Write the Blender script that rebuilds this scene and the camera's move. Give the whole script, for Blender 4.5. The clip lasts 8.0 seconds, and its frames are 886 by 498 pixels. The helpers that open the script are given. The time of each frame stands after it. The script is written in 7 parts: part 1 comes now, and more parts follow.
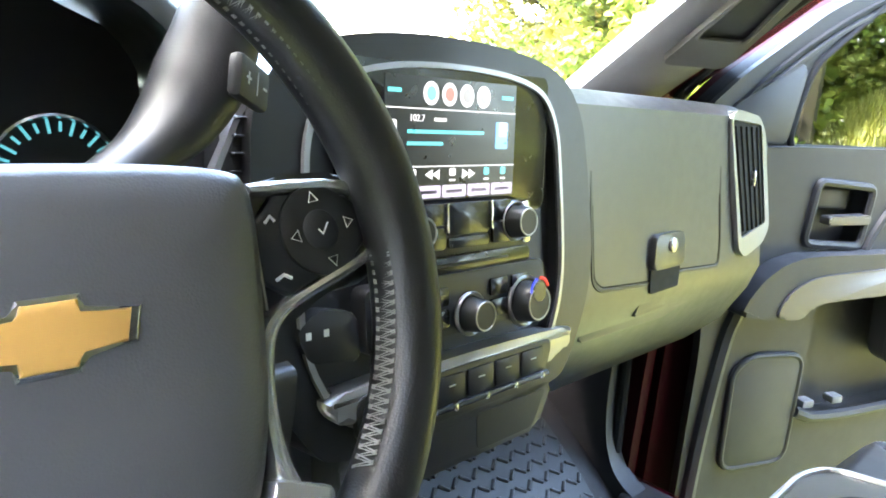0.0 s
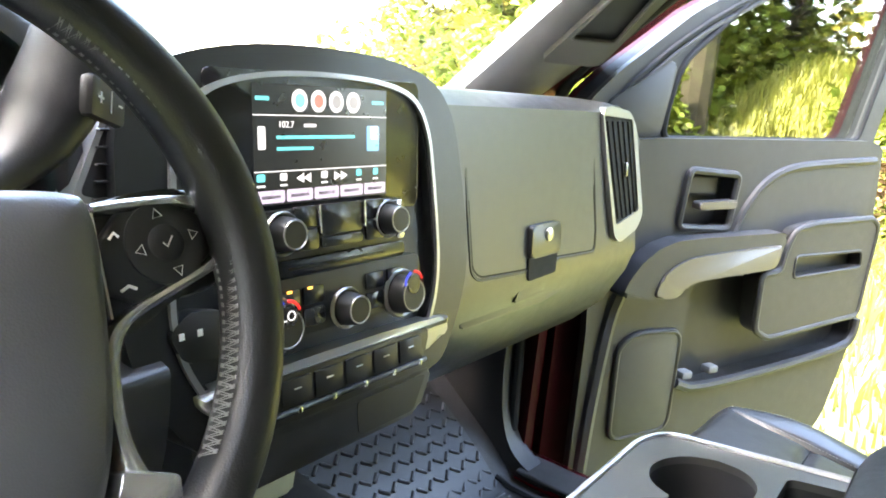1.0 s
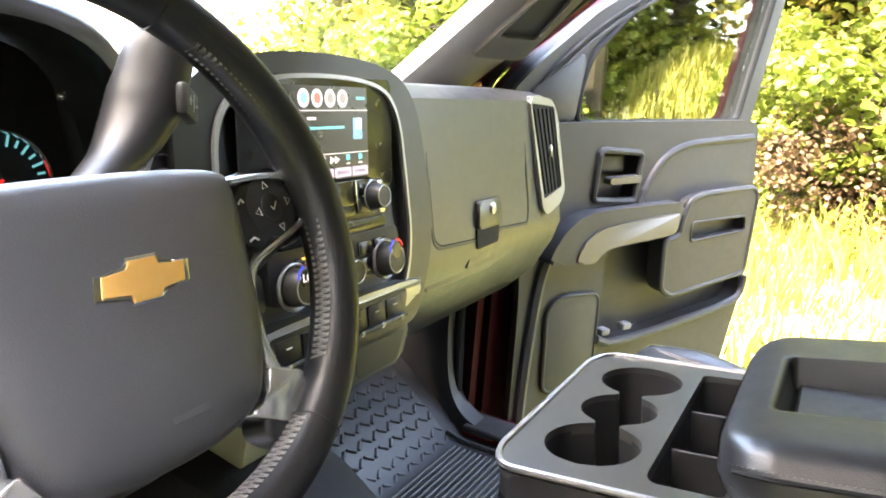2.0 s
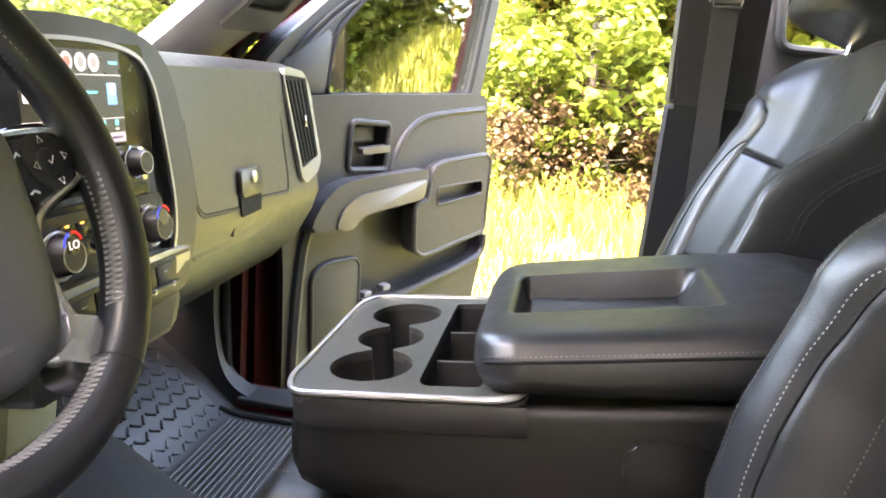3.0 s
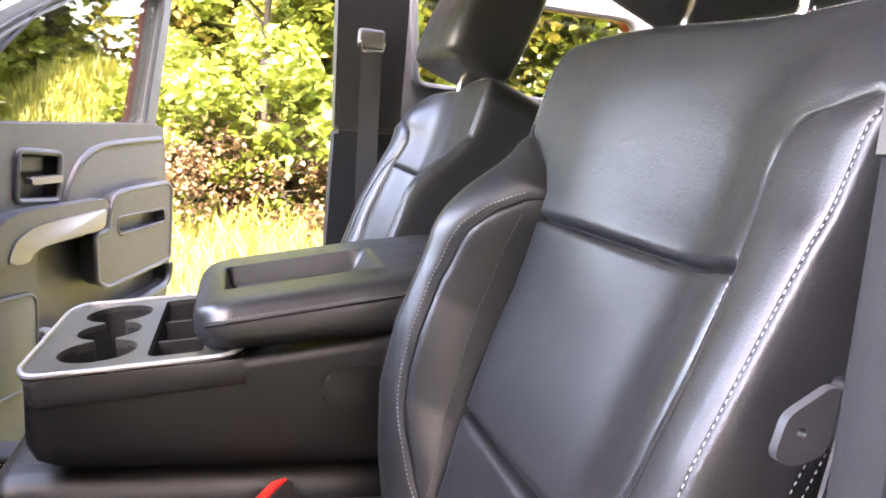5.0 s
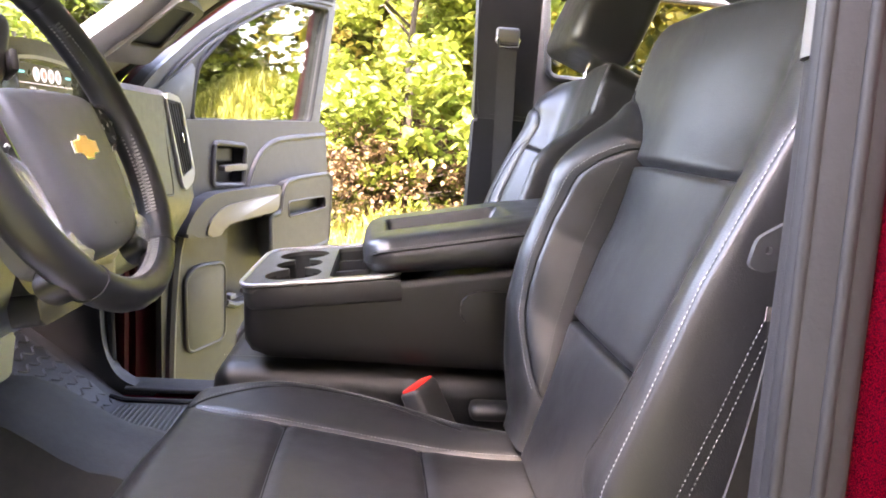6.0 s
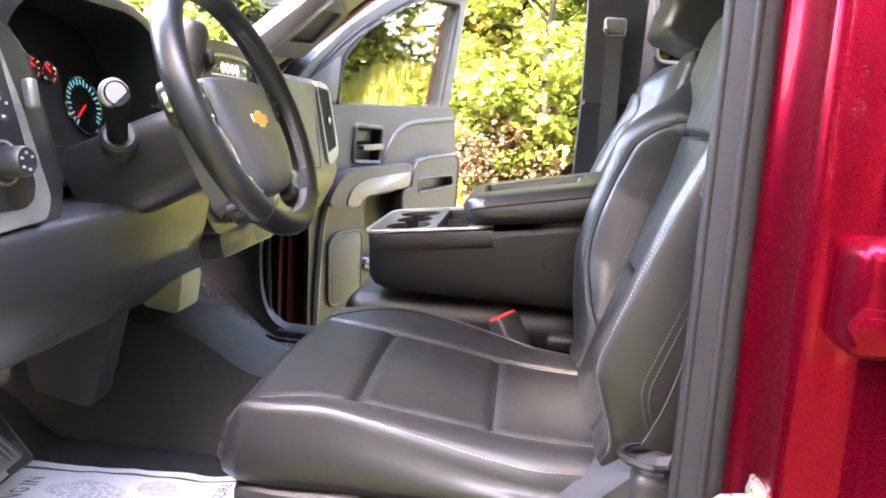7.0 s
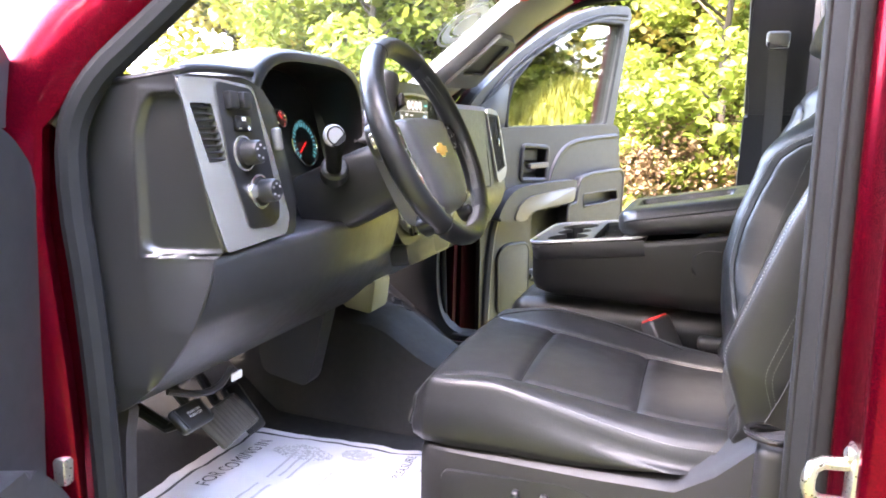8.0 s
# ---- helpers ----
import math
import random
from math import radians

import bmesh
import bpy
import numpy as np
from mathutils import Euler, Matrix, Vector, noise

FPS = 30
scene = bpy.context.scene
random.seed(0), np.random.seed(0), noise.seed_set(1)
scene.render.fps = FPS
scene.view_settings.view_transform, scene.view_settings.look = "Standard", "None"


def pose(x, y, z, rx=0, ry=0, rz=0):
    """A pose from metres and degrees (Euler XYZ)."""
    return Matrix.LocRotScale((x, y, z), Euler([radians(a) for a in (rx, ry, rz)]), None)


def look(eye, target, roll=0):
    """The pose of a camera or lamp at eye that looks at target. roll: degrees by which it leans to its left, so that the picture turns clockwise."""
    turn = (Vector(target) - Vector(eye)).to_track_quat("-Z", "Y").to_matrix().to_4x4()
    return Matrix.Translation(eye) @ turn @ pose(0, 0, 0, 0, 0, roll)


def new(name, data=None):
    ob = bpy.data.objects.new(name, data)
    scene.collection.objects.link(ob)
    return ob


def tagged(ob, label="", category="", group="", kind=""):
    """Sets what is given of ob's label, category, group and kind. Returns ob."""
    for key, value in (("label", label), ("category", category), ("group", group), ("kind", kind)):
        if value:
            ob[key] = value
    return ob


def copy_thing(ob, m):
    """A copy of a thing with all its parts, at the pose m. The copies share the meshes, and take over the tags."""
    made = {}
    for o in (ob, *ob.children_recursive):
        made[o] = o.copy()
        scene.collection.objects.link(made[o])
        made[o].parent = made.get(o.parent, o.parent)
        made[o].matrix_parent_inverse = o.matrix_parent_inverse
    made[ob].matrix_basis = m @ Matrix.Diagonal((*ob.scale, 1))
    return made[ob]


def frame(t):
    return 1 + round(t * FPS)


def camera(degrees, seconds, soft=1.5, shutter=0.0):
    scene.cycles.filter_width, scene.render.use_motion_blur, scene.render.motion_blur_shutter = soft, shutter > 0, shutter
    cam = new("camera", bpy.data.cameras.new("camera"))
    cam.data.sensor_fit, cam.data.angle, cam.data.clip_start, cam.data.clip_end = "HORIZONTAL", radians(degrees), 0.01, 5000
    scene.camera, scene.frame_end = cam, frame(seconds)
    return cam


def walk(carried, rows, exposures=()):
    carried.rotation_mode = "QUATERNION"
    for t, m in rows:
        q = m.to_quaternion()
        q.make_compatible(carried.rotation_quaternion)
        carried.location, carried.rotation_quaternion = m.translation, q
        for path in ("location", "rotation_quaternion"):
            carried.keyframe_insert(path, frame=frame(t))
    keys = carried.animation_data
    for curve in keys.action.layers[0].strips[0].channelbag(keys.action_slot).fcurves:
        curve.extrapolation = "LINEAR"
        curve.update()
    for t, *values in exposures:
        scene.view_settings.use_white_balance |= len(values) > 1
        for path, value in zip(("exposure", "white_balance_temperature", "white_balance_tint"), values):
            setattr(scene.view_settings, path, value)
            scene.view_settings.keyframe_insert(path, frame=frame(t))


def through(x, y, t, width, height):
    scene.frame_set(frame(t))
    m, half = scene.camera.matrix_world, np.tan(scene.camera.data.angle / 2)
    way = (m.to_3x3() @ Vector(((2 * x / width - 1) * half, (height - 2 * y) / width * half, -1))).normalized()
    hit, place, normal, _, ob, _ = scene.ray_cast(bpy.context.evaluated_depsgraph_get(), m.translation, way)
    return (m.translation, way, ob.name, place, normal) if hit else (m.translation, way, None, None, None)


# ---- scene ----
cam = camera(64.3, 8.0, 1.8)
PATH = [
    (0, (-0.473, -0.125, 1.432), (0.936, 1.218, 0.97), 5.7),
    (0.5, (-0.455, -0.166, 1.439), (1.021, 1.101, 0.973), 5.4),
    (1, (-0.474, -0.184, 1.456), (1.083, 0.979, 0.98), 5.7),
    (1.2, (-0.497, -0.187, 1.468), (1.106, 0.911, 0.994), 5.8),
    (2.3, (-0.687, -0.203, 1.446), (1.078, 0.602, 0.963), 4.6),
    (2.5, (-0.701, -0.202, 1.439), (1.123, 0.459, 0.955), 4.9),
    (3, (-0.727, -0.212, 1.441), (1.196, 0.073, 0.97), 5.4),
    (3.5, (-0.767, -0.21, 1.429), (1.18, -0.301, 0.983), 5.9),
    (4, (-0.813, -0.206, 1.426), (1.105, -0.607, 1.026), 6.0),
    (4.2, (-0.83, -0.205, 1.424), (1.065, -0.726, 1.05), 6.1),
    (5.3, (-0.986, -0.186, 1.423), (0.914, -0.746, 1.141), 4.7),
    (5.5, (-1.027, -0.179, 1.422), (0.898, -0.643, 1.139), 4.4),
    (6, (-1.137, -0.174, 1.372), (0.83, -0.367, 1.062), 4.3),
    (6.5, (-1.289, -0.204, 1.358), (0.68, -0.209, 1.012), 4.5),
    (7, (-1.374, -0.249, 1.359), (0.582, -0.058, 0.99), 4.2),
    (7.5, (-1.473, -0.288, 1.368), (0.432, 0.197, 0.998), 2.9),
    (8, (-1.546, -0.298, 1.381), (0.31, 0.362, 1.03), 1.6),
]
walk(cam, [(t, look(eye, target, roll)) for t, eye, target, roll in PATH], [(0.0, 6.45, 7100, 9), (2.5, 6.20, 8500, 19), (4.0, 6.52, 8100, 24), (5.5, 6.42, 8200, 31), (7.0, 6.55, 7900, 26), (8.0, 6.45, 7400, 24)])

# ---- world, sun, exposure ----
SUN = Vector((-0.60, 0.26, 0.75)).normalized()
world = bpy.data.worlds.new("sky")
scene.world = world
world.use_nodes = True
wn = world.node_tree
sky = wn.nodes.new("ShaderNodeTexSky")
sky.sky_type = "NISHITA"
sky.sun_disc = False
sky.sun_elevation = math.asin(SUN.z)
sky.sun_rotation = math.atan2(SUN.x, SUN.y)
sky.air_density, sky.dust_density = 1.0, 2.0
wn.links.new(sky.outputs[0], wn.nodes["Background"].inputs[0])
wn.nodes["Background"].inputs[1].default_value = 0.15
sun = new("sun", bpy.data.lights.new("sun", "SUN"))
sun.data.energy, sun.data.angle, sun.data.color = 1.4, radians(0.6), (1.0, 0.94, 0.84)
sun.matrix_world = look(SUN * 40, (0, 0, 0))


# ---- materials ----
def material(name, color, rough=0.5, metal=0.0, vary=0.15, scale=8.0, bump=0.0, bump_scale=400.0, coat=0.0, spec=0.5, rough_vary=0.1, island=0.0, cells=False, wrinkle=0.0):
    m = bpy.data.materials.new(name)
    m.use_nodes = True
    n, l = m.node_tree.nodes, m.node_tree.links
    b = n["Principled BSDF"]
    tc = n.new("ShaderNodeTexCoord")
    big = n.new("ShaderNodeTexNoise")
    big.inputs["Scale"].default_value, big.inputs["Detail"].default_value = scale, 6
    l.new(tc.outputs["Object"], big.inputs["Vector"])
    mix = n.new("ShaderNodeMix")
    mix.data_type = "RGBA"
    mix.inputs["A"].default_value = (*[c * (1 - vary) for c in color], 1)
    mix.inputs["B"].default_value = (*[min(1, c * (1 + vary)) for c in color], 1)
    l.new(big.outputs["Fac"], mix.inputs["Factor"])
    out = mix.outputs["Result"]
    if island:
        hsv = n.new("ShaderNodeHueSaturation")
        g = n.new("ShaderNodeNewGeometry")
        mr = n.new("ShaderNodeMapRange")
        mr.inputs["To Min"].default_value, mr.inputs["To Max"].default_value = 1 - island, 1 + island
        l.new(g.outputs["Random Per Island"], mr.inputs["Value"])
        l.new(mr.outputs["Result"], hsv.inputs["Value"])
        mh = n.new("ShaderNodeMapRange")
        mh.inputs["To Min"].default_value, mh.inputs["To Max"].default_value = 0.5 - island * 0.06, 0.5 + island * 0.06
        l.new(g.outputs["Random Per Island"], mh.inputs["Value"])
        l.new(mh.outputs["Result"], hsv.inputs["Hue"])
        l.new(out, hsv.inputs["Color"])
        out = hsv.outputs["Color"]
    l.new(out, b.inputs["Base Color"])
    b.inputs["Metallic"].default_value = metal
    b.inputs["Specular IOR Level"].default_value = spec
    b.inputs["Coat Weight"].default_value = coat
    b.inputs["Coat Roughness"].default_value = 0.04
    r = n.new("ShaderNodeMapRange")
    r.inputs["To Min"].default_value, r.inputs["To Max"].default_value = max(0.02, rough - rough_vary), min(1, rough + rough_vary)
    fine = n.new("ShaderNodeTexNoise")
    fine.inputs["Scale"].default_value, fine.inputs["Detail"].default_value = scale * 7, 4
    l.new(tc.outputs["Object"], fine.inputs["Vector"])
    l.new(fine.outputs["Fac"], r.inputs["Value"])
    l.new(r.outputs["Result"], b.inputs["Roughness"])
    if bump:
        t = n.new("ShaderNodeTexVoronoi" if cells else "ShaderNodeTexNoise")
        t.inputs["Scale"].default_value = bump_scale
        l.new(tc.outputs["Object"], t.inputs["Vector"])
        bp = n.new("ShaderNodeBump")
        bp.inputs["Strength"].default_value, bp.inputs["Distance"].default_value = bump, 0.001
        l.new(t.outputs[0], bp.inputs["Height"])
        l.new(bp.outputs["Normal"], b.inputs["Normal"])
        if wrinkle:
            wt, wb = n.new("ShaderNodeTexNoise"), n.new("ShaderNodeBump")
            wt.inputs["Scale"].default_value, wt.inputs["Detail"].default_value, wt.inputs["Distortion"].default_value = 26.0, 3.0, 1.2
            wb.inputs["Strength"].default_value, wb.inputs["Distance"].default_value = wrinkle, 0.004
            l.new(tc.outputs["Object"], wt.inputs["Vector"])
            l.new(wt.outputs["Fac"], wb.inputs["Height"]), l.new(wb.outputs["Normal"], bp.inputs["Normal"])
    return m


def glowing(name, color, strength):
    m = material(name, [c * 0.25 for c in color], 0.3, vary=0.0)
    b = m.node_tree.nodes["Principled BSDF"]
    b.inputs["Emission Color"].default_value, b.inputs["Emission Strength"].default_value = (*color, 1), strength
    return m


def glass(name, tint=(0.93, 0.97, 0.95), dust=0.0):
    m = bpy.data.materials.new(name)
    m.use_nodes = True
    n, l = m.node_tree.nodes, m.node_tree.links
    n.remove(n["Principled BSDF"])
    tr, gl, df = n.new("ShaderNodeBsdfTransparent"), n.new("ShaderNodeBsdfGlossy"), n.new("ShaderNodeBsdfDiffuse")
    tr.inputs[0].default_value = (*tint, 1)
    gl.inputs["Roughness"].default_value = 0.02
    df.inputs[0].default_value = (0.6, 0.62, 0.6, 1)
    lw, pw, mx, md = n.new("ShaderNodeLayerWeight"), n.new("ShaderNodeMath"), n.new("ShaderNodeMixShader"), n.new("ShaderNodeMixShader")
    lw.inputs[0].default_value = 0.5
    pw.operation = "POWER"
    pw.inputs[1].default_value = 4.5
    l.new(lw.outputs["Facing"], pw.inputs[0])
    ad = n.new("ShaderNodeMath")
    ad.operation = "MULTIPLY_ADD"
    ad.inputs[1].default_value, ad.inputs[2].default_value = 0.35, 0.06
    l.new(pw.outputs[0], ad.inputs[0])
    l.new(ad.outputs[0], mx.inputs[0]), l.new(tr.outputs[0], mx.inputs[1]), l.new(gl.outputs[0], mx.inputs[2])
    md.inputs[0].default_value = dust
    l.new(mx.outputs[0], md.inputs[1]), l.new(df.outputs[0], md.inputs[2])
    l.new(md.outputs[0], n["Material Output"].inputs[0])
    return m


def foliage(name, color, through=0.35):
    """Leaves: a diffuse face that also lets light through."""
    m = material(name, color, 0.45, vary=0.25, scale=1.5, island=0.28, spec=0.25)
    n, l = m.node_tree.nodes, m.node_tree.links
    b = n["Principled BSDF"]
    tl, mx = n.new("ShaderNodeBsdfTranslucent"), n.new("ShaderNodeMixShader")
    src = b.inputs["Base Color"].links[0].from_socket
    l.new(src, tl.inputs[0])
    mx.inputs[0].default_value = through
    l.new(b.outputs[0], mx.inputs[1]), l.new(tl.outputs[0], mx.inputs[2])
    l.new(mx.outputs[0], n["Material Output"].inputs[0])
    return m


LEATHER = material("black_leather", (0.0141, 0.0147, 0.0156), 0.38, vary=0.15, scale=6, bump=0.13, bump_scale=800, cells=True, rough_vary=0.1, spec=0.45, wrinkle=0.1)
LEATHER_SOFT = material("smooth_black_leather", (0.0130, 0.0135, 0.0148), 0.36, vary=0.15, scale=5, bump=0.1, bump_scale=800, cells=True, rough_vary=0.1, spec=0.5, wrinkle=0.08)
VINYL = material("console_vinyl", (0.0070, 0.0070, 0.0074), 0.42, vary=0.12, scale=5, bump=0.08, bump_scale=900, cells=True, rough_vary=0.05, spec=0.3)
DASH = material("dash_plastic", (0.0231, 0.0235, 0.0239), 0.34, vary=0.1, scale=7, bump=0.1, bump_scale=900, cells=True, spec=0.7)
DASH_LOW = material("lower_dash_plastic", (0.0328, 0.0332, 0.0365), 0.36, vary=0.1, scale=7, bump=0.1, bump_scale=900, cells=True, spec=0.6)
BLACK = material("black_plastic", (0.0182, 0.0182, 0.0195), 0.42, vary=0.15, scale=12, bump=0.06, bump_scale=900, spec=0.4)
GLOSS = material("gloss_black_trim", (0.012, 0.012, 0.013), 0.26, vary=0.1, rough_vary=0.04, coat=0.1)
CUP_GLOSS = material("smooth_console_plastic", (0.036, 0.036, 0.032), 0.3, vary=0.1, scale=7, bump=0.05, bump_scale=900, cells=True, rough_vary=0.03, spec=1.0)
STACK_TRIM = material("satin_stack_trim", (0.0112, 0.0112, 0.0118), 0.36, vary=0.1, scale=10, bump=0.05, bump_scale=900, cells=True, spec=0.5)
KNOB = material("knob_rubber", (0.0182, 0.0182, 0.0195), 0.45, bump=0.1, bump_scale=700)
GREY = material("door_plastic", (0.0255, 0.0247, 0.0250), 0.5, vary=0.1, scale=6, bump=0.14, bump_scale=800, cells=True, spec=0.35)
GREY_DARK = material("dark_door_plastic", (0.0294, 0.0294, 0.0308), 0.48, vary=0.1, scale=6, bump=0.14, bump_scale=800, cells=True, spec=0.35)
PILLAR = material("pillar_trim_grey", (0.1470, 0.1442, 0.1400), 0.6, vary=0.08, scale=5, bump=0.1, bump_scale=700)
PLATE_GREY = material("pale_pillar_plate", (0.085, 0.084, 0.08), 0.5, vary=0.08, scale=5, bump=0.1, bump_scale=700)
HEADLINER = material("headliner_cloth", (0.4200, 0.4060, 0.3920), 0.9, vary=0.06, scale=9, bump=0.2, bump_scale=700)
SILVER = material("satin_silver", (0.52, 0.51, 0.49), 0.25, metal=0.75, vary=0.05, scale=20, rough_vary=0.01)
CHROME = material("chrome", (0.82, 0.82, 0.83), 0.08, metal=1.0, vary=0.03, rough_vary=0.03)
ARM_SILVER = material("warm_satin_silver", (0.0975, 0.0897, 0.0923), 0.42, metal=0.5, vary=0.05, scale=20, rough_vary=0.05)
SATIN = material("dark_satin_trim", (0.32, 0.315, 0.31), 0.3, metal=0.6, vary=0.05, scale=20, rough_vary=0.01)
STEEL_DARK = material("dull_tongue_steel", (0.05, 0.052, 0.055), 0.4, metal=0.4, vary=0.15, scale=40)
TAG = material("worn_belt_tag", (0.1, 0.085, 0.08), 0.7, vary=0.5, scale=120)
STEEL = material("zinc_steel", (0.55, 0.53, 0.46), 0.3, metal=0.9, vary=0.15, scale=40)
GOLD = material("gold_emblem", (0.75, 0.42, 0.12), 0.35, metal=0.35, vary=0.08, scale=60)
SEAT_BASE = material("seat_base_plastic", (0.0200, 0.0195, 0.0210), 0.5, vary=0.1, scale=8, bump=0.12, bump_scale=800, cells=True, spec=0.4)
WELT = material("seam_welt", (0.004, 0.004, 0.0042), 0.7, spec=0.2)
WHEEL_VINYL = material("wheel_vinyl", (0.0683, 0.0690, 0.0723), 0.42, vary=0.15, scale=7, bump=0.14, bump_scale=800, cells=True, spec=0.7)
THREAD = material("pale_thread", (0.3, 0.3, 0.295), 0.8, vary=0.1, scale=80)
THREAD_MID = material("grey_thread", (0.2210, 0.2210, 0.2159), 0.8)
THREAD_DARK = material("dark_thread", (0.09, 0.09, 0.09), 0.8)
RED = material("red_metallic_paint", (0.155, 0.002, 0.012), 0.27, metal=0.85, spec=0.1, vary=0.025, scale=300, coat=0.08, rough_vary=0.05)
RUBBER = material("rubber_seal", (0.0161, 0.0167, 0.0179), 0.6, vary=0.3, scale=14, bump=0.2, bump_scale=300, spec=0.15)
POST_TRIM = material("matte_post_trim", (0.0204, 0.0204, 0.0213), 0.75, vary=0.1, scale=8, bump=0.12, bump_scale=800, cells=True, spec=0.15)
MAT = material("rubber_mat", (0.0142, 0.0147, 0.0162), 0.45, vary=0.15, scale=14, bump=0.08, bump_scale=500)
CARPET = material("floor_vinyl", (0.0133, 0.0127, 0.0126), 0.75, vary=0.35, scale=9, bump=0.3, bump_scale=160)
PAPER = material("paper_mat", (0.62, 0.60, 0.63), 0.8, vary=0.04, scale=14, bump=0.12, bump_scale=60)
INK = material("printed_ink", (0.06, 0.06, 0.07), 0.8)
INK_PALE = material("pale_print", (0.42, 0.41, 0.42), 0.8, vary=0.3, scale=90)
WEB = material("seat_belt_webbing", (0.0280, 0.0272, 0.0264), 0.7, vary=0.15, scale=90, bump=0.3, bump_scale=900)
PRINT = material("white_marking", (0.75, 0.75, 0.75), 0.6, vary=0.02)
# darker, duller copy of the red, the passenger jamb's shade put into its colour
SHADED_RED = material("red_paint_in_shade", (0.0272, 0.0007, 0.0030), 0.6, vary=0.25, scale=14, bump=0.05, bump_scale=300, rough_vary=0.08, spec=0.1)
CAP_PALE = material("pale_cap_plastic", (0.2500, 0.2450, 0.2500), 0.5, vary=0.05, scale=40)
RED_PLASTIC = material("red_button_plastic", (0.7, 0.03, 0.02), 0.4)
RED_PRINT = material("red_sticker_print", (0.6, 0.05, 0.03), 0.6)
CREAM = material("yellowed_panel", (0.34, 0.33, 0.2), 0.6, vary=0.12)
GAUGE = material("gauge_face", (0.006, 0.006, 0.007), 0.5)
SCREEN = glowing("screen_dark", (0.012, 0.013, 0.016), 0.0210)
S_WHITE, S_CYAN = glowing("screen_white", (0.75, 0.78, 0.85), 0.027), glowing("screen_cyan", (0.1, 0.62, 0.72), 0.030)
S_BLUE, S_RED = glowing("screen_blue", (0.15, 0.4, 0.75), 0.028), glowing("screen_red", (0.75, 0.16, 0.14), 0.028)
S_LILAC, S_GREY = glowing("screen_lilac", (0.5, 0.45, 0.62), 0.025), glowing("screen_grey", (0.3, 0.3, 0.33), 0.022)
AMBER = glowing("amber_lamp", (0.9, 0.42, 0.06), 0.0504)
GLOW_BLUE, GLOW_RED = glowing("dial_blue", (0.04, 0.07, 0.85), 0.022), glowing("dial_red", (0.85, 0.03, 0.03), 0.018)
TICK_CYAN = glowing("gauge_tick_cyan", (0.12, 0.55, 0.68), 0.014)
PANE = glass("window_glass", (0.6, 0.62, 0.55))
PANE_DUSTY = glass("windshield_glass", dust=0.05)
FROST = glass("frosted_print", dust=0.45)
BARK = material("bark", (0.014, 0.0105, 0.0075), 0.9, vary=0.4, scale=5, bump=1.0, bump_scale=30)
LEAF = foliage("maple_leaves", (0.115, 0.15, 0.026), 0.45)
# sunlit and shaded leaf tones, the light and shade put into the colours
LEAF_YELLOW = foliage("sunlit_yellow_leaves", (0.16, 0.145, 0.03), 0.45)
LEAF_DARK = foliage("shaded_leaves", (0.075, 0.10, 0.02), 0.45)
LEAF_BROWN = foliage("dry_undergrowth_leaves", (0.06, 0.039, 0.02))
GRASS = foliage("tall_grass_blades", (0.135, 0.142, 0.034))
SOIL = material("dry_grass_ground", (0.17, 0.17, 0.042), 0.95, vary=0.5, scale=2.5, bump=1.0, bump_scale=25)


# ---- mesh helpers ----
def part(name, bm, mat, parent=None, label="", smooth=35):
    """Links a bmesh as one mesh object under a thing or a part."""
    bmesh.ops.recalc_face_normals(bm, faces=bm.faces)
    return part_raw(name, bm, mat, parent, label, smooth)


def part_raw(name, bm, mat, parent=None, label="", smooth=35):
    me = bpy.data.meshes.new(name)
    bm.to_mesh(me)
    bm.free()
    me.materials.append(mat)
    if smooth:
        me.shade_smooth()
        me.set_sharp_from_angle(angle=radians(smooth))
    ob = new(name, me)
    if parent is not None:
        ob.parent = parent
        if parent.type == "EMPTY":
            ob.matrix_parent_inverse = Matrix.Translation(-parent.location)
    if label:
        ob["label"] = label
    return ob


def thing(name, label, category, at=(0, 0, 0), group="", kind=""):
    ob = new(name)
    ob.location = at
    ob.empty_display_size = 0.05
    return tagged(ob, label, category, group, kind)


def rbox(c, s, r=0.004, seg=2, m=None, bm=None):
    """A box with rounded edges; c centre, s size; m an extra pose."""
    own = bmesh.new()
    bmesh.ops.create_cube(own, size=1.0, matrix=Matrix.Translation(c) @ Matrix.Diagonal((*s, 1)))
    if r:
        bmesh.ops.bevel(own, geom=own.edges[:], offset=min(r, 0.49 * min(s)), segments=seg, affect="EDGES", profile=0.5)
    return merged(own, m, bm)


def merged(own, m=None, bm=None):
    if m is not None:
        own.transform(m)
    if bm is None:
        return own
    me = bpy.data.meshes.new("scratch")
    own.to_mesh(me)
    own.free()
    bm.from_mesh(me)
    bpy.data.meshes.remove(me)
    return bm


def smooth_loop(pts, rounds=2, closed=True):
    """Corner cutting: rounds an outline."""
    pts = [Vector(p) for p in pts]
    for _ in range(rounds):
        out = [] if closed else [pts[0]]
        for i in range(len(pts) if closed else len(pts) - 1):
            a, b = pts[i], pts[(i + 1) % len(pts)]
            out += [a.lerp(b, 0.25), a.lerp(b, 0.75)]
        if not closed:
            out.append(pts[-1])
        pts = out
    return pts


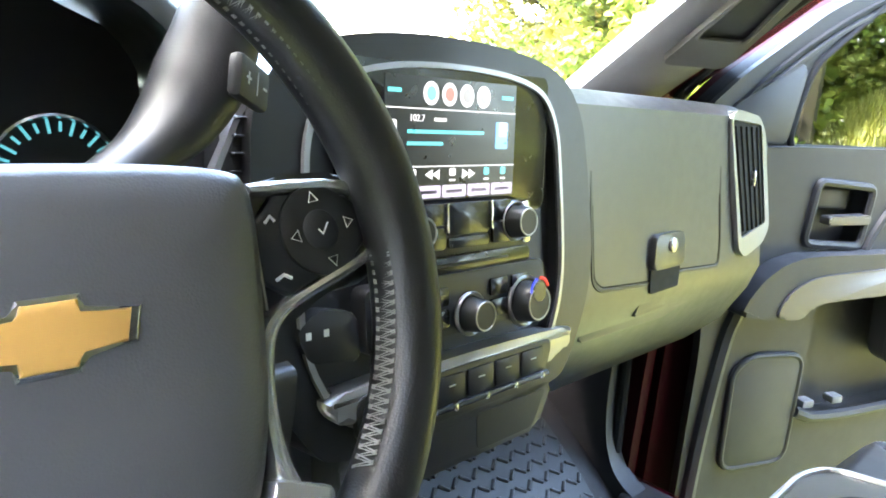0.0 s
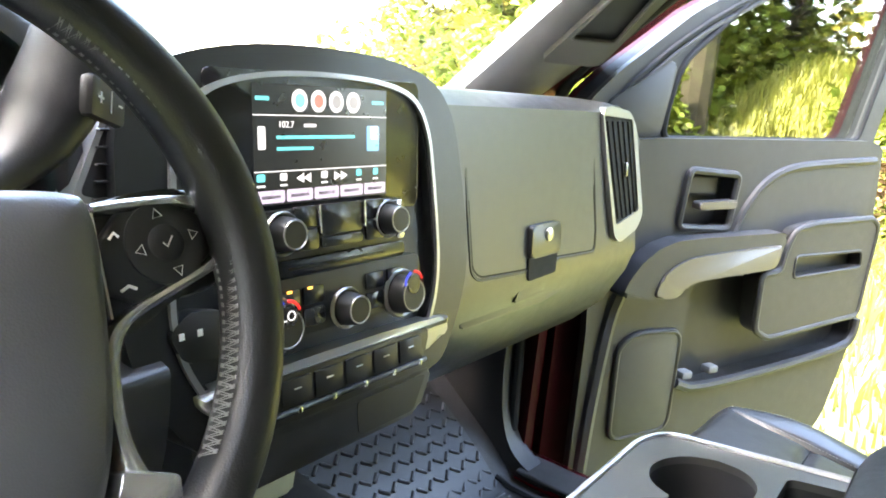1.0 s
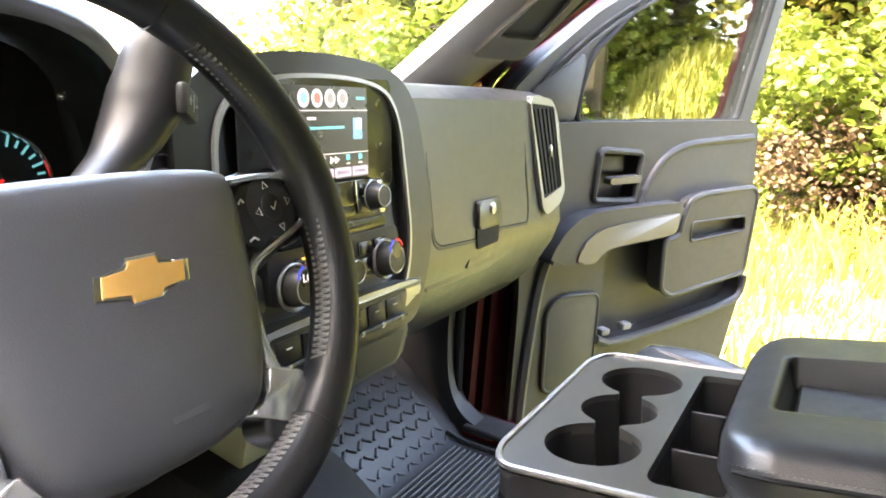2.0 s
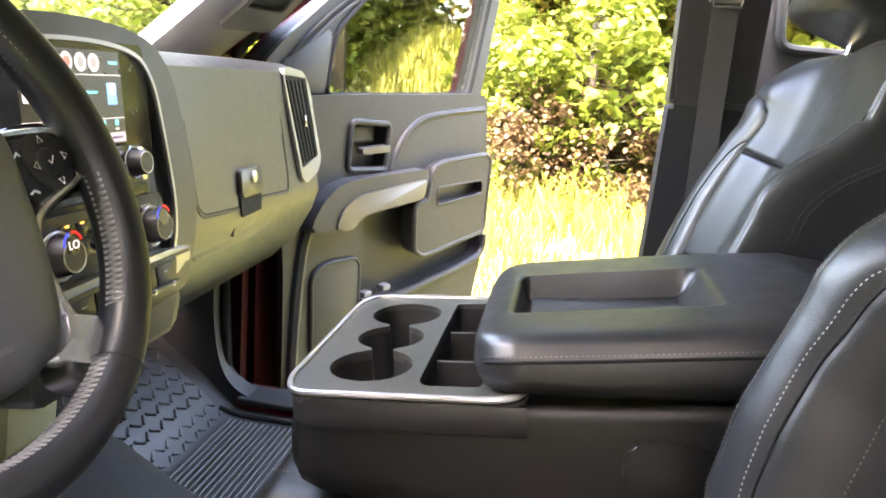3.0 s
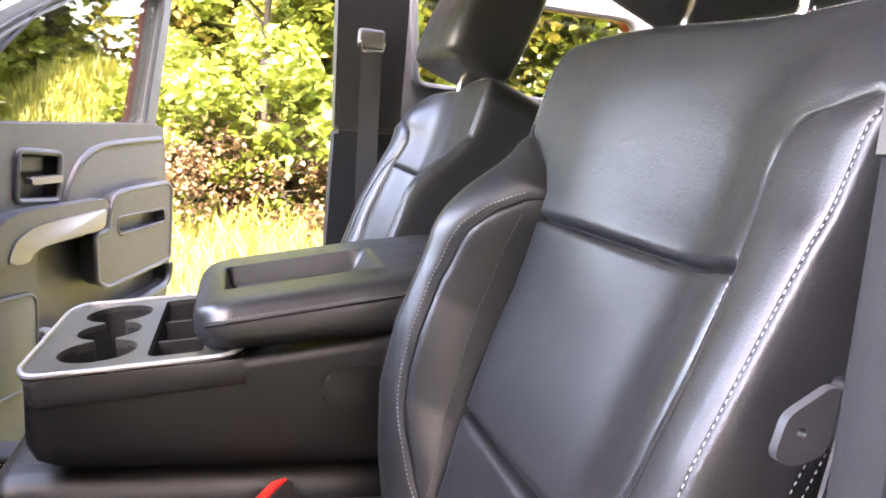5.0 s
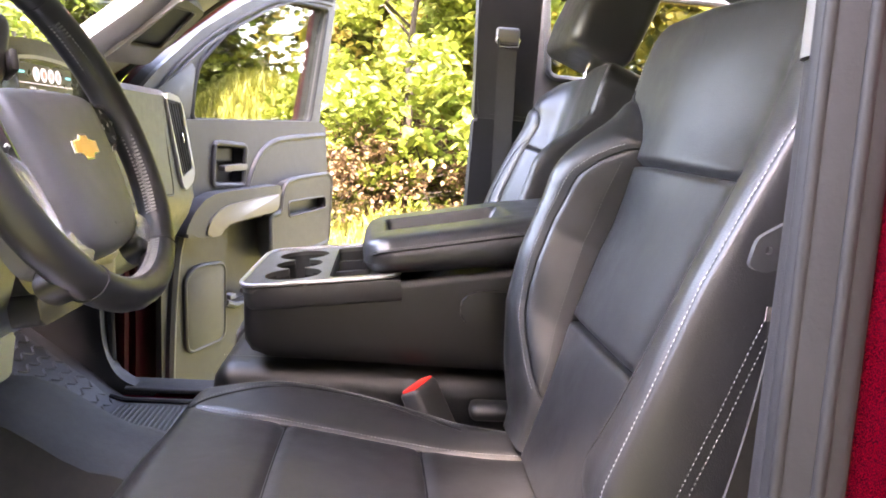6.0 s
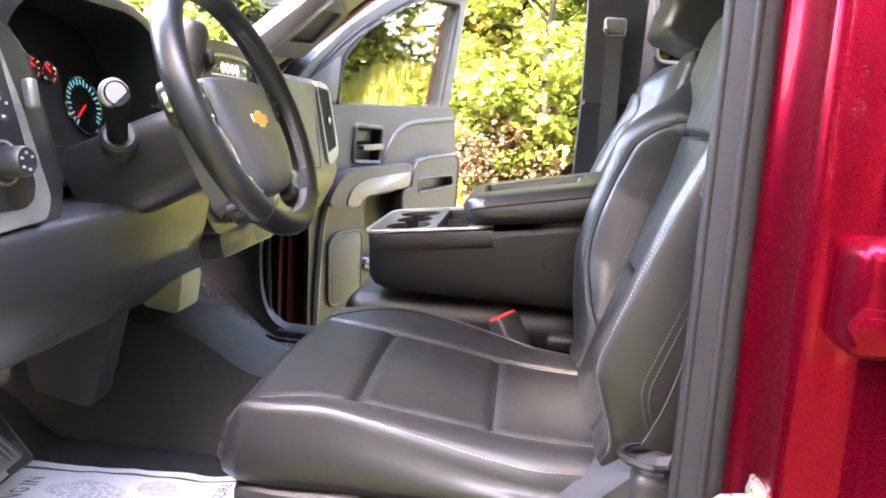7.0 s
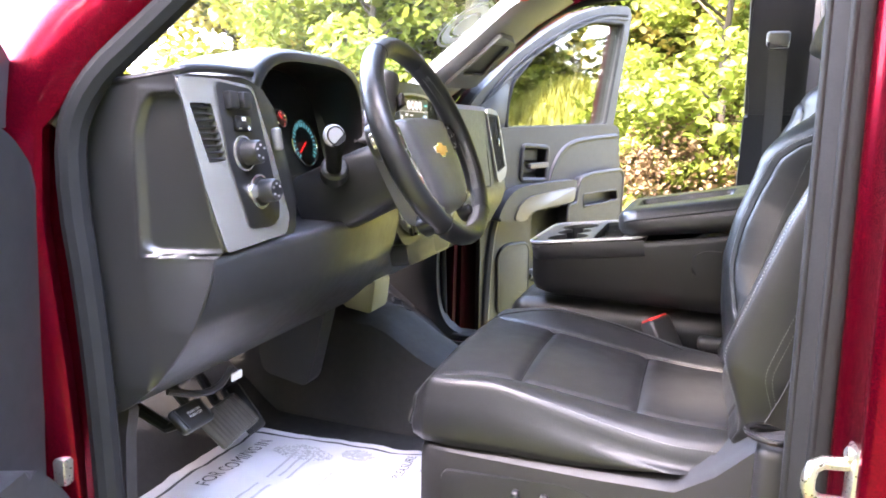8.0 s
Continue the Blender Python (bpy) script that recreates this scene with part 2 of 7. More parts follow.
def round_poly(pts, r=0.01, seg=4):
    """A 2D outline with its corners rounded by radius r."""
    out, n = [], len(pts)
    for i in range(n):
        p, a, b = Vector(pts[i]), Vector(pts[i - 1]), Vector(pts[(i + 1) % n])
        da, db = (a - p), (b - p)
        k = min(r, 0.45 * da.length, 0.45 * db.length)
        s, e = p + da.normalized() * k, p + db.normalized() * k
        for j in range(seg + 1):
            t = j / seg
            out.append((s * (1 - t) + p * t) * (1 - t) + (p * (1 - t) + e * t) * t)
    return out


def prism(outline, d0, d1, m=None, bevel=0.0, seg=2, bm=None, holes=()):
    """An outline in local x, y pushed from depth d0 to d1 (local z), its d1 rim rounded. Holes are outlines cut through."""
    own = bmesh.new()
    if not holes:
        lo = [own.verts.new((p[0], p[1], d0)) for p in outline]
        hi = [own.verts.new((p[0], p[1], d1)) for p in outline]
        own.faces.new(lo), own.faces.new(hi)
        for i in range(len(lo)):
            j = (i + 1) % len(lo)
            own.faces.new((lo[i], lo[j], hi[j], hi[i]))
        if bevel:
            rim = [e for e in own.edges if all(abs(v.co.z - d1) < 1e-7 for v in e.verts)]
            bmesh.ops.bevel(own, geom=rim, offset=bevel, segments=seg, affect="EDGES", profile=0.5)
    else:
        loops = [outline, *holes]
        edges = []
        for loop in loops:
            vs = [own.verts.new((p[0], p[1], d1)) for p in loop]
            edges += [own.edges.new((vs[i], vs[(i + 1) % len(vs)])) for i in range(len(vs))]
        bmesh.ops.triangle_fill(own, use_beauty=True, use_dissolve=False, edges=edges)
        faces = own.faces[:]
        ret = bmesh.ops.extrude_face_region(own, geom=faces)
        bmesh.ops.translate(own, vec=(0, 0, d0 - d1), verts=[g for g in ret["geom"] if isinstance(g, bmesh.types.BMVert)])
    return merged(own, m, bm)


def loft(rings, closed=True, caps=True, bm=None, m=None):
    """Skins a list of rings of equal length."""
    own = bmesh.new()
    rows = [[own.verts.new(p) for p in ring] for ring in rings]
    n = len(rows[0])
    for a, b in zip(rows, rows[1:]):
        for i in range(n if closed else n - 1):
            j = (i + 1) % n
            own.faces.new((a[i], a[j], b[j], b[i]))
    if caps and closed:
        own.faces.new(rows[0]), own.faces.new(rows[-1])
    return merged(own, m, bm)


def tube(path, radius, seg=10, closed=False, bm=None, flat=1.0, m=None):
    """A round bar along a path; radius a number or one a point."""
    pts = [Vector(p) for p in path]
    n = len(pts)
    rings, side = [], None
    for i, p in enumerate(pts):
        a = pts[(i - 1) % n] if closed or i else p
        b = pts[(i + 1) % n] if closed or i < n - 1 else p
        d = (b - a).normalized()
        if side is None:
            side = d.cross((0, 0, 1))
            if side.length < 0.1:
                side = d.cross((0, 1, 0))
        side = (side - d * side.dot(d)).normalized()
        up = d.cross(side)
        r = radius[i] if isinstance(radius, (list, tuple)) else radius
        rings.append([p + side * (r * math.cos(k * math.tau / seg)) + up * (r * flat * math.sin(k * math.tau / seg)) for k in range(seg)])
    if closed:
        rings.append(rings[0])
    own = loft(rings, True, not closed)
    if closed:
        bmesh.ops.remove_doubles(own, verts=own.verts, dist=1e-6)
    return merged(own, m, bm)


def lathe(profile, m=None, seg=28, bm=None):
    """Turns a profile of (radius, height) round local z."""
    rings = [[(r * math.cos(k * math.tau / seg), r * math.sin(k * math.tau / seg), h) for k in range(seg)] for r, h in profile]
    return merged(loft(rings), m, bm)


def stitching(path, parent, mat=THREAD, length=0.0032, gap=0.0022, r=0.00044, name="stitching", label="pale contrast stitching"):
    """Single stitches laid along a path."""
    own = bmesh.new()
    pts = [Vector(p) for p in path]
    want, run = 0.0, 0.0
    spots = []
    for a, b in zip(pts, pts[1:]):
        d = (b - a).length
        if d < 1e-9:
            continue
        while want <= run + d:
            spots.append(a.lerp(b, (want - run) / d))
            want += 0.0011
        run += d
    step, k = max(2, int(length / 0.0011)), 0
    while k + step < len(spots):
        a, b = spots[k], spots[k + step]
        d = b - a
        if d.length > 1e-6:
            q = d.to_track_quat("X", "Z").to_matrix().to_4x4()
            rbox((0, 0, 0), (d.length, r * 2, r * 1.6), r * 0.6, 1, Matrix.Translation((a + b) / 2) @ q, own)
        k += step + max(1, int(gap / 0.0011))
    return part(name, own, mat, parent, label, smooth=0)


def frame_of(o, x, y):
    """A pose with origin o and local axes x, y (z is their cross product)."""
    x, y = Vector(x).normalized(), Vector(y).normalized()
    z = x.cross(y).normalized()
    y = z.cross(x)
    return Matrix(((x.x, y.x, z.x, o[0]), (x.y, y.y, z.y, o[1]), (x.z, y.z, z.z, o[2]), (0, 0, 0, 1)))


def gauss(d, w):
    return math.exp(-((d / w) ** 2))


def ramp(t, a, b):
    t = min(1, max(0, (t - a) / (b - a)))
    return t * t * (3 - 2 * t)


def table(t, rows):
    """Straight-line value between (t, value) rows."""
    if t <= rows[0][0]:
        return rows[0][1]
    for (a, va), (b, vb) in zip(rows, rows[1:]):
        if t <= b:
            return va + (vb - va) * (t - a) / (b - a)
    return rows[-1][1]


def lettering(text, size, m, mat, parent, name="lettering", depth=0.0002):
    cu = bpy.data.curves.new(name, "FONT")
    cu.body, cu.size, cu.extrude, cu.align_x, cu.align_y = text, size, depth, "CENTER", "CENTER"
    tmp = bpy.data.objects.new(name, cu)
    me = bpy.data.meshes.new_from_object(tmp)
    bpy.data.objects.remove(tmp)
    bpy.data.curves.remove(cu)
    me.transform(m)
    me.materials.clear()
    me.materials.append(mat)
    ob = new(name, me)
    ob.parent = parent
    if parent.type == "EMPTY":
        ob.matrix_parent_inverse = Matrix.Translation(-parent.location)
    return ob


# ---- the cab: floor, roof, pillars, glass ----
def floor_z(x, y):
    side = ramp(x, 0.27, 0.11) if x > 0 else ramp(x, -0.21, -0.05)
    z = 0.61 + side * (0.07 * ramp(y, -0.9, -0.2) + 0.14 * ramp(y, -0.02, 0.22) + 0.09 * ramp(y, 0.22, 0.42))
    z = max(z, 0.61 + 0.08 * ramp(x, -0.06, -0.18) * ramp(x, -0.79, -0.74) * ramp(y, -0.1, 0.1))
    start = 0.47 + 0.13 * ramp(x, 0.0, -0.2)
    return z + 0.72 * max(0.0, y - start) * ramp(y, start - 0.02, start + 0.08)


def slab(fn, x0, x1, nx, y0, y1, ny, thick, mat, name, parent=None, label="", smooth=35):
    """A sheet z = fn(x, y) with a thickness below it."""
    own = bmesh.new()
    top = [[own.verts.new((x0 + (x1 - x0) * i / nx, y0 + (y1 - y0) * j / ny, fn(x0 + (x1 - x0) * i / nx, y0 + (y1 - y0) * j / ny))) for i in range(nx + 1)] for j in range(ny + 1)]
    low = [[own.verts.new(v.co - Vector((0, 0, thick))) for v in row] for row in top]
    for j in range(ny):
        for i in range(nx):
            own.faces.new((top[j][i], top[j][i + 1], top[j + 1][i + 1], top[j + 1][i]))
            own.faces.new((low[j][i], low[j + 1][i], low[j + 1][i + 1], low[j][i + 1]))
    for j in range(ny):
        own.faces.new((top[j][0], top[j + 1][0], low[j + 1][0], low[j][0])), own.faces.new((top[j][nx], low[j][nx], low[j + 1][nx], top[j + 1][nx]))
    for i in range(nx):
        own.faces.new((top[0][i], low[0][i], low[0][i + 1], top[0][i + 1])), own.faces.new((top[ny][i], top[ny][i + 1], low[ny][i + 1], low[ny][i]))
    return part(name, own, mat, parent, label, smooth)


floor = slab(floor_z, -0.80, 0.80, 48, -1.45, 0.92, 60, 0.03, CARPET, "floor")
tagged(floor, "black vinyl cab floor with a tall centre tunnel", "floor", kind="structure")

firewall = part("wall_front", rbox((0, 0.95, 1.05), (1.64, 0.03, 0.62), 0.004), BLACK)
tagged(firewall, "dark insulated wall behind the dashboard", "wall", kind="structure")

# roof skin and headliner
def roof_z(x, y):
    return 1.86 - 0.05 * (abs(x) / 0.72) ** 3 - 0.05 * ramp(y, -0.2, 0.35)


headliner = slab(roof_z, -0.66, 0.66, 24, -1.38, 0.16, 24, 0.015, HEADLINER, "ceiling")
tagged(headliner, "pale grey cloth headliner", "ceiling", kind="structure")
roof = slab(lambda x, y: roof_z(x, y) + 0.06, -0.70, 0.70, 24, -1.44, 0.20, 24, 0.02, RED, "roof")
tagged(roof, "red painted cab roof", "roof", kind="structure")

SILL_Z = 0.60


def side_structure(s):
    """The fixed body parts on one side; s is -1 for the driver's side, 1 for the passenger's."""
    tag = "left" if s < 0 else "right"
    # door sill
    sill = part("sill_" + tag, rbox((s * 0.83, -0.42, SILL_Z - 0.03), (0.13, 2.0, 0.12), 0.03, 4), RED)
    tagged(sill, "red painted door sill", "sill", kind="structure")
    plate = part("sill_plate_" + tag, rbox((s * 0.80, 0.02, SILL_Z + 0.035), (0.09, 0.92, 0.014), 0.006, 3), GREY)
    tagged(plate, "grey plastic door sill plate", "trim", kind="structure")
    # front pillar: painted outer post and the trim inside it
    edge = [(0.735, 0.76, 1.39), (0.68, 0.58, 1.51), (0.625, 0.42, 1.615), (0.585, 0.27, 1.725), (0.56, 0.15, 1.79)]
    inner = [(x + 0.0, y, z) for x, y, z in edge]
    rings = []
    for k, (x, y, z) in enumerate(inner):
        w = 0.15 + 0.02 * gauss(k - 2.4, 1.0) + (0.04 if s > 0 else 0.0)
        rings.append([(s * x, y, z), (s * (x + 0.008), y - 0.012, z - 0.007), (s * (x + 0.026), y - 0.024, z - 0.014), (s * (x + 0.06), y - 0.036, z - 0.022), (s * (x + 0.1), y - 0.043, z - 0.028), (s * (x + w - 0.02), y - 0.045, z - 0.03), (s * (x + w), y - 0.04, z - 0.026), (s * (x + w + 0.035), y + 0.0, z + 0.0), (s * (x + w + 0.02), y + 0.05, z + 0.045), (s * (x + 0.02), y + 0.03, z + 0.03)])
    if s < 0:
        hem = [(0.855, 0.465, 1.36), (0.80, 0.385, 1.48), (0.745, 0.295, 1.585), (0.685, 0.175, 1.695), (0.64, 0.04, 1.77)]
        rings = []
        for p, q in zip(edge, hem):
            p, q = Vector((-p[0], p[1], p[2])), Vector((-q[0], q[1], q[2]))
            dip = Vector((0.012, -0.012, -0.012))
            rings.append([p, p.lerp(q, 0.12) + dip, p.lerp(q, 0.5) + dip * 1.4, p.lerp(q, 0.88) + dip, q, q + Vector((-0.02, 0.03, 0.02)), p + Vector((-0.02, 0.03, 0.03))])
    a = part("pillar_front_" + tag, loft(rings), PILLAR, smooth=40)
    tagged(a, "grey plastic trim on the windshield pillar", "pillar", kind="structure")
    rings = []
    for x, y, z in [(0.80, 0.82, 1.30), *edge[0:], (0.55, 0.02, 1.835)]:
        c = Vector((s * (x + (0.21 if s > 0 else 0.175)), y + 0.0, z + 0.0))
        rings.append([c + Vector((s * dx, dy, dy * 1.05)) for dx, dy in ((-0.03, -0.035), (0.02, -0.04), (0.035, 0.0), (0.02, 0.045), (-0.04, 0.05))])
    if s < 0:
        rings = []
        for q in [(0.862, 0.420, 0.55), (0.864, 0.430, 0.85), (0.866, 0.440, 1.05), (0.867, 0.462, 1.25), *hem, (0.62, -0.10, 1.83)]:
            q = Vector((-q[0], q[1], q[2]))
            rings.append([q + Vector(d) for d in ((-0.002, 0.02, 0.0), (-0.022, 0.01, 0.0), (-0.045, 0.035, 0.012), (-0.052, 0.08, 0.03), (-0.03, 0.12, 0.06), (0.02, 0.10, 0.06))])
    a = part("pillar_skin_" + tag, loft(rings), RED, smooth=50)
    tagged(a, "red painted windshield pillar", "pillar", kind="structure")
    if s > 0:
        strip = [[(x + 0.215 + d, y + e, z + e * 0.9) for d, e in ((0, -0.03), (0.05, -0.028), (0.10, 0.0), (0.08, 0.04), (0.0, 0.02))] for x, y, z in [(0.76, 0.74, 1.36), *edge, (0.55, 0.0, 1.835)]]
        f = part("door_flange_right", loft(strip), RUBBER, smooth=50)
        tagged(f, "dark rubber-lined flange of the door opening", "seal", kind="structure")
    seal = [(s * (x + (0.195 if s > 0 else 0.155)), y - 0.035, z - 0.03) for x, y, z in [(0.76, 0.66, 1.38), *edge[1:], (0.56, -0.05, 1.815), (0.57, -0.40, 1.81)]]
    seal = [(s * 0.81, 0.53, 0.70), (s * 0.812, 0.545, 1.0), (s * 0.84, 0.53, 1.25), *smooth_loop(seal, 2, False)]
    if s < 0:
        seal = smooth_loop([(-0.848, 0.420, 0.60), (-0.850, 0.428, 0.85), (-0.852, 0.436, 1.1), (-0.856, 0.462, 1.33), (-0.843, 0.437, 1.415), (-0.80, 0.374, 1.49), (-0.745, 0.285, 1.595), (-0.685, 0.165, 1.70), (-0.63, -0.01, 1.80), (-0.62, -0.40, 1.82)], 2, False)
    a = part("door_seal_" + tag, tube(seal, 0.013 if s > 0 else 0.019, 10), RUBBER)
    tagged(a, "black rubber door seal round the opening", "seal", kind="structure")
    # hinge post below the dashboard
    post = round_poly([(0.50, 0.58), (0.50, 1.36), (0.72, 1.42), (0.76, 1.30), (0.74, 0.56)], 0.03)
    m = frame_of((s * 0.855, 0 if s > 0 else -0.036, 0), (0, 1, 0), (0, 0, 1))
    a = part("hinge_post_" + tag, prism(post, -0.035 if s > 0 else 0.035, 0.0, m, 0.0), SHADED_RED if s > 0 else RED)
    tagged(a, "red painted door hinge post", "pillar", kind="structure")
    return edge


EDGE = side_structure(-1)
side_structure(1)

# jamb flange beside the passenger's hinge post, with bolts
a = part("jamb_right", rbox((0.885, 0.60, 0.98), (0.05, 0.13, 0.84), 0.015, 3), SHADED_RED)
tagged(a, "red painted door jamb", "jamb", kind="structure")

for z in (0.70, 0.80, 0.93, 1.06):
    a = part("jamb_bolt", lathe([(0.011, 0), (0.011, 0.004), (0.007, 0.008), (0.0005, 0.008)], pose(0.818, 0.585, z, 0, -90, 0), 12), STEEL)
    tagged(a, "small zinc bolt on the red hinge post", "bolt", kind="structure")

# kick panel with its curved edge, passenger side
kick = [(0.93, 0.60), (0.58, 0.595), (0.47, 0.60), (0.40, 0.615), (0.40, 0.63), (0.49, 0.65), (0.535, 0.72), (0.55, 0.85), (0.545, 1.0), (0.525, 1.12), (0.93, 1.12)]
for s, tag in ((1, "right"), (-1, "left")):
    m = frame_of((s * 0.775, 0, 0), (0, 1, 0), (0, 0, 1))
    d = (-0.005, 0.05) if s > 0 else (0.005, -0.05)
    # driver's side takes the near-black floor vinyl, the footwell's shade put into it
    a = part("kick_panel_" + tag, prism(smooth_loop([(y, z) for y, z in kick], 2), d[0], d[1], m), GREY_DARK if s > 0 else CARPET)
    tagged(a, "grey plastic kick panel beside the footwell" if s > 0 else "dark side of the driver's footwell, its shade in the colour", "trim", kind="structure")
a = part("kick_trim_left", prism(round_poly([(0.52, 0.60), (0.52, 0.975), (0.420, 0.982), (0.430, 0.93), (0.434, 0.84), (0.432, 0.60)], 0.012), 0.0, 0.02, frame_of((-0.815, 0, 0), (0, 1, 0), (0, 0, 1)), 0.006, 3), GREY)
tagged(a, "grey plastic trim at the front of the door opening", "trim", kind="structure")

# windshield
rows = []
for k in range(9):
    t = k / 8
    x, y, z = (table(t, [(0, EDGE[0][i]), (0.25, EDGE[1][i]), (0.5, EDGE[2][i]), (0.75, EDGE[3][i]), (1, EDGE[4][i])]) for i in range(3))
    rows.append([(x * u, y + 0.16 * (1 - u * u), z + 0.02 * (1 - u * u)) for u in [j / 12 - 1 for j in range(25)]])
bm = loft(rows, closed=False)
glass_front = part("window_1", bm, PANE_DUSTY)
glass_front.visible_shadow = False
tagged(glass_front, "wide slanted windshield with a dusty film", "windshield", kind="structure")

# windshield header inside
bm = loft([[(x * 1.04, y + 0.16 * (1 - (x / 0.56) ** 2) + dy, z + 0.02 + dz) for x, y, z in [(u * 0.56, 0.15, 1.79) for u in [j / 8 - 1 for j in range(17)]]] for dy, dz in ((0.02, -0.02), (-0.08, 0.0), (-0.08, 0.05), (0.02, 0.04))], closed=False)
header = part("header", bm, PILLAR)
tagged(header, "grey trim above the windshield", "trim", kind="structure")


# passenger's rear post: upper and lower trim
m = frame_of((0.775, 0, 0), (0, 1, 0), (0, 0, 1))
# upper trim in door plastic, a darker grey than on the driver's post
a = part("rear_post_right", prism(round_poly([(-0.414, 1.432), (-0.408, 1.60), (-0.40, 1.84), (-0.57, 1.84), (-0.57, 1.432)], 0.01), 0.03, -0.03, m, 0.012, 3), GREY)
tagged(a, "light grey upper trim on the door post", "pillar", kind="structure")
a = part("rear_post_low_right", prism(round_poly([(-0.66, 0.62), (-0.42, 0.62), (-0.41, 1.0), (-0.414, 1.4315), (-0.66, 1.4315)], 0.01), 0.03, -0.034, m, 0.012, 3), POST_TRIM)
tagged(a, "dark grey lower trim on the door post", "pillar", kind="structure")


# driver's side post seen from outside: inner trim, ribbed seal and red stepped jamb
def column(name, pts, z0, z1, mat, label, cat, lean=(0.035, 0.016), n=14):
    """An upright with its section given at z = 1.1; it leans into the cab going up."""
    rings = []
    for k in range(n + 1):
        z = z0 + (z1 - z0) * k / n
        rings.append([(x + lean[0] * (z - 1.1) + 0.05 * ramp(z, 1.6, 1.9), y + lean[1] * (z - 1.1), z) for x, y in pts])
    ob = part(name, loft(rings), mat, smooth=50)
    return tagged(ob, label, cat, kind="structure")


trim_in = smooth_loop([(-0.722, -0.475), (-0.720, -0.436), (-0.727, -0.422), (-0.753, -0.414), (-0.768, -0.424), (-0.785, -0.475)], 2)
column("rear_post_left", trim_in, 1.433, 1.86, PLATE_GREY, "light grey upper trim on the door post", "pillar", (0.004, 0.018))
column("rear_post_low_left", [(x, y - 0.003) for x, y in trim_in], 0.60, 1.432, POST_TRIM, "dark grey lower trim on the door post", "pillar", (0.004, 0.018))
column("door_seal_rear", smooth_loop([(-0.766, -0.424), (-0.770, -0.409), (-0.778, -0.405), (-0.788, -0.410), (-0.795, -0.428), (-0.797, -0.446), (-0.775, -0.455)], 2), 0.60, 1.86, RUBBER, "grey ribbed rubber door seal on the post", "seal")
for x, y in ((-0.7855, -0.4085), (-0.7945, -0.428)):
    column("seal_rib", smooth_loop([(x - 0.004, y), (x, y + 0.004), (x + 0.004, y), (x, y - 0.006)], 1), 0.60, 1.86, RUBBER, "raised rib on the door seal", "seal")
jamb = [(-0.78, -0.50), (-0.788, -0.446), (-0.800, -0.446), (-0.815, -0.456), (-0.850, -0.460), (-0.866, -0.455), (-0.874, -0.460), (-0.878, -0.485), (-0.884, -0.502), (-0.905, -0.508), (-0.924, -0.514), (-0.930, -0.54), (-0.930, -0.68), (-0.78, -0.68)]
column("jamb_rear", smooth_loop(jamb, 2), 0.58, 1.88, RED, "red painted stepped door jamb", "jamb")

# rear doors, closed, with their windows; rear wall with its window
for s, tag in ((-1, "left"), (1, "right")):
    sg = 1 if s > 0 else -1
    m = frame_of((s * 0.885, 0, 0), (0, 1, 0), (0, 0, 1))
    hole = round_poly([(-0.625, 1.56), (-0.60, 1.80), (-1.22, 1.80), (-1.30, 1.55)], 0.03)
    own = prism([(-0.57, 0.56), (-0.57, 1.88), (-1.42, 1.88), (-1.42, 0.56)], 0.0, 0.03 * sg, m, holes=[hole])
    a = part("rear_door_skin_" + tag, own, RED)
    tagged(a, "closed red painted rear door", "door", kind="structure")
    own = prism([(-0.572, 0.60), (-0.572, 1.86), (-1.40, 1.86), (-1.40, 0.60)], -0.03 * sg, -0.004 * sg, m, holes=[hole])
    a = part("rear_door_trim_" + tag, own, PILLAR)
    tagged(a, "grey inner panel of the rear door", "door", kind="structure")
    a = part("rear_window_frame_" + tag, tube([(p.x, p.y, -0.036 * sg) for p in hole], 0.010, 8, True, None, 1.0, m), PLATE_GREY)
    tagged(a, "pale grey frame of the rear side window", "window frame", kind="structure")
    own = prism(hole, 0.008 * sg, 0.012 * sg, m)
    a = part("window_rear_" + tag, own, PANE)
    a.visible_shadow = False
    tagged(a, "rear side window pane", "window", kind="structure")
m = frame_of((0, -1.44, 0), (1, 0, 0), (0, 0, 1))
hole = round_poly([(-0.62, 1.38), (-0.55, 1.76), (0.55, 1.76), (0.62, 1.38)], 0.05)
a = part("wall_rear", prism([(-0.86, 0.56), (-0.80, 1.40), (-0.70, 1.88), (0.70, 1.88), (0.80, 1.40), (0.86, 0.56)], -0.02, 0.02, m, holes=[hole]), PILLAR)
tagged(a, "grey cab rear wall", "wall", kind="structure")
a = part("window_rear", prism(hole, -0.003, 0.003, m), PANE)
a.visible_shadow = False
tagged(a, "rear window pane", "window", kind="structure")

# hood and fender outside the windshield
def hood_z(x, y):
    return 1.30 - 0.10 * (abs(x) / 0.9) ** 4 - 0.10 * ramp(y, 0.9, 2.3) + 0.025 * gauss(abs(x) - 0.45, 0.15)


a = slab(hood_z, -0.93, 0.93, 24, 1.02, 2.3, 16, 0.08, RED, "hood")
tagged(a, "red painted engine hood", "hood", kind="structure")
for s, tag in ((-1, "left"), (1, "right")):
    a = part("fender_" + tag, rbox((s * 0.965, 1.55, 0.86), (0.05, 1.62, 0.62), 0.02, 3), RED)
    tagged(a, "red painted front fender", "fender", kind="structure")


# ---- dashboard ----
dash = thing("dashboard", "dark grey moulded plastic truck dashboard with silver trim", "dashboard", (0, 0.6, 1.2))
SX = 0.012  # middle of the centre stack


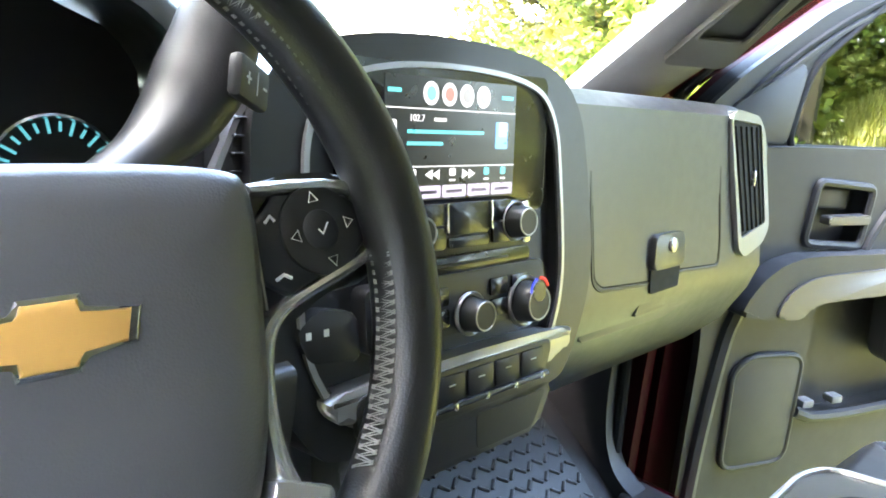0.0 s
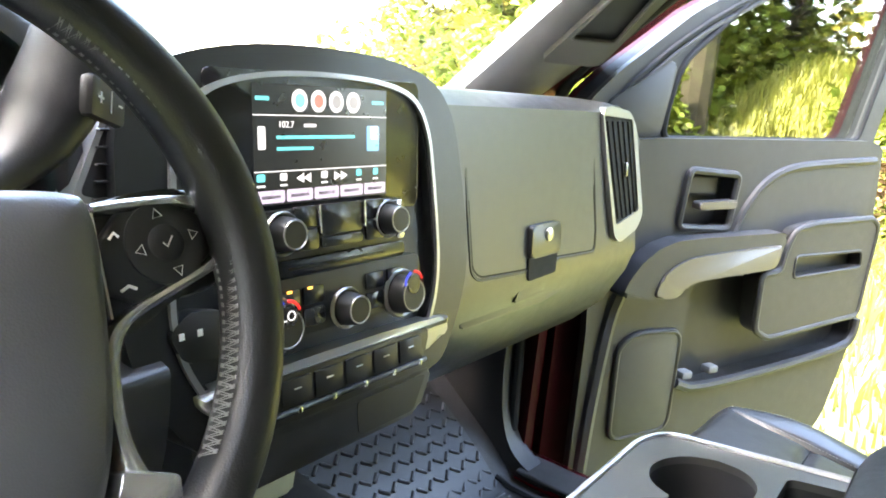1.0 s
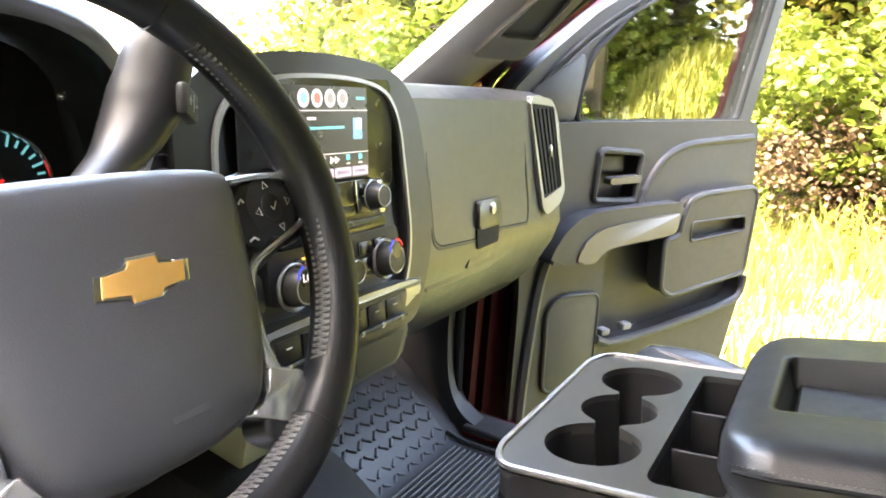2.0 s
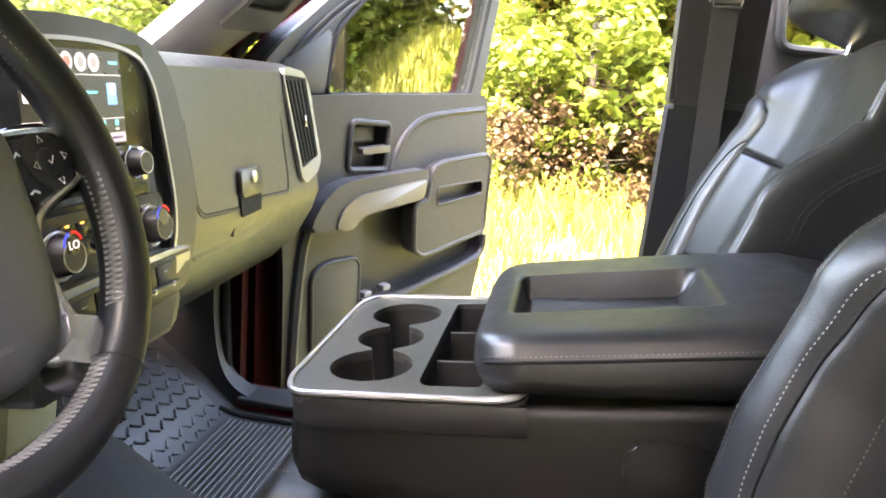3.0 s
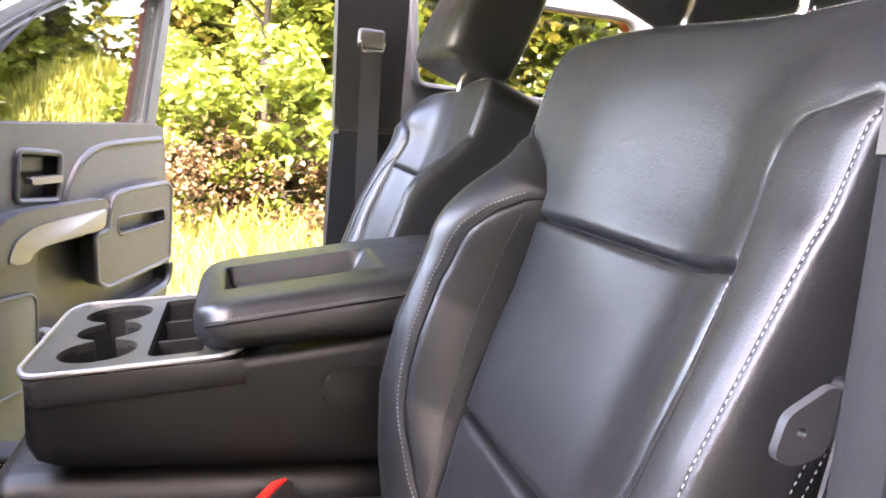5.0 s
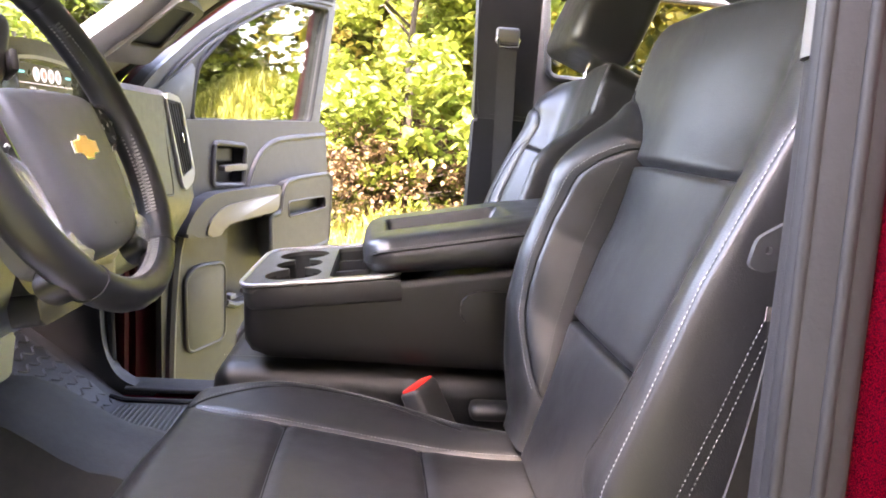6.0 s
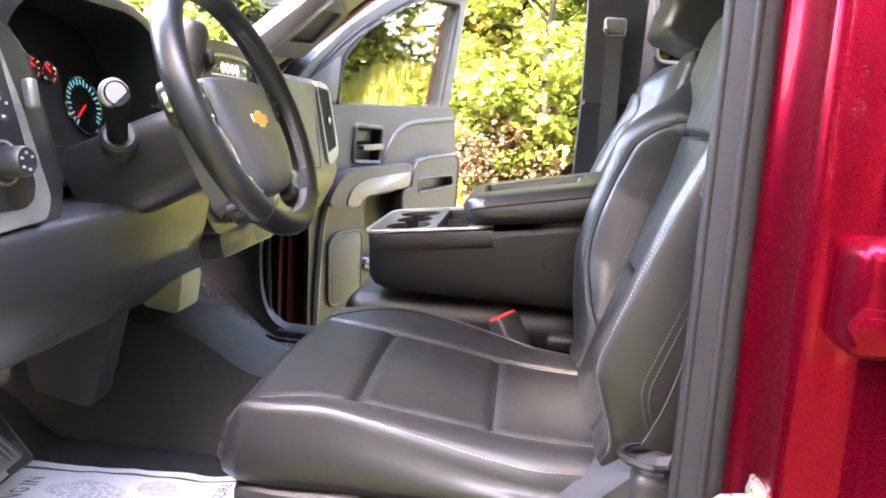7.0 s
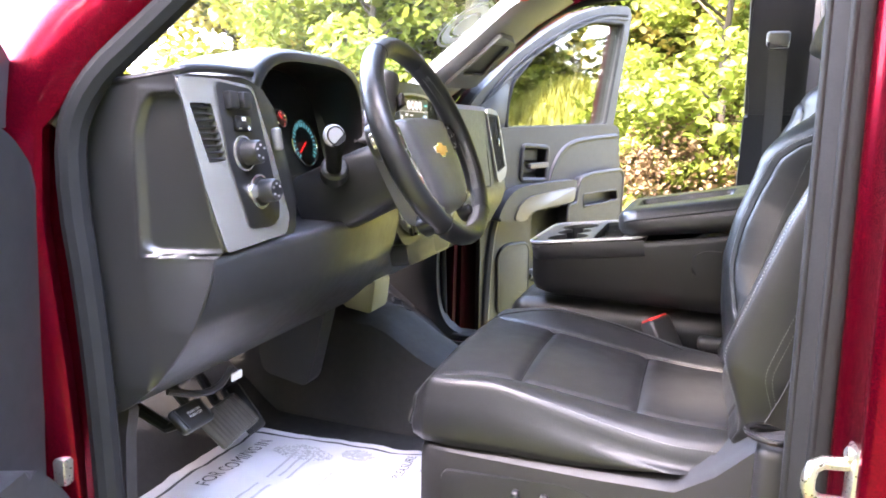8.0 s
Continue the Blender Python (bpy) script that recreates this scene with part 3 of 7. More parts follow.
def dash_profile(x):
    """Side section of the dashboard at x: (y, z) from the windshield over the face to the underside."""
    left = ramp(-x, 0.16, 0.26) * ramp(-x, 0.80, 0.6)
    edge = ramp(abs(x), 0.70, 0.83)
    far = 0.80 - 0.12 * (abs(x) / 0.8) ** 2
    lip = 0.345 + 0.02 * edge
    top = 1.438 - 0.006 * edge - 0.05 * left
    pit = ramp(-x, 0.21, 0.235) * ramp(-x, 0.622, 0.598)
    back = lambda y: y + (0.505 - y) * pit
    return [
        (far, 1.385), (far - 0.15, 1.412 - 0.02 * left), (back(lip + 0.10) + 0.004, top + 0.002), (back(lip + 0.035) + 0.002, top), (back(lip + 0.008), top - 0.016),
        (back(0.348), 1.375), (back(0.338 + 0.06 * left) - 0.03 * pit, 1.262 + 0.018 * (1 - pit)), (0.326 + 0.03 * left, 1.19), (0.322 - 0.015 * left, 1.165), (0.335, 1.12), (0.372 + 0.02 * left, 1.05), (0.43, 0.99), (0.50, 0.975),
        (far, 1.02),
    ]


xs = [-0.826 + 1.652 * k / 66 for k in range(67)]
part("dash_body", loft([[(x, y + (0.07 * ramp(-x, 0.735, 0.77) if y < 0.40 and 0.98 < z < 1.43 else 0.0), z) for y, z in dash_profile(x)] for x in xs]), DASH, dash, smooth=50)

FACE = frame_of((0, 0.335, 1.25), (1, 0, 0), (0, 0.13, 1))  # local z looks back into the cab
GLOVE = FACE @ Matrix.Translation((0.001, 0.002, -0.010)) @ Matrix.Diagonal((0.965, 1, 1, 1))


def face_pose(x, z, out=0.0, m=FACE):
    """A pose on the dash face at world x, z, pushed out into the cab."""
    return m @ Matrix.Translation((x, (z - 1.25), out))


def knob(name, x, z, r, h, parent, out, ring=SATIN, m=FACE, label="round black control knob"):
    k = part(name, lathe([(r * 1.02, 0), (r, h * 0.25), (r * 0.9, h * 0.9), (r * 0.84, h), (0.0005, h)], face_pose(x, z, out, m), 28), KNOB, parent, label)
    part("rim", lathe([(r * 1.25, 0), (r * 1.28, 0.003), (r * 1.2, 0.005), (r * 1.1, 0.004), (r * 1.05, 0.0)], face_pose(x, z, out - 0.0005, m), 28), ring, k)
    part("cap_ring", tube([(r * 0.8 * math.cos(a * math.tau / 28), r * 0.8 * math.sin(a * math.tau / 28), h) for a in range(28)], 0.0009, 6, True, None, 1.0, face_pose(x, z, out, m)), ring, k)
    return k


# centre stack
STACK = frame_of((0, 0.322, 1.25), (1, 0, 0), (0, 0.16, 1))
outer = smooth_loop([(SX - 0.215, 0.185), (SX - 0.1, 0.222), (SX + 0.1, 0.222), (SX + 0.20, 0.188), (SX + 0.222, 0.06), (SX + 0.228, -0.03), (SX + 0.185, -0.115), (SX + 0.15, -0.145), (SX - 0.15, -0.145), (SX - 0.185, -0.115), (SX - 0.228, -0.03), (SX - 0.222, 0.06)], 3)
inner = smooth_loop([(SX - 0.172, 0.165), (SX - 0.09, 0.198), (SX + 0.09, 0.198), (SX + 0.152, 0.168), (SX + 0.162, 0.06), (SX + 0.165, -0.03), (SX + 0.14, -0.09), (SX + 0.11, -0.116), (SX - 0.125, -0.118), (SX - 0.155, -0.10), (SX - 0.19, -0.03), (SX - 0.18, 0.06)], 3)
face = [Vector((SX + (p.x - SX) * 0.95, 0.03 + (p.y - 0.03) * 0.95)) for p in inner]
stack = part("stack_surround", prism(outer, -0.09, 0.012, STACK, 0.0, holes=[face]), STACK_TRIM, dash, "satin black surround of the centre stack")
ring = prism(inner, 0.0115, 0.0165, STACK, 0.0, holes=[[Vector((SX + (p.x - SX) * 0.972, 0.03 + (p.y - 0.03) * 0.972)) for p in inner]])
part("stack_trim", ring, SATIN, stack, "thin satin silver frame")
part("stack_face", prism(face, -0.006, 0.0005, STACK), BLACK, stack)

# touch screen with its icons
screen = thing("touch_screen", "lit colour touch screen showing the radio, set in the dashboard", "screen", (SX, 0.34, 1.33))
SCR = frame_of((SX - 0.0045, 0.3385, 1.379), (1, 0, 0), (0, 0.10, 1))
part("bezel", prism(round_poly([(-0.135, -0.072), (0.142, -0.072), (0.142, 0.066), (-0.135, 0.066)], 0.008), 0.0005, 0.006, SCR, 0.002), GLOSS, screen, "gloss black screen surround")
part("display", prism([(-0.086, -0.055), (0.088, -0.055), (0.088, 0.055), (-0.086, 0.055)], 0.004, 0.0066, SCR), SCREEN, screen)


def ui(x0, x1, y0, y1, mat, name="icon", r=0.002):
    return part(name, prism(round_poly([(x0, y0), (x1, y0), (x1, y1), (x0, y1)], r, 3), 0.0064, 0.0072, SCR), mat, screen)


for k, mt in enumerate((S_BLUE, S_RED, S_GREY, S_GREY)):
    c = (-0.032 + 0.0235 * k, 0.041)
    part("icon", prism([(c[0] + 0.0095 * math.cos(a * math.tau / 20), c[1] + 0.0105 * math.sin(a * math.tau / 20)) for a in range(20)], 0.0064, 0.0072, SCR), S_WHITE, screen)
    part("icon", prism([(c[0] + 0.006 * math.cos(a * math.tau / 16), c[1] + 0.0065 * math.sin(a * math.tau / 16)) for a in range(16)], 0.0066, 0.0076, SCR), mt, screen)
ui(-0.086, 0.088, 0.0265, 0.0275, S_WHITE, "rule", 0.0002), ui(-0.086, 0.088, -0.0245, -0.0235, S_WHITE, "rule", 0.0002)
ui(0.058, 0.076, -0.008, 0.018, S_BLUE, "cover_art"), ui(0.063, 0.075, 0.004, 0.018, S_WHITE, "cover_art")
for k in range(5):
    ui(-0.084 + 0.0345 * k, -0.052 + 0.0345 * k, -0.053, -0.0415, S_LILAC, "preset_button")
    ui(-0.079 + 0.0345 * k, -0.057 + 0.0345 * k, -0.049, -0.046, INK, "preset_caption", 0.0004)
for x, w, mt in ((-0.079, 0.009, S_CYAN), (-0.053, 0.008, S_WHITE), (-0.002, 0.008, S_WHITE), (0.046, 0.007, S_CYAN), (0.071, 0.007, S_CYAN)):
    ui(x - w / 2, x + w / 2, -0.033, -0.026, mt), ui(x - w / 2, x + w / 2, -0.038, -0.0362, S_WHITE, "caption", 0.0004)
for x in (-0.033, -0.024, 0.016, 0.025):
    d = 0.0045 if x > 0 else -0.0045
    part("icon", prism([(x - d, -0.027), (x - d, -0.036), (x + d, -0.0315)], 0.0064, 0.0072, SCR), S_WHITE, screen)
ui(-0.083, -0.068, 0.040, 0.0435, S_CYAN, "caption", 0.0005), ui(0.066, 0.083, 0.040, 0.0435, S_CYAN, "caption", 0.0005), ui(-0.081, -0.073, -0.004, 0.017, S_WHITE, "icon")
lettering("102.7", 0.0085, SCR @ Matrix.Translation((-0.049, 0.0185, 0.0074)), S_WHITE, screen, "caption")
ui(-0.027, -0.012, 0.0165, 0.0195, S_WHITE, "caption", 0.0005)
ui(-0.06, 0.04, 0.0055, 0.0085, S_CYAN, "caption", 0.0005), ui(-0.06, -0.016, -0.005, -0.002, S_CYAN, "caption", 0.0005)

# radio row
part("radio_panel", prism(round_poly([(SX - 0.098, 0.024), (SX + 0.098, 0.024), (SX + 0.098, 0.070), (SX - 0.098, 0.070)], 0.004), -0.001, 0.019, STACK, 0.002), BLACK, stack)
part("panel_end", prism(round_poly([(SX + 0.085, 0.026), (SX + 0.097, 0.026), (SX + 0.097, 0.068), (SX + 0.085, 0.068)], 0.003), 0.018, 0.0205, STACK, 0.001), SILVER, stack, "satin silver panel end")
for x in (SX - 0.072, SX + 0.071):
    knob("radio_knob", x, 1.299, 0.0165, 0.020, stack, 0.019, m=STACK)
for x0, x1, y0, y1 in ((-0.058, -0.03, 0.052, 0.072), (-0.058, -0.03, 0.03, 0.05), (-0.026, 0.03, 0.042, 0.072), (-0.026, 0.03, 0.03, 0.040), (0.036, 0.064, 0.052, 0.072), (0.036, 0.064, 0.03, 0.05)):
    part("radio_button", prism(round_poly([(SX + x0, y0), (SX + x1, y0), (SX + x1, y1), (SX + x0, y1)], 0.003), 0.018, 0.0225, STACK, 0.001), GLOSS, stack)
for x in (-0.028, 0.033):
    part("divider", prism([(SX + x - 0.001, 0.045), (SX + x + 0.001, 0.045), (SX + x + 0.001, 0.072), (SX + x - 0.001, 0.072)], 0.02, 0.0245, STACK), SILVER, stack)
# disc slot and climate row
CLIMATE = STACK @ Matrix.Translation((0, 0.012, 0.0))
part("slot_panel", prism(round_poly([(SX - 0.10, 0.006), (SX + 0.10, 0.006), (SX + 0.10, 0.022), (SX - 0.10, 0.022)], 0.004), -0.001, 0.017, STACK, 0.002), GLOSS, stack)
part("disc_slot", rbox((SX, 0.014, 0.017), (0.13, 0.003, 0.003), 0.001, 2, STACK), BLACK, stack)
part("climate_panel", prism(round_poly([(SX - 0.124, -0.064), (SX + 0.122, -0.064), (SX + 0.122, -0.006), (SX - 0.124, -0.006)], 0.01), -0.001, 0.02, CLIMATE, 0.002), BLACK, stack)
for x, r in ((SX - 0.088, 0.0215), (SX + 0.086, 0.0215), (SX + 0.003, 0.017)):
    k = knob("climate_knob", x, 1.215, r, 0.021, stack, 0.02, m=STACK)
    if r > 0.02:
        for a0, mt in ((0.6, GLOW_BLUE), (0.1, GLOW_RED)):
            arc = [(r * 0.66 * math.cos((a0 + t / 20) * math.pi), r * 0.66 * math.sin((a0 + t / 20) * math.pi), 0.0215) for t in range(0, 9)]
            part("temperature_arc", tube(arc, 0.0016, 6, False, None, 0.4, face_pose(x, 1.215, 0.02, CLIMATE)), mt, k)
        part("dial_face", lathe([(r * 0.5, 0.021), (r * 0.48, 0.0218), (0.0005, 0.0218)], face_pose(x, 1.215, 0.02, CLIMATE), 20), GLOSS, k)
        if x < SX:
            lettering("LO", 0.013, face_pose(x, 1.215, 0.0422, CLIMATE), S_WHITE, k, "reading")
for x, z in ((-0.07, 0.226), (-0.07, 0.205), (-0.04, 0.226), (-0.04, 0.205), (0.045, 0.226), (0.045, 0.205), (0.078, 0.226), (0.078, 0.205)):
    part("climate_button", prism(round_poly([(SX + x - 0.013, z - 0.26), (SX + x + 0.013, z - 0.26), (SX + x + 0.013, z - 0.243), (SX + x - 0.013, z - 0.243)], 0.002), 0.019, 0.0225, CLIMATE, 0.001), GLOSS, stack)
for x, z in ((-0.07, 0.232), (-0.045, 0.232), (-0.07, 0.212)):
    part("indicator_lamp", rbox((SX + x, z - 0.25, 0.023), (0.006, 0.0025, 0.0015), 0.0005, 1, CLIMATE), AMBER, stack, "amber indicator lamp")
# heated seat switches at the lower left corner
hs = part("seat_heat_panel", prism(round_poly([(SX - 0.190, -0.032), (SX - 0.168, -0.016), (SX - 0.131, -0.024), (SX - 0.128, -0.066), (SX - 0.178, -0.060)], 0.008), -0.02, 0.017, CLIMATE, 0.002), BLACK, stack)
for x in (-0.179, -0.162):
    part("seat_mark", rbox((SX + x, -0.036, 0.0175), (0.005, 0.006, 0.001), 0.0003, 1, CLIMATE), PRINT, hs)
# silver chin and switch row below
chin = smooth_loop([(SX - 0.17, -0.072), (SX + 0.175, -0.072), (SX + 0.17, -0.09), (SX + 0.14, -0.112), (SX - 0.14, -0.112), (SX - 0.17, -0.09)], 2)
part("chin_trim", prism(chin, -0.001, 0.024, STACK, 0.008, 4), SATIN, stack, "satin silver lower trim")
part("switch_recess", prism(round_poly([(SX - 0.14, -0.122), (SX + 0.115, -0.122), (SX + 0.13, -0.082), (SX - 0.14, -0.082)], 0.012), 0.019, 0.0255, STACK, 0.001), BLACK, stack)
for k in range(6):
    x = SX - 0.112 + 0.041 * k
    part("switch", rbox((x, -0.1, 0.0255), (0.037, 0.026, 0.004), 0.0015, 2, STACK), BLACK, stack)
    part("switch_mark", rbox((x, -0.097, 0.028), (0.009, 0.0014, 0.001), 0.0003, 1, STACK), PRINT, stack)
    part("switch_tip", rbox((x - 0.005 + 0.003 * k, -0.1165, 0.030), (0.005, 0.008, 0.007), 0.002, 2, STACK), CHROME, stack)
part("switch_bar", tube([(SX - 0.13, -0.1165, 0.029), (SX + 0.115, -0.1165, 0.029)], 0.0035, 8, False, None, 1.0, STACK), GLOSS, stack)
part("lower_bin", prism(round_poly([(SX - 0.15, -0.185), (SX + 0.12, -0.185), (SX + 0.15, -0.135), (SX - 0.15, -0.135)], 0.012), -0.03, 0.012, STACK, 0.006, 3), DASH_LOW, dash, "lower storage bin front")
part("bin_gap", prism(round_poly([(SX + 0.02, -0.18), (SX + 0.11, -0.18), (SX + 0.135, -0.142), (SX + 0.02, -0.142)], 0.008), 0.0, 0.0125, STACK), BLACK, dash)

# glove box doors and latch
LOWER = frame_of((0, 0.338, 1.25), (1, 0, 0), (0, -0.03, 1)) @ Matrix.Diagonal((0.965, 1, 1, 1))
glove = [(0.275, 0.118), (0.30, 0.124), (0.60, 0.122), (0.652, 0.105), (0.672, -0.03), (0.668, -0.066), (0.535, -0.059), (0.525, -0.061), (0.43, -0.065), (0.31, -0.058), (0.292, -0.045)]
gl = part("glove_box_door", prism(round_poly(glove, 0.012), -0.02, 0.010, GLOVE, 0.002, 2), DASH, dash, "closed glove box door")
part("door_gap", tube([(p.x, p.y, 0.0095) for p in round_poly(glove, 0.012)], 0.0022, 6, True, None, 1.0, GLOVE), WELT, gl)
seam = [(p.x, p.y, 0.009) for p in round_poly([(x + (0.004 if x > 0.45 else -0.004), y + (0.005 if y > 0 else -0.004)) for x, y in glove], 0.014)]
part("gap", tube(seam, 0.004, 6, True, None, 1.0, GLOVE), BLACK, dash)
part("latch_plate", prism(round_poly([(0.435, -0.05), (0.53, -0.05), (0.53, 0.0), (0.44, 0.0)], 0.01), 0.010, 0.02, GLOVE, 0.004, 3), DASH, gl)
part("latch_lock", lathe([(0.0105, 0), (0.0105, 0.004), (0.007, 0.006), (0.0005, 0.006)], face_pose(0.487, 1.233, 0.0195, GLOVE), 20), STEEL, gl, "round metal lock")
# raised black plate standing in for the shade in the hollow under the latch
part("latch_shade_plate", prism(round_poly([(0.437, -0.084), (0.522, -0.082), (0.528, -0.049), (0.437, -0.049)], 0.004), 0.006, 0.0145, GLOVE), WELT, gl)
part("latch_handle", prism(round_poly([(0.41, -0.112), (0.50, -0.108), (0.52, -0.074), (0.43, -0.077)], 0.006), 0.0, 0.016, LOWER, 0.004, 3), DASH_LOW, dash)
low = [(0.27, -0.066), (0.43, -0.074), (0.54, -0.066), (0.665, -0.074), (0.64, -0.11), (0.52, -0.13), (0.28, -0.128)]
part("lower_glove_door", prism(round_poly(low, 0.012), -0.01, 0.010, LOWER, 0.004, 3), DASH_LOW, dash)


def end_vent(s):
    """The silver-framed air vent at one end of the dash."""
    def sx(x):
        return s * x
    rim = [(sx(0.672), 0.172), (sx(0.70), 0.182), (sx(0.79), 0.174), (sx(0.82), 0.148), (sx(0.868), -0.02), (sx(0.84), -0.046), (sx(0.762), -0.064), (sx(0.735), -0.05), (sx(0.69), 0.10)]
    hole = round_poly([(sx(0.678), 0.166), (sx(0.800), 0.160), (sx(0.846), -0.010), (sx(0.742), -0.030)], 0.008)
    v = part("vent_frame", prism(round_poly(rim, 0.014), -0.05, 0.02, GLOVE, 0.0, holes=[hole]), SATIN, dash, "satin silver air vent frame", 30)
    part("vent_cavity", prism(hole, -0.03, 0.0165, GLOVE), WELT, v)
    for k in range(5):
        t = (k + 0.5) / 5
        part("vent_slat", tube([(sx(0.684 + 0.112 * t), 0.156, 0.0165), (sx(0.745 + 0.10 * t), -0.018, 0.0165)], 0.003, 6, False, None, 1.0, GLOVE), WELT, v)
    part("vent_lever", rbox((sx(0.772), 0.07, 0.022), (0.005, 0.026, 0.008), 0.002, 2, GLOVE), SILVER, v)
    return v


end_vent(1)

# vent between the gauges and the stack
vm = FACE @ Matrix.Translation((0, 0, 0.008))
cv = part("centre_vent", prism(round_poly([(-0.235, 0.09), (-0.205, 0.155), (-0.165, 0.165), (-0.17, 0.075)], 0.008), -0.03, 0.0, vm), SATIN, dash, "dark satin framed air vent")
part("vent_cavity", prism(round_poly([(-0.228, 0.094), (-0.203, 0.148), (-0.172, 0.156), (-0.176, 0.08)], 0.006), -0.01, 0.001, vm), BLACK, cv)
for k in range(5):
    part("vent_slat", rbox((-0.197 + 0.002 * k, 0.09 + 0.013 * k, 0.002), (0.045, 0.002, 0.006), 0.0006, 1, vm), BLACK, cv)

# driver's end of the dash: silver frame, vent, switch panel
POD = frame_of((0, 0.30, 1.25), (1, 0, 0), (0, 0.14, 1))
pod = [(-0.814, 0.186), (-0.66, 0.19), (-0.60, 0.165), (-0.572, 0.03), (-0.565, -0.02), (-0.60, -0.06), (-0.65, -0.07), (-0.762, -0.066), (-0.775, -0.052), (-0.797, 0.05)]
part("pod_body", prism(round_poly(pod, 0.02), -0.10, 0.0, POD, 0.008, 3), DASH, dash)
frame_out = [(-0.822, 0.180), (-0.745, 0.182), (-0.665, 0.176), (-0.635, 0.08), (-0.612, -0.02), (-0.625, -0.042), (-0.772, -0.050), (-0.798, 0.04)]
hole = round_poly([(-0.806, 0.148), (-0.763, 0.149), (-0.745, 0.072), (-0.783, 0.071)], 0.004)
fr = part("pod_trim", prism(round_poly(frame_out, 0.01), -0.002, 0.012, POD, 0.003, 2, holes=[hole]), SILVER, dash, "satin silver trim round the driver's vent", 30)
part("vent_cavity", prism(hole, -0.05, -0.02, POD), WELT, fr)
for k in range(9):
    t = (k + 0.5) / 9
    part("vent_slat", rbox((-0.785 + 0.021 * t, 0.148 - 0.076 * t, 0.001), (0.043, 0.0028, 0.016), 0.0008, 1, POD), BLACK, fr)
part("switch_panel", prism(round_poly([(-0.752, 0.178), (-0.669, 0.171), (-0.648, 0.06), (-0.637, -0.008), (-0.656, -0.026), (-0.717, -0.024), (-0.744, 0.07)], 0.01), 0.008, 0.0145, POD, 0.002), BLACK, dash, "black switch panel")
for x in (-0.729, -0.700):
    part("toggle", rbox((x, 0.153, 0.02), (0.02, 0.024, 0.014), 0.004, 2, POD), KNOB, dash)
part("edge_release", rbox((-0.619, 0.1, 0.012), (0.014, 0.034, 0.014), 0.005, 3, POD), SATIN, dash)
part("brake_switch", rbox((-0.707, 0.122, 0.0155), (0.036, 0.022, 0.008), 0.002, 2, POD), GLOSS, dash)
for x, y, w, h in ((-0.707, 0.128, 0.008, 0.005), (-0.717, 0.115, 0.006, 0.0012), (-0.697, 0.115, 0.006, 0.0012), (-0.697, 0.115, 0.0012, 0.006)):
    part("switch_mark", rbox((x, y, 0.02), (w, h, 0.0008), 0.0002, 1, POD), PRINT, dash)
for x, y, nm in ((-0.709, 0.081, "lamp_knob"), (-0.683, 0.026, "transfer_case_knob")):
    k = part(nm, lathe([(0.021, 0), (0.0205, 0.004), (0.017, 0.006), (0.0165, 0.026), (0.0145, 0.029), (0.0005, 0.029)], POD @ Matrix.Translation((x, y, 0.0135)), 28), KNOB, dash, "round black rotary switch")
    part("bezel", lathe([(0.025, 0), (0.025, 0.002), (0.0215, 0.003), (0.021, 0)], POD @ Matrix.Translation((x, y, 0.0135)), 28), SILVER, k)
    for a in range(5):
        an = 0.5 + a * 1.1
        part("knob_mark", rbox((x + 0.009 * math.cos(an), y + 0.009 * math.sin(an), 0.043), (0.004, 0.003, 0.0008), 0.0002, 1, POD), THREAD, k)
part("dimmer_wheel", lathe([(0.011, 0), (0.011, 0.006), (0.009, 0.008), (0.0005, 0.008)], POD @ Matrix.Translation((-0.706, 0.027, 0.0135)), 20), SILVER, dash)

# knee bolster: swept lower panel on the driver's side
KNEE = [(0.962, 0.455), (0.975, 0.425), (0.988, 0.405), (1.02, 0.368), (1.05, 0.341), (1.08, 0.319), (1.11, 0.303), (1.14, 0.294), (1.17, 0.289), (1.194, 0.289)]
rings = []
for k in range(33):
    t = k / 32
    ring = []
    for j in range(28):
        z = 0.964 + 0.230 * j / 27
        up = 0.014 * math.sin(t * math.pi) * ramp(z, 0.96, 1.06)
        ring.append((-0.821 + 0.637 * t + 0.030 * ramp(z, 1.07, 1.19) * max(0.0, 1 - k / 8) ** 2, table(z, KNEE) - up, z + 0.012 * t * ramp(z, 1.1, 1.19)))
    x, y, z = ring[-1]
    rings.append(ring + [(x, y + 0.003, z + 0.004), (x, y + 0.012, z + 0.006), (x, 0.40, z + 0.006), (x, 0.50, 1.02), (x, 0.47, 0.968)])
part("knee_panel", loft(rings), DASH_LOW, dash, "swept lower dash panel", 60)

# side cover of the dash end, with the shallow round-cornered recess of its hatch
def end_x(y, z, front):
    u = max(0.0, min(1.0, (0.374 - y) / (0.374 - front))) if z > 1.2 else ramp(y, 0.374, front)
    x = -0.828 + u * table(z, [(0.98, 0.005), (1.10, 0.009), (1.16, 0.024), (1.198, 0.036), (1.2005, 0.046), (1.29, 0.0215), (1.36, 0.009), (1.43, -0.002)])
    # distance into the recess from its border
    dy, dz = 0.374 - 0.014 * ramp(z, 1.35, 1.41) - y, min(z - 1.203, 1.409 - z)
    r = 0.022
    d = min(dy, dz) if dy > r or dz > r else r - math.hypot(r - dy, r - dz) if dy > 0 and dz > 0 else min(dy, dz)
    deep = 0.008 * (1 - 0.5 * u)
    return x + deep * ramp(d, 0.0, 0.006) - 0.0015 * gauss(d + 0.003, 0.005)


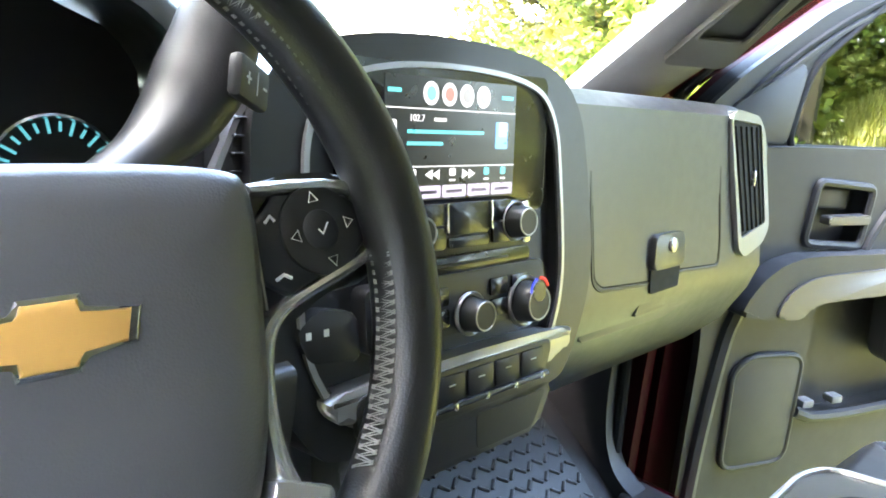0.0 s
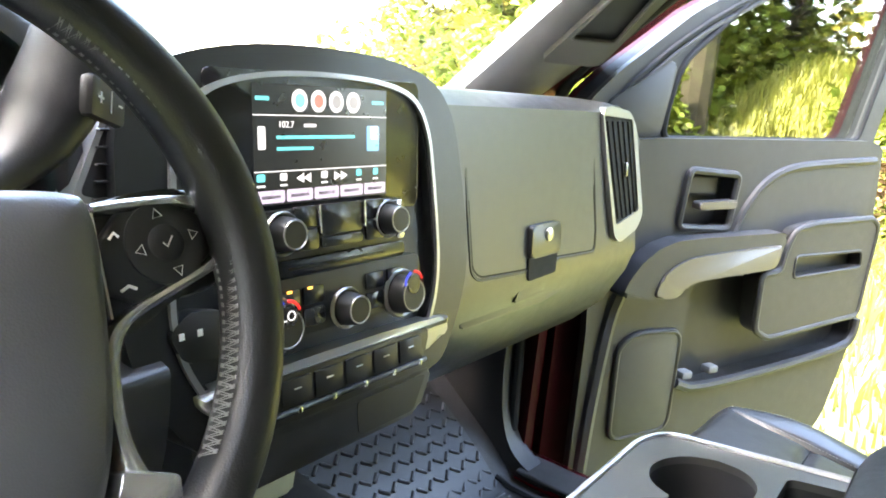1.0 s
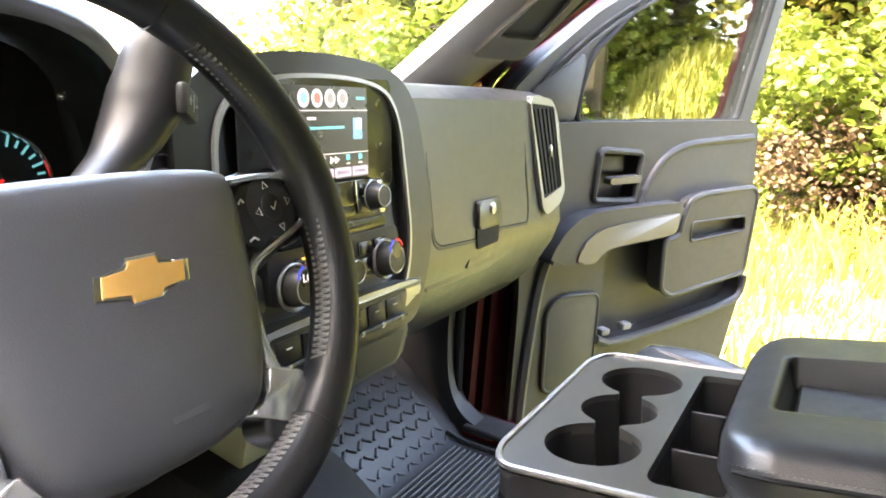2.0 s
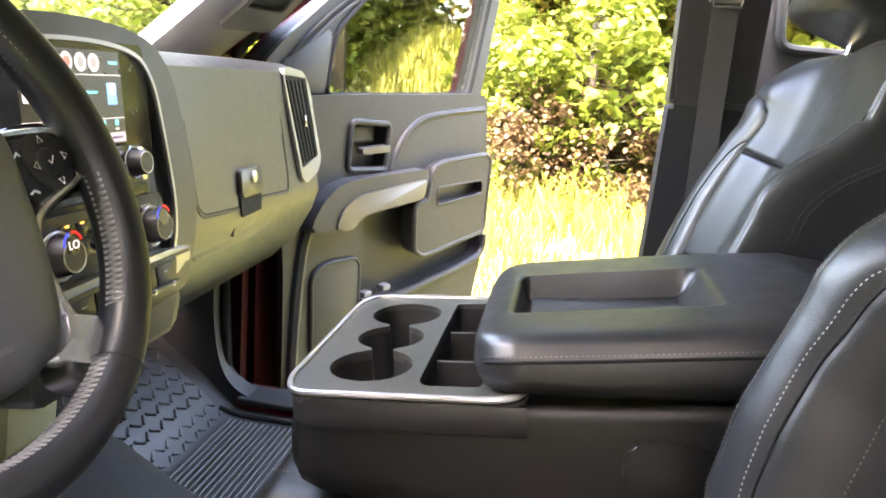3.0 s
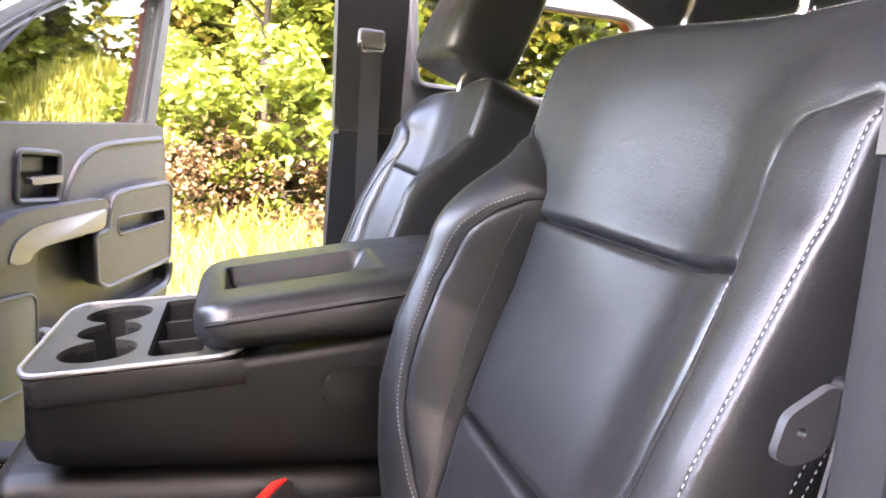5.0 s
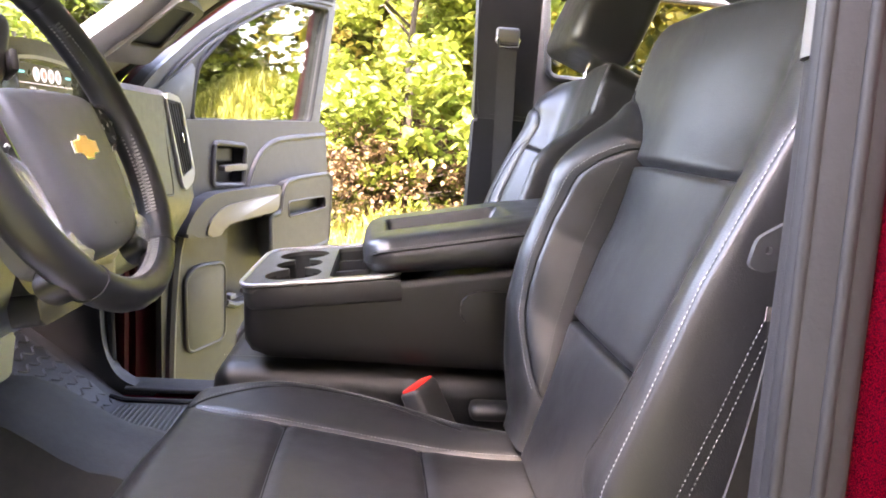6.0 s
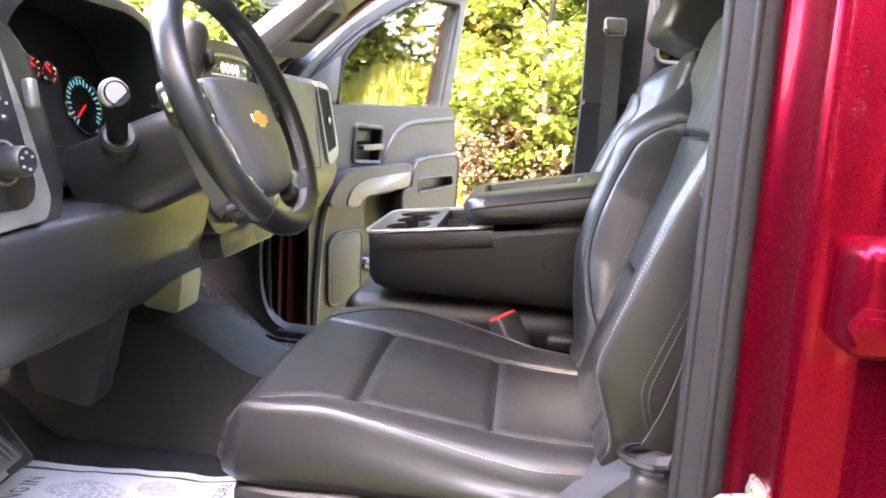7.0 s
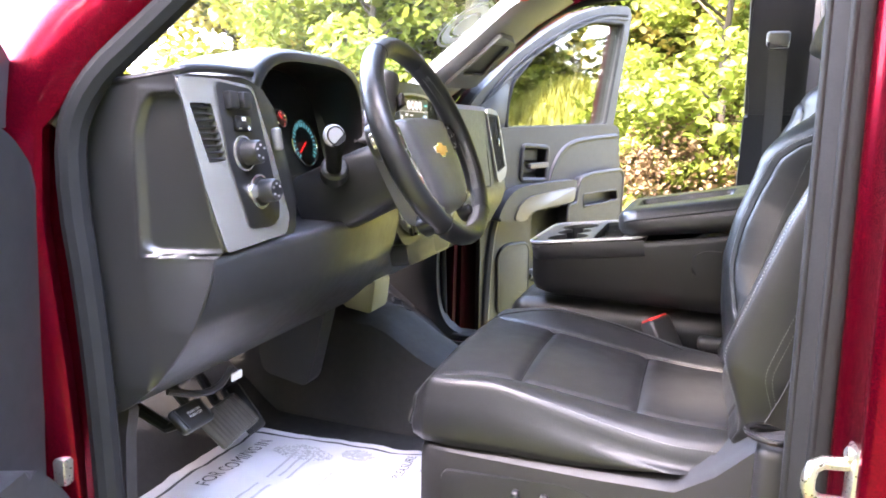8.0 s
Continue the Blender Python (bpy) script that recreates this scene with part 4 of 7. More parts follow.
rings = []
for k in range(161):
    v = k / 160
    z0 = 0.962 + 0.470 * v
    front = table(z0, [*KNEE, (1.200, 0.287), (1.206, 0.283), (1.432, 0.312)])
    ring = []
    for i in range(91):
        y = 0.50 + (front - 0.50) * i / 90
        z = 0.962 + v * (table(y, [(0.31, 1.432), (0.45, 1.414), (0.50, 1.398)]) - 0.962)
        ring.append((end_x(y, z, front), y, z))
    x1, y1, z1 = ring[-1]
    rings.append(ring + [(x1 + 0.002, y1 - 0.001, z1), (x1 + 0.006, y1 + 0.002, z1), (x1 + 0.02, y1 + 0.03, z1), (-0.795, 0.50, ring[0][2])])
cover = part("dash_end_cover", loft(rings), DASH, dash, "smooth dark grey end cover of the dash with a recessed hatch", 50)
part("dash_end_lip", tube(smooth_loop([(-0.824, 0.52, 1.394), (-0.824, 0.45, 1.415), (-0.823, 0.36, 1.428), (-0.818, 0.318, 1.435), (-0.800, 0.313, 1.441), (-0.74, 0.316, 1.445), (-0.66, 0.318, 1.445)], 2, False), 0.006, 10), BLACK, dash)
part("emboss", prism([(-0.455, 0.985), (-0.425, 0.985), (-0.44, 0.998), (-0.462, 0.998)], 0.0005, 0.0025, frame_of((-0.828, 0, 0), (0, -1, 0), (0, 0, 1))), DASH_LOW, cover)

part("wiring_hose", tube(smooth_loop([(-0.74, 0.42, 0.975), (-0.70, 0.40, 0.958), (-0.66, 0.39, 0.955), (-0.62, 0.395, 0.975)], 2, False), 0.006, 8), BLACK, dash)
part("socket_label", rbox((-0.637, 0.372, 0.972), (0.026, 0.004, 0.013), 0.001, 1), PRINT, dash)
part("centre_bracket", prism(round_poly([(0.40, 1.02), (0.60, 1.02), (0.56, 0.835), (0.45, 0.815)], 0.02), -0.025, 0.025, frame_of((-0.262, 0, 0), (0, 1, 0), (0, 0, 1)), 0.006), DASH_LOW, dash)
part("lower_filler", prism(round_poly([(0.42, 1.0), (0.56, 0.985), (0.52, 0.925), (0.43, 0.912)], 0.012), -0.045, 0.045, frame_of((0.03, 0, 0), (0, 1, 0), (0, 0, 1)), 0.006), CREAM, dash, "pale underside panel below the stack")

# instrument hood and cluster
CX = -0.415
rings = []
for y, w, zt, th in ((0.62, 0.215, 1.452, 0.01), (0.50, 0.213, 1.487, 0.014), (0.40, 0.208, 1.500, 0.018), (0.362, 0.203, 1.497, 0.02), (0.352, 0.198, 1.490, 0.012)):
    ring = []
    for a in range(25):
        an = math.pi * a / 24
        c, sn = math.cos(an), math.sin(an)
        ring.append((CX + w * (abs(c) ** 0.55) * (1 if c > 0 else -1), y, 1.30 + (zt - 1.30) * (sn ** 0.5)))
    for a in range(24, -1, -1):
        an = math.pi * a / 24
        c, sn = math.cos(an), math.sin(an)
        ring.append((CX + (w - th) * (abs(c) ** 0.55) * (1 if c > 0 else -1), y, 1.30 + (zt - 1.30 - th) * (sn ** 0.5)))
    rings.append(ring)
part("instrument_hood", loft(rings), DASH, dash, "arched hood over the gauges", 60)
CL = frame_of((CX, 0.45, 1.342), (1, 0, 0), (0, 0.25, 1))
cl = part("cluster_face", prism(round_poly([(-0.185, -0.08), (0.185, -0.08), (0.185, 0.10), (0.1, 0.135), (-0.1, 0.135), (-0.185, 0.10)], 0.02), -0.02, 0.0, CL), GAUGE, dash, "black instrument cluster")
part("cluster_shroud", prism(round_poly([(-0.195, -0.13), (0.195, -0.13), (0.195, -0.072), (-0.195, -0.072)], 0.01), -0.03, 0.05, CL, 0.01), BLACK, dash)
for gx, gy, r, n, mt in ((-0.118, -0.008, 0.046, 22, S_CYAN), (0.118, -0.008, 0.046, 22, S_CYAN), (-0.052, 0.04, 0.016, 8, S_RED), (-0.018, 0.046, 0.016, 8, S_RED), (0.018, 0.046, 0.016, 8, S_CYAN), (0.052, 0.04, 0.016, 8, S_CYAN)):
    g = part("gauge", tube([(gx + r * math.cos(a * math.tau / 32), gy + r * math.sin(a * math.tau / 32), 0.002) for a in range(32)], 0.0022, 6, True, None, 1.0, CL), CHROME, cl, "round gauge with lit ticks")
    own = bmesh.new()
    for k in range(n):
        an = math.radians(225 - 270 * k / (n - 1))
        rbox((0, 0, 0), (r * (0.16 if k % 2 else 0.24), 0.0022 if n > 10 else 0.0016, 0.001), 0.0002, 1, CL @ Matrix.Translation((gx + r * 0.82 * math.cos(an), gy + r * 0.82 * math.sin(an), 0.0015)) @ pose(0, 0, 0, 0, 0, math.degrees(an)), own)
    tagged(part("gauge_scale", own, TICK_CYAN if n > 10 else S_RED, g, "", 0), kind="stuff")
    part("needle", rbox((r * 0.35, 0, 0.004), (r * 0.75, 0.003, 0.0015), 0.0005, 1, CL @ Matrix.Translation((gx, gy, 0)) @ pose(0, 0, 0, 0, 0, 215 if n > 10 else 130)), GLOW_RED, g, "red needle")

# column shroud, stalks
WC = Vector((-0.4064, 0.1358, 1.3501))
WU = Vector((0, 0.4352, 0.9003))
WHEEL = frame_of(WC, (1, 0, 0), WU)
HUB = WHEEL @ Matrix.Translation((0, 0, -0.017))
col = thing("steering_column", "black plastic steering column shroud with stalks", "steering column", (CX, 0.3, 1.25))
rings = []
for d, w, h in ((-0.02, 0.045, 0.045), (-0.05, 0.052, 0.052), (-0.12, 0.055, 0.060), (-0.26, 0.055, 0.065)):
    rings.append([WHEEL @ Vector((w * math.copysign(abs(math.cos(a)) ** 0.6, math.cos(a)), -0.02 + h * math.copysign(abs(math.sin(a)) ** 0.6, math.sin(a)), d)) for a in [k * math.tau / 24 for k in range(24)]])
part("shroud", loft(rings), BLACK, col, "", 50)
part("stalk_boss", lathe([(0.024, -0.02), (0.024, 0.004), (0.019, 0.008), (0.0005, 0.008)], Matrix.Translation((-0.487, 0.276, 1.300)) @ Vector((-0.6, -0.36, 0.45)).to_track_quat("Z", "Y").to_matrix().to_4x4(), 20), KNOB, col)
# turn signal stalk with its round end
s0, s1 = Vector((-0.476, 0.284, 1.292)), Vector((-0.583, 0.224, 1.358))
d = (s1 - s0).normalized()
st = part("turn_stalk", tube([s0, s0.lerp(s1, 0.5), s0.lerp(s1, 0.8), s1], [0.013, 0.013, 0.016, 0.017], 14), WELT, col, "black turn signal stalk")
mm = Matrix.Translation(s1) @ Vector((-0.55, -0.75, 0.1)).to_track_quat("Z", "Y").to_matrix().to_4x4()
part("end_cap", lathe([(0.017, -0.006), (0.0175, 0.0), (0.0165, 0.003), (0.014, 0.0045), (0.0005, 0.0045)], mm, 24), CAP_PALE, st, "pale grey cap")
part("cap_ring", tube([(0.0135 * math.cos(a * math.tau / 24), 0.0135 * math.sin(a * math.tau / 24), 0.0045) for a in range(24)], 0.0012, 6, True, None, 1.0, mm), GLOSS, st)
# gear lever with its rocker
lev = part("gear_lever", tube(smooth_loop([(-0.36, 0.250, 1.345), (-0.322, 0.272, 1.365), (-0.287, 0.287, 1.385), (-0.264, 0.294, 1.415), (-0.252, 0.294, 1.448), (-0.244, 0.291, 1.480)], 2, False), [table(k / 23, [(0, 0.014), (0.3, 0.018), (0.45, 0.027), (0.6, 0.032), (0.85, 0.028), (0.95, 0.021), (1, 0.008)]) for k in range(24)], 16, False, None, 0.75), KNOB, col, "black column gear lever")
mm = frame_of((-0.247, 0.264, 1.419), (0.024, 0.020, -0.008), (0.16, 0.2, 0.95))
part("rocker", rbox((0, 0, 0), (0.050, 0.026, 0.010), 0.004, 2, mm), KNOB, lev)
for x, y, w, h in ((-0.015, 0.0, 0.007, 0.0014), (-0.015, 0.0, 0.0014, 0.007), (0.0, 0.0, 0.0008, 0.014), (0.014, 0.0, 0.006, 0.0014)):
    part("rocker_mark", rbox((x, y, 0.0053), (w, h, 0.0006), 0.0001, 1, mm), PRINT, lev)

# ---- steering wheel ----
wheel = thing("steering_wheel", "black leather steering wheel with silver spokes and a gold emblem", "steering wheel", WC)
R, r = 0.172, 0.0168
rim = []
own = bmesh.new()
rings = []
for k in range(96):
    a = k * math.tau / 96
    low = gauss((a / math.tau * 360 - 270 + 540) % 360 - 180, 34)
    grip = gauss((a / math.tau * 360 - 20 + 540) % 360 - 180, 22) + gauss((a / math.tau * 360 - 160 + 540) % 360 - 180, 22)
    rr = r * (1 + 0.06 * grip)
    ring = []
    for j in range(14):
        b = j * math.tau / 14
        ring.append(WHEEL @ Vector(((R + rr * math.cos(b)) * math.cos(a), (R + rr * math.cos(b)) * math.sin(a), rr * 1.12 * math.sin(b))))
    rings.append(ring)
rings.append(rings[0])
own = loft(rings, True, False)
bmesh.ops.remove_doubles(own, verts=own.verts, dist=1e-6)
part("rim", own, LEATHER_SOFT, wheel, "smooth black leather rim", 80)
for deg in (305, 235, 62, 118):
    a = math.radians(deg)
    part("rim_joint", tube([WHEEL @ Vector(((R + (r + 0.0006) * math.cos(b)) * math.cos(a), (R + (r + 0.0006) * math.cos(b)) * math.sin(a), 1.12 * (r + 0.0006) * math.sin(b))) for b in [j * math.tau / 20 for j in range(20)]], 0.0007, 5, True), BLACK, wheel)


def zigzag(a0, a1, rad, n):
    """Cross stitching along the inner side of the rim."""
    own = bmesh.new()
    pts = []
    for k in range(n + 1):
        a, b = math.radians(a0 + (a1 - a0) * k / n), math.radians(150 if k % 2 else 188)
        pts.append(WHEEL @ Vector(((R + (r + 0.0004) * math.cos(b)) * math.cos(a), (R + (r + 0.0004) * math.cos(b)) * math.sin(a), 1.12 * (r + 0.0004) * math.sin(b))))
    for k, (a, b) in enumerate(zip(pts, pts[1:])):
        tube([a, b], 0.00042, 5, False, own)
        if k + 2 < len(pts):
            tube([pts[k] + (pts[k + 2] - pts[k]) * 0.15, pts[k + 1] + (pts[k + 2] - pts[k]) * 0.35], 0.00042, 5, False, own)
    part("rim_stitching", own, THREAD_MID, wheel, "pale cross stitching", 0)


zigzag(-40, -2, R - r + 0.001, 44), zigzag(182, 220, R - r + 0.001, 44), zigzag(236, 304, R - r + 0.001, 78), zigzag(28, 52, R - r + 0.001, 28), zigzag(128, 152, R - r + 0.001, 28)

# hub cover: a domed trapezoid
hub = smooth_loop([(-0.088, 0.045), (0.088, 0.045), (0.098, 0.03), (0.092, -0.02), (0.082, -0.085), (0.06, -0.125), (-0.06, -0.125), (-0.082, -0.085), (-0.092, -0.02), (-0.098, 0.03)], 3)
rings = []
for sc, z in ((1.02, -0.05), (1.02, 0.002), (1.0, 0.012), (0.965, 0.019), (0.9, 0.0235), (0.75, 0.027), (0.5, 0.0285), (0.2, 0.029)):
    rings.append([HUB @ Vector((p.x * sc, -0.04 + (p.y + 0.04) * sc, z - 0.004 * max(0, -(p.y * sc) - 0.05) / 0.08)) for p in hub])
part("hub_cover", loft(rings), WHEEL_VINYL, wheel, "domed black airbag cover", 70)


def spoke(s):
    pts = [(0.09, 0.036), (0.135, 0.042), (0.17, 0.04), (0.175, 0.0), (0.16, -0.018), (0.135, -0.017), (0.112, -0.03), (0.09, -0.035)]
    pts = smooth_loop([(s * x, y) for x, y in pts], 2)
    sp = part("spoke", prism(pts, -0.014, 0.004, HUB, 0.005, 3), LEATHER_SOFT, wheel, "", 50)
    rib_out = [(0.096, 0.036), (0.125, 0.0375), (0.152, 0.037), (0.170, 0.029), (0.178, 0.014), (0.174, 0.001), (0.160, -0.008), (0.126, -0.019), (0.104, -0.027), (0.096, -0.040), (0.092, -0.063), (0.092, -0.085), (0.100, -0.106)]
    rib_in = [(0.098, 0.029), (0.123, 0.030), (0.146, 0.0295), (0.159, 0.023), (0.163, 0.013), (0.160, 0.004), (0.150, -0.003), (0.121, -0.013), (0.098, -0.0215), (0.087, -0.031), (0.083, -0.050), (0.081, -0.078), (0.082, -0.100)]
    band = []
    for (ox, oy), (ix, iy) in zip([(p.x, p.y) for p in smooth_loop([(*p, 0) for p in rib_out], 2, False)], [(p.x, p.y) for p in smooth_loop([(*p, 0) for p in rib_in], 2, False)]):
        band.append([HUB @ Vector((s * (ox + (ix - ox) * k), oy + (iy - oy) * k, z)) for k, z in ((0, -0.008), (0.02, 0.006), (0.2, 0.0115), (0.5, 0.0132), (0.8, 0.0125), (0.97, 0.0085), (1, -0.008))])
    part("spoke_trim", loft(band), SILVER, sp, "satin silver trim sweeping round the buttons", 50)
    padp = smooth_loop([(s * x, y) for x, y in ((0.0975, 0.029), (0.147, 0.030), (0.160, 0.021), (0.162, 0.006), (0.149, -0.004), (0.0965, -0.0225))], 1)
    part("button_pad", prism(padp, -0.006, 0.0105, HUB, 0.002), KNOB, sp, "", 50)
    part("pad_edge", tube([(s * 0.0965, 0.030, 0.0105), (s * 0.0945, -0.023, 0.0105)], 0.0012, 6, False, None, 1.0, HUB), CHROME, sp)
    part("direction_pad", lathe([(0.0225, 0.007), (0.022, 0.0120), (0.019, 0.0132), (0.010, 0.012), (0.009, 0.0132), (0.0005, 0.0137)], HUB @ Matrix.Translation((s * 0.131, 0.0105, 0)), 28), KNOB, sp, "", 50)
    for k in range(4):
        a = math.radians(90 * k + 10)
        cx, cy = s * 0.131 + 0.0155 * math.cos(a), 0.0105 + 0.0155 * math.sin(a)
        tri = [(cx + 0.0032 * math.cos(a + j * math.tau / 3), cy + 0.0032 * math.sin(a + j * math.tau / 3), 0.0138) for j in range(3)]
        part("arrow_mark", tube(tri, 0.0004, 4, True, None, 1.0, HUB), PRINT, sp)
    part("tick_mark", tube([(s * 0.131 - 0.003, 0.0105, 0.0144), (s * 0.131 - 0.001, 0.008, 0.0144), (s * 0.131 + 0.003, 0.0135, 0.0144)], 0.0005, 4, False, None, 1.0, HUB), PRINT, sp)
    part("phone_mark", tube([(s * 0.106 - 0.004, -0.0105, 0.0114), (s * 0.106, -0.0085, 0.0118), (s * 0.106 + 0.004, -0.0105, 0.0114)], 0.0009, 5, False, None, 1.0, HUB), PRINT, sp)
    part("voice_mark", tube([(s * 0.105 - 0.003, 0.016, 0.0114), (s * 0.105, 0.019, 0.0116), (s * 0.105 + 0.002, 0.0165, 0.0114)], 0.0008, 5, False, None, 1.0, HUB), PRINT, sp)
    foot = smooth_loop([(s * x, y) for x, y in ((0.062, -0.128), (0.085, -0.108), (0.118, -0.115), (0.135, -0.13), (0.12, -0.145), (0.095, -0.152), (0.075, -0.145))], 2)
    part("spoke_foot", prism(foot, -0.012, 0.014, HUB, 0.006, 3), LEATHER_SOFT, wheel, "", 50)
    tri = round_poly([(s * x, y) for x, y in ((0.080, -0.092), (0.108, -0.104), (0.104, -0.120), (0.092, -0.132), (0.079, -0.130), (0.054, -0.116), (0.072, -0.111))], 0.004, 3)
    part("foot_trim", prism(tri, 0.0, 0.0165, HUB, 0.002), SILVER, wheel, "satin silver spoke foot", 50)


spoke(1), spoke(-1)
bow = [(x * 0.82, y * 0.85) for x, y in ((-0.034, -0.007), (-0.011, -0.007), (-0.013, -0.0135), (0.009, -0.0135), (0.011, -0.007), (0.030, -0.007), (0.034, 0.007), (0.011, 0.007), (0.013, 0.0135), (-0.009, 0.0135), (-0.011, 0.007), (-0.03, 0.007))]
EM = HUB @ Matrix.Translation((0.003, -0.02, 0.0275))
em = part("emblem", prism([(x * 1.16, y * 1.2) for x, y in bow], -0.002, 0.002, EM, 0.0015), CHROME, wheel, "gold emblem with a chrome edge")
part("emblem_fill", prism(bow, 0.0, 0.003, EM, 0.001), GOLD, em)
part("airbag_mark", rbox((0.008, -0.098, 0.0255), (0.026, 0.005, 0.0008), 0.0004, 1, HUB), WHEEL_VINYL, wheel)

# ---- seats ----
def w_back(h):
    return table(h, [(-0.38, 0.20), (-0.34, 0.22), (-0.28, 0.233), (-0.18, 0.236), (-0.05, 0.234), (0.05, 0.232), (0.10, 0.235), (0.15, 0.234), (0.168, 0.228), (0.180, 0.214), (0.190, 0.190), (0.196, 0.165), (0.20, 0.13)])


EDGE_IN = [(-0.38, 0.11), (-0.30, 0.125), (-0.265, 0.133), (-0.222, 0.150), (-0.168, 0.160), (-0.115, 0.169), (-0.06, 0.168), (0.0, 0.158), (0.025, 0.157), (0.048, 0.172), (0.07, 0.202), (0.088, 0.232), (0.098, 0.26)]
EDGE_OUT = [(-0.38, 0.11), (-0.30, 0.13), (-0.222, 0.155), (-0.115, 0.171), (-0.06, 0.172), (0.0, 0.168), (0.03, 0.160), (0.055, 0.153), (0.075, 0.157), (0.09, 0.180), (0.10, 0.235), (0.105, 0.26)]


def cols_back(h, side):
    """The seams across half of the seat back at h: panel edge, arched seam, ridge, outside; side 1 is inboard."""
    w = w_back(h)
    r = w * 0.955
    e = min(table(h, EDGE_IN if side > 0 else EDGE_OUT), r - 0.004)
    k = table(h, [(-0.315, 0.03), (-0.29, 0.2), (-0.25, 0.36), (-0.2, 0.43), (-0.1, 0.43), (-0.04, 0.36), (-0.01, 0.25), (0.01, 0.12), (0.02, 0.02)])
    return e, min(max(e + k * (r - e), e + 0.002), r - 0.002), r, w


def front_back(s, h):
    """How far the seat back's front stands forward at (s, h)."""
    a = abs(s)
    e, arc, r, w = cols_back(h, 1 if s > 0 else -1)
    f = 0.008 * math.cos((h + 0.08) * 5) + 0.008 + 0.014 * ramp(h, 0.03, 0.17)
    f += 0.022 * ramp(h, -0.09, 0.06) * ramp(s, -0.06, 0.12)
    f += 0.008 * (min(1, a / 0.225)) ** 3 * ramp(h, 0.03, 0.09)
    if s > 0:
        b = table(h, [(-0.36, 0.010), (-0.30, 0.04), (-0.23, 0.068), (-0.16, 0.08), (-0.06, 0.084)]) * ramp(h, 0.105, -0.06)
    else:
        f += 0.041 * ramp(a, 0.07, 0.175) * ramp(h, -0.36, -0.26) * ramp(h, 0.2, 0.1)
        b = table(h, [(-0.36, 0.004), (-0.28, 0.02), (-0.1, 0.024), (0.02, 0.018), (0.08, 0.010), (0.1, 0.0)])
    if a > e:
        t = min(1.0, (a - e) / max(0.006, r - e))
        f += b * (1 - (1 - t) ** 3) * min(1.0, (r - e) / 0.02)
    else:
        f += 0.006 * math.cos(min(1, a / max(0.12, e)) * math.pi / 2)
    if a > r:
        u = min(1.0, (a - r) / max(0.004, w - r))
        f -= 0.022 * (1 - math.sqrt(max(0.0, 1 - u * u)))
    f -= 0.025 * ramp(h, 0.17, 0.203) ** 2
    if r - e > 0.012:
        f -= (0.010 * ramp(h, 0.05, -0.01) + 0.003 if s > 0 else 0.004) * gauss(a - e, 0.0032)
    if -0.315 < h < 0.02:
        f -= (0.004 if s > 0 else 0.0015) * gauss(a - arc, 0.0028)
    f -= 0.003 * gauss(a - r, 0.003)
    if a < e:
        f -= 0.012 * gauss(h, 0.0028) + 0.012 * gauss(h + 0.205, 0.0028)
    return f


def split_parts(grid, closed, label_of, mats, parent):
    """Splits a grid of points into one mesh a region, sharing the edges' places."""
    groups = {}
    n = len(grid[0])
    for j in range(len(grid) - 1):
        for i in range(n if closed else n - 1):
            groups.setdefault(label_of(i, j), []).append((i, j))
    made = {}
    for name, cells in groups.items():
        own, seen = bmesh.new(), {}

        def v(i, j):
            i %= n
            if (i, j) not in seen:
                seen[i, j] = own.verts.new(grid[j][i])
            return seen[i, j]
        for i, j in cells:
            own.faces.new((v(i, j), v(i + 1, j), v(i + 1, j + 1), v(i, j + 1)))
        made[name] = part_raw(name.rstrip("0123456789_") if name[-1].isdigit() else name, own, mats[name], parent, "", 80)
    return made


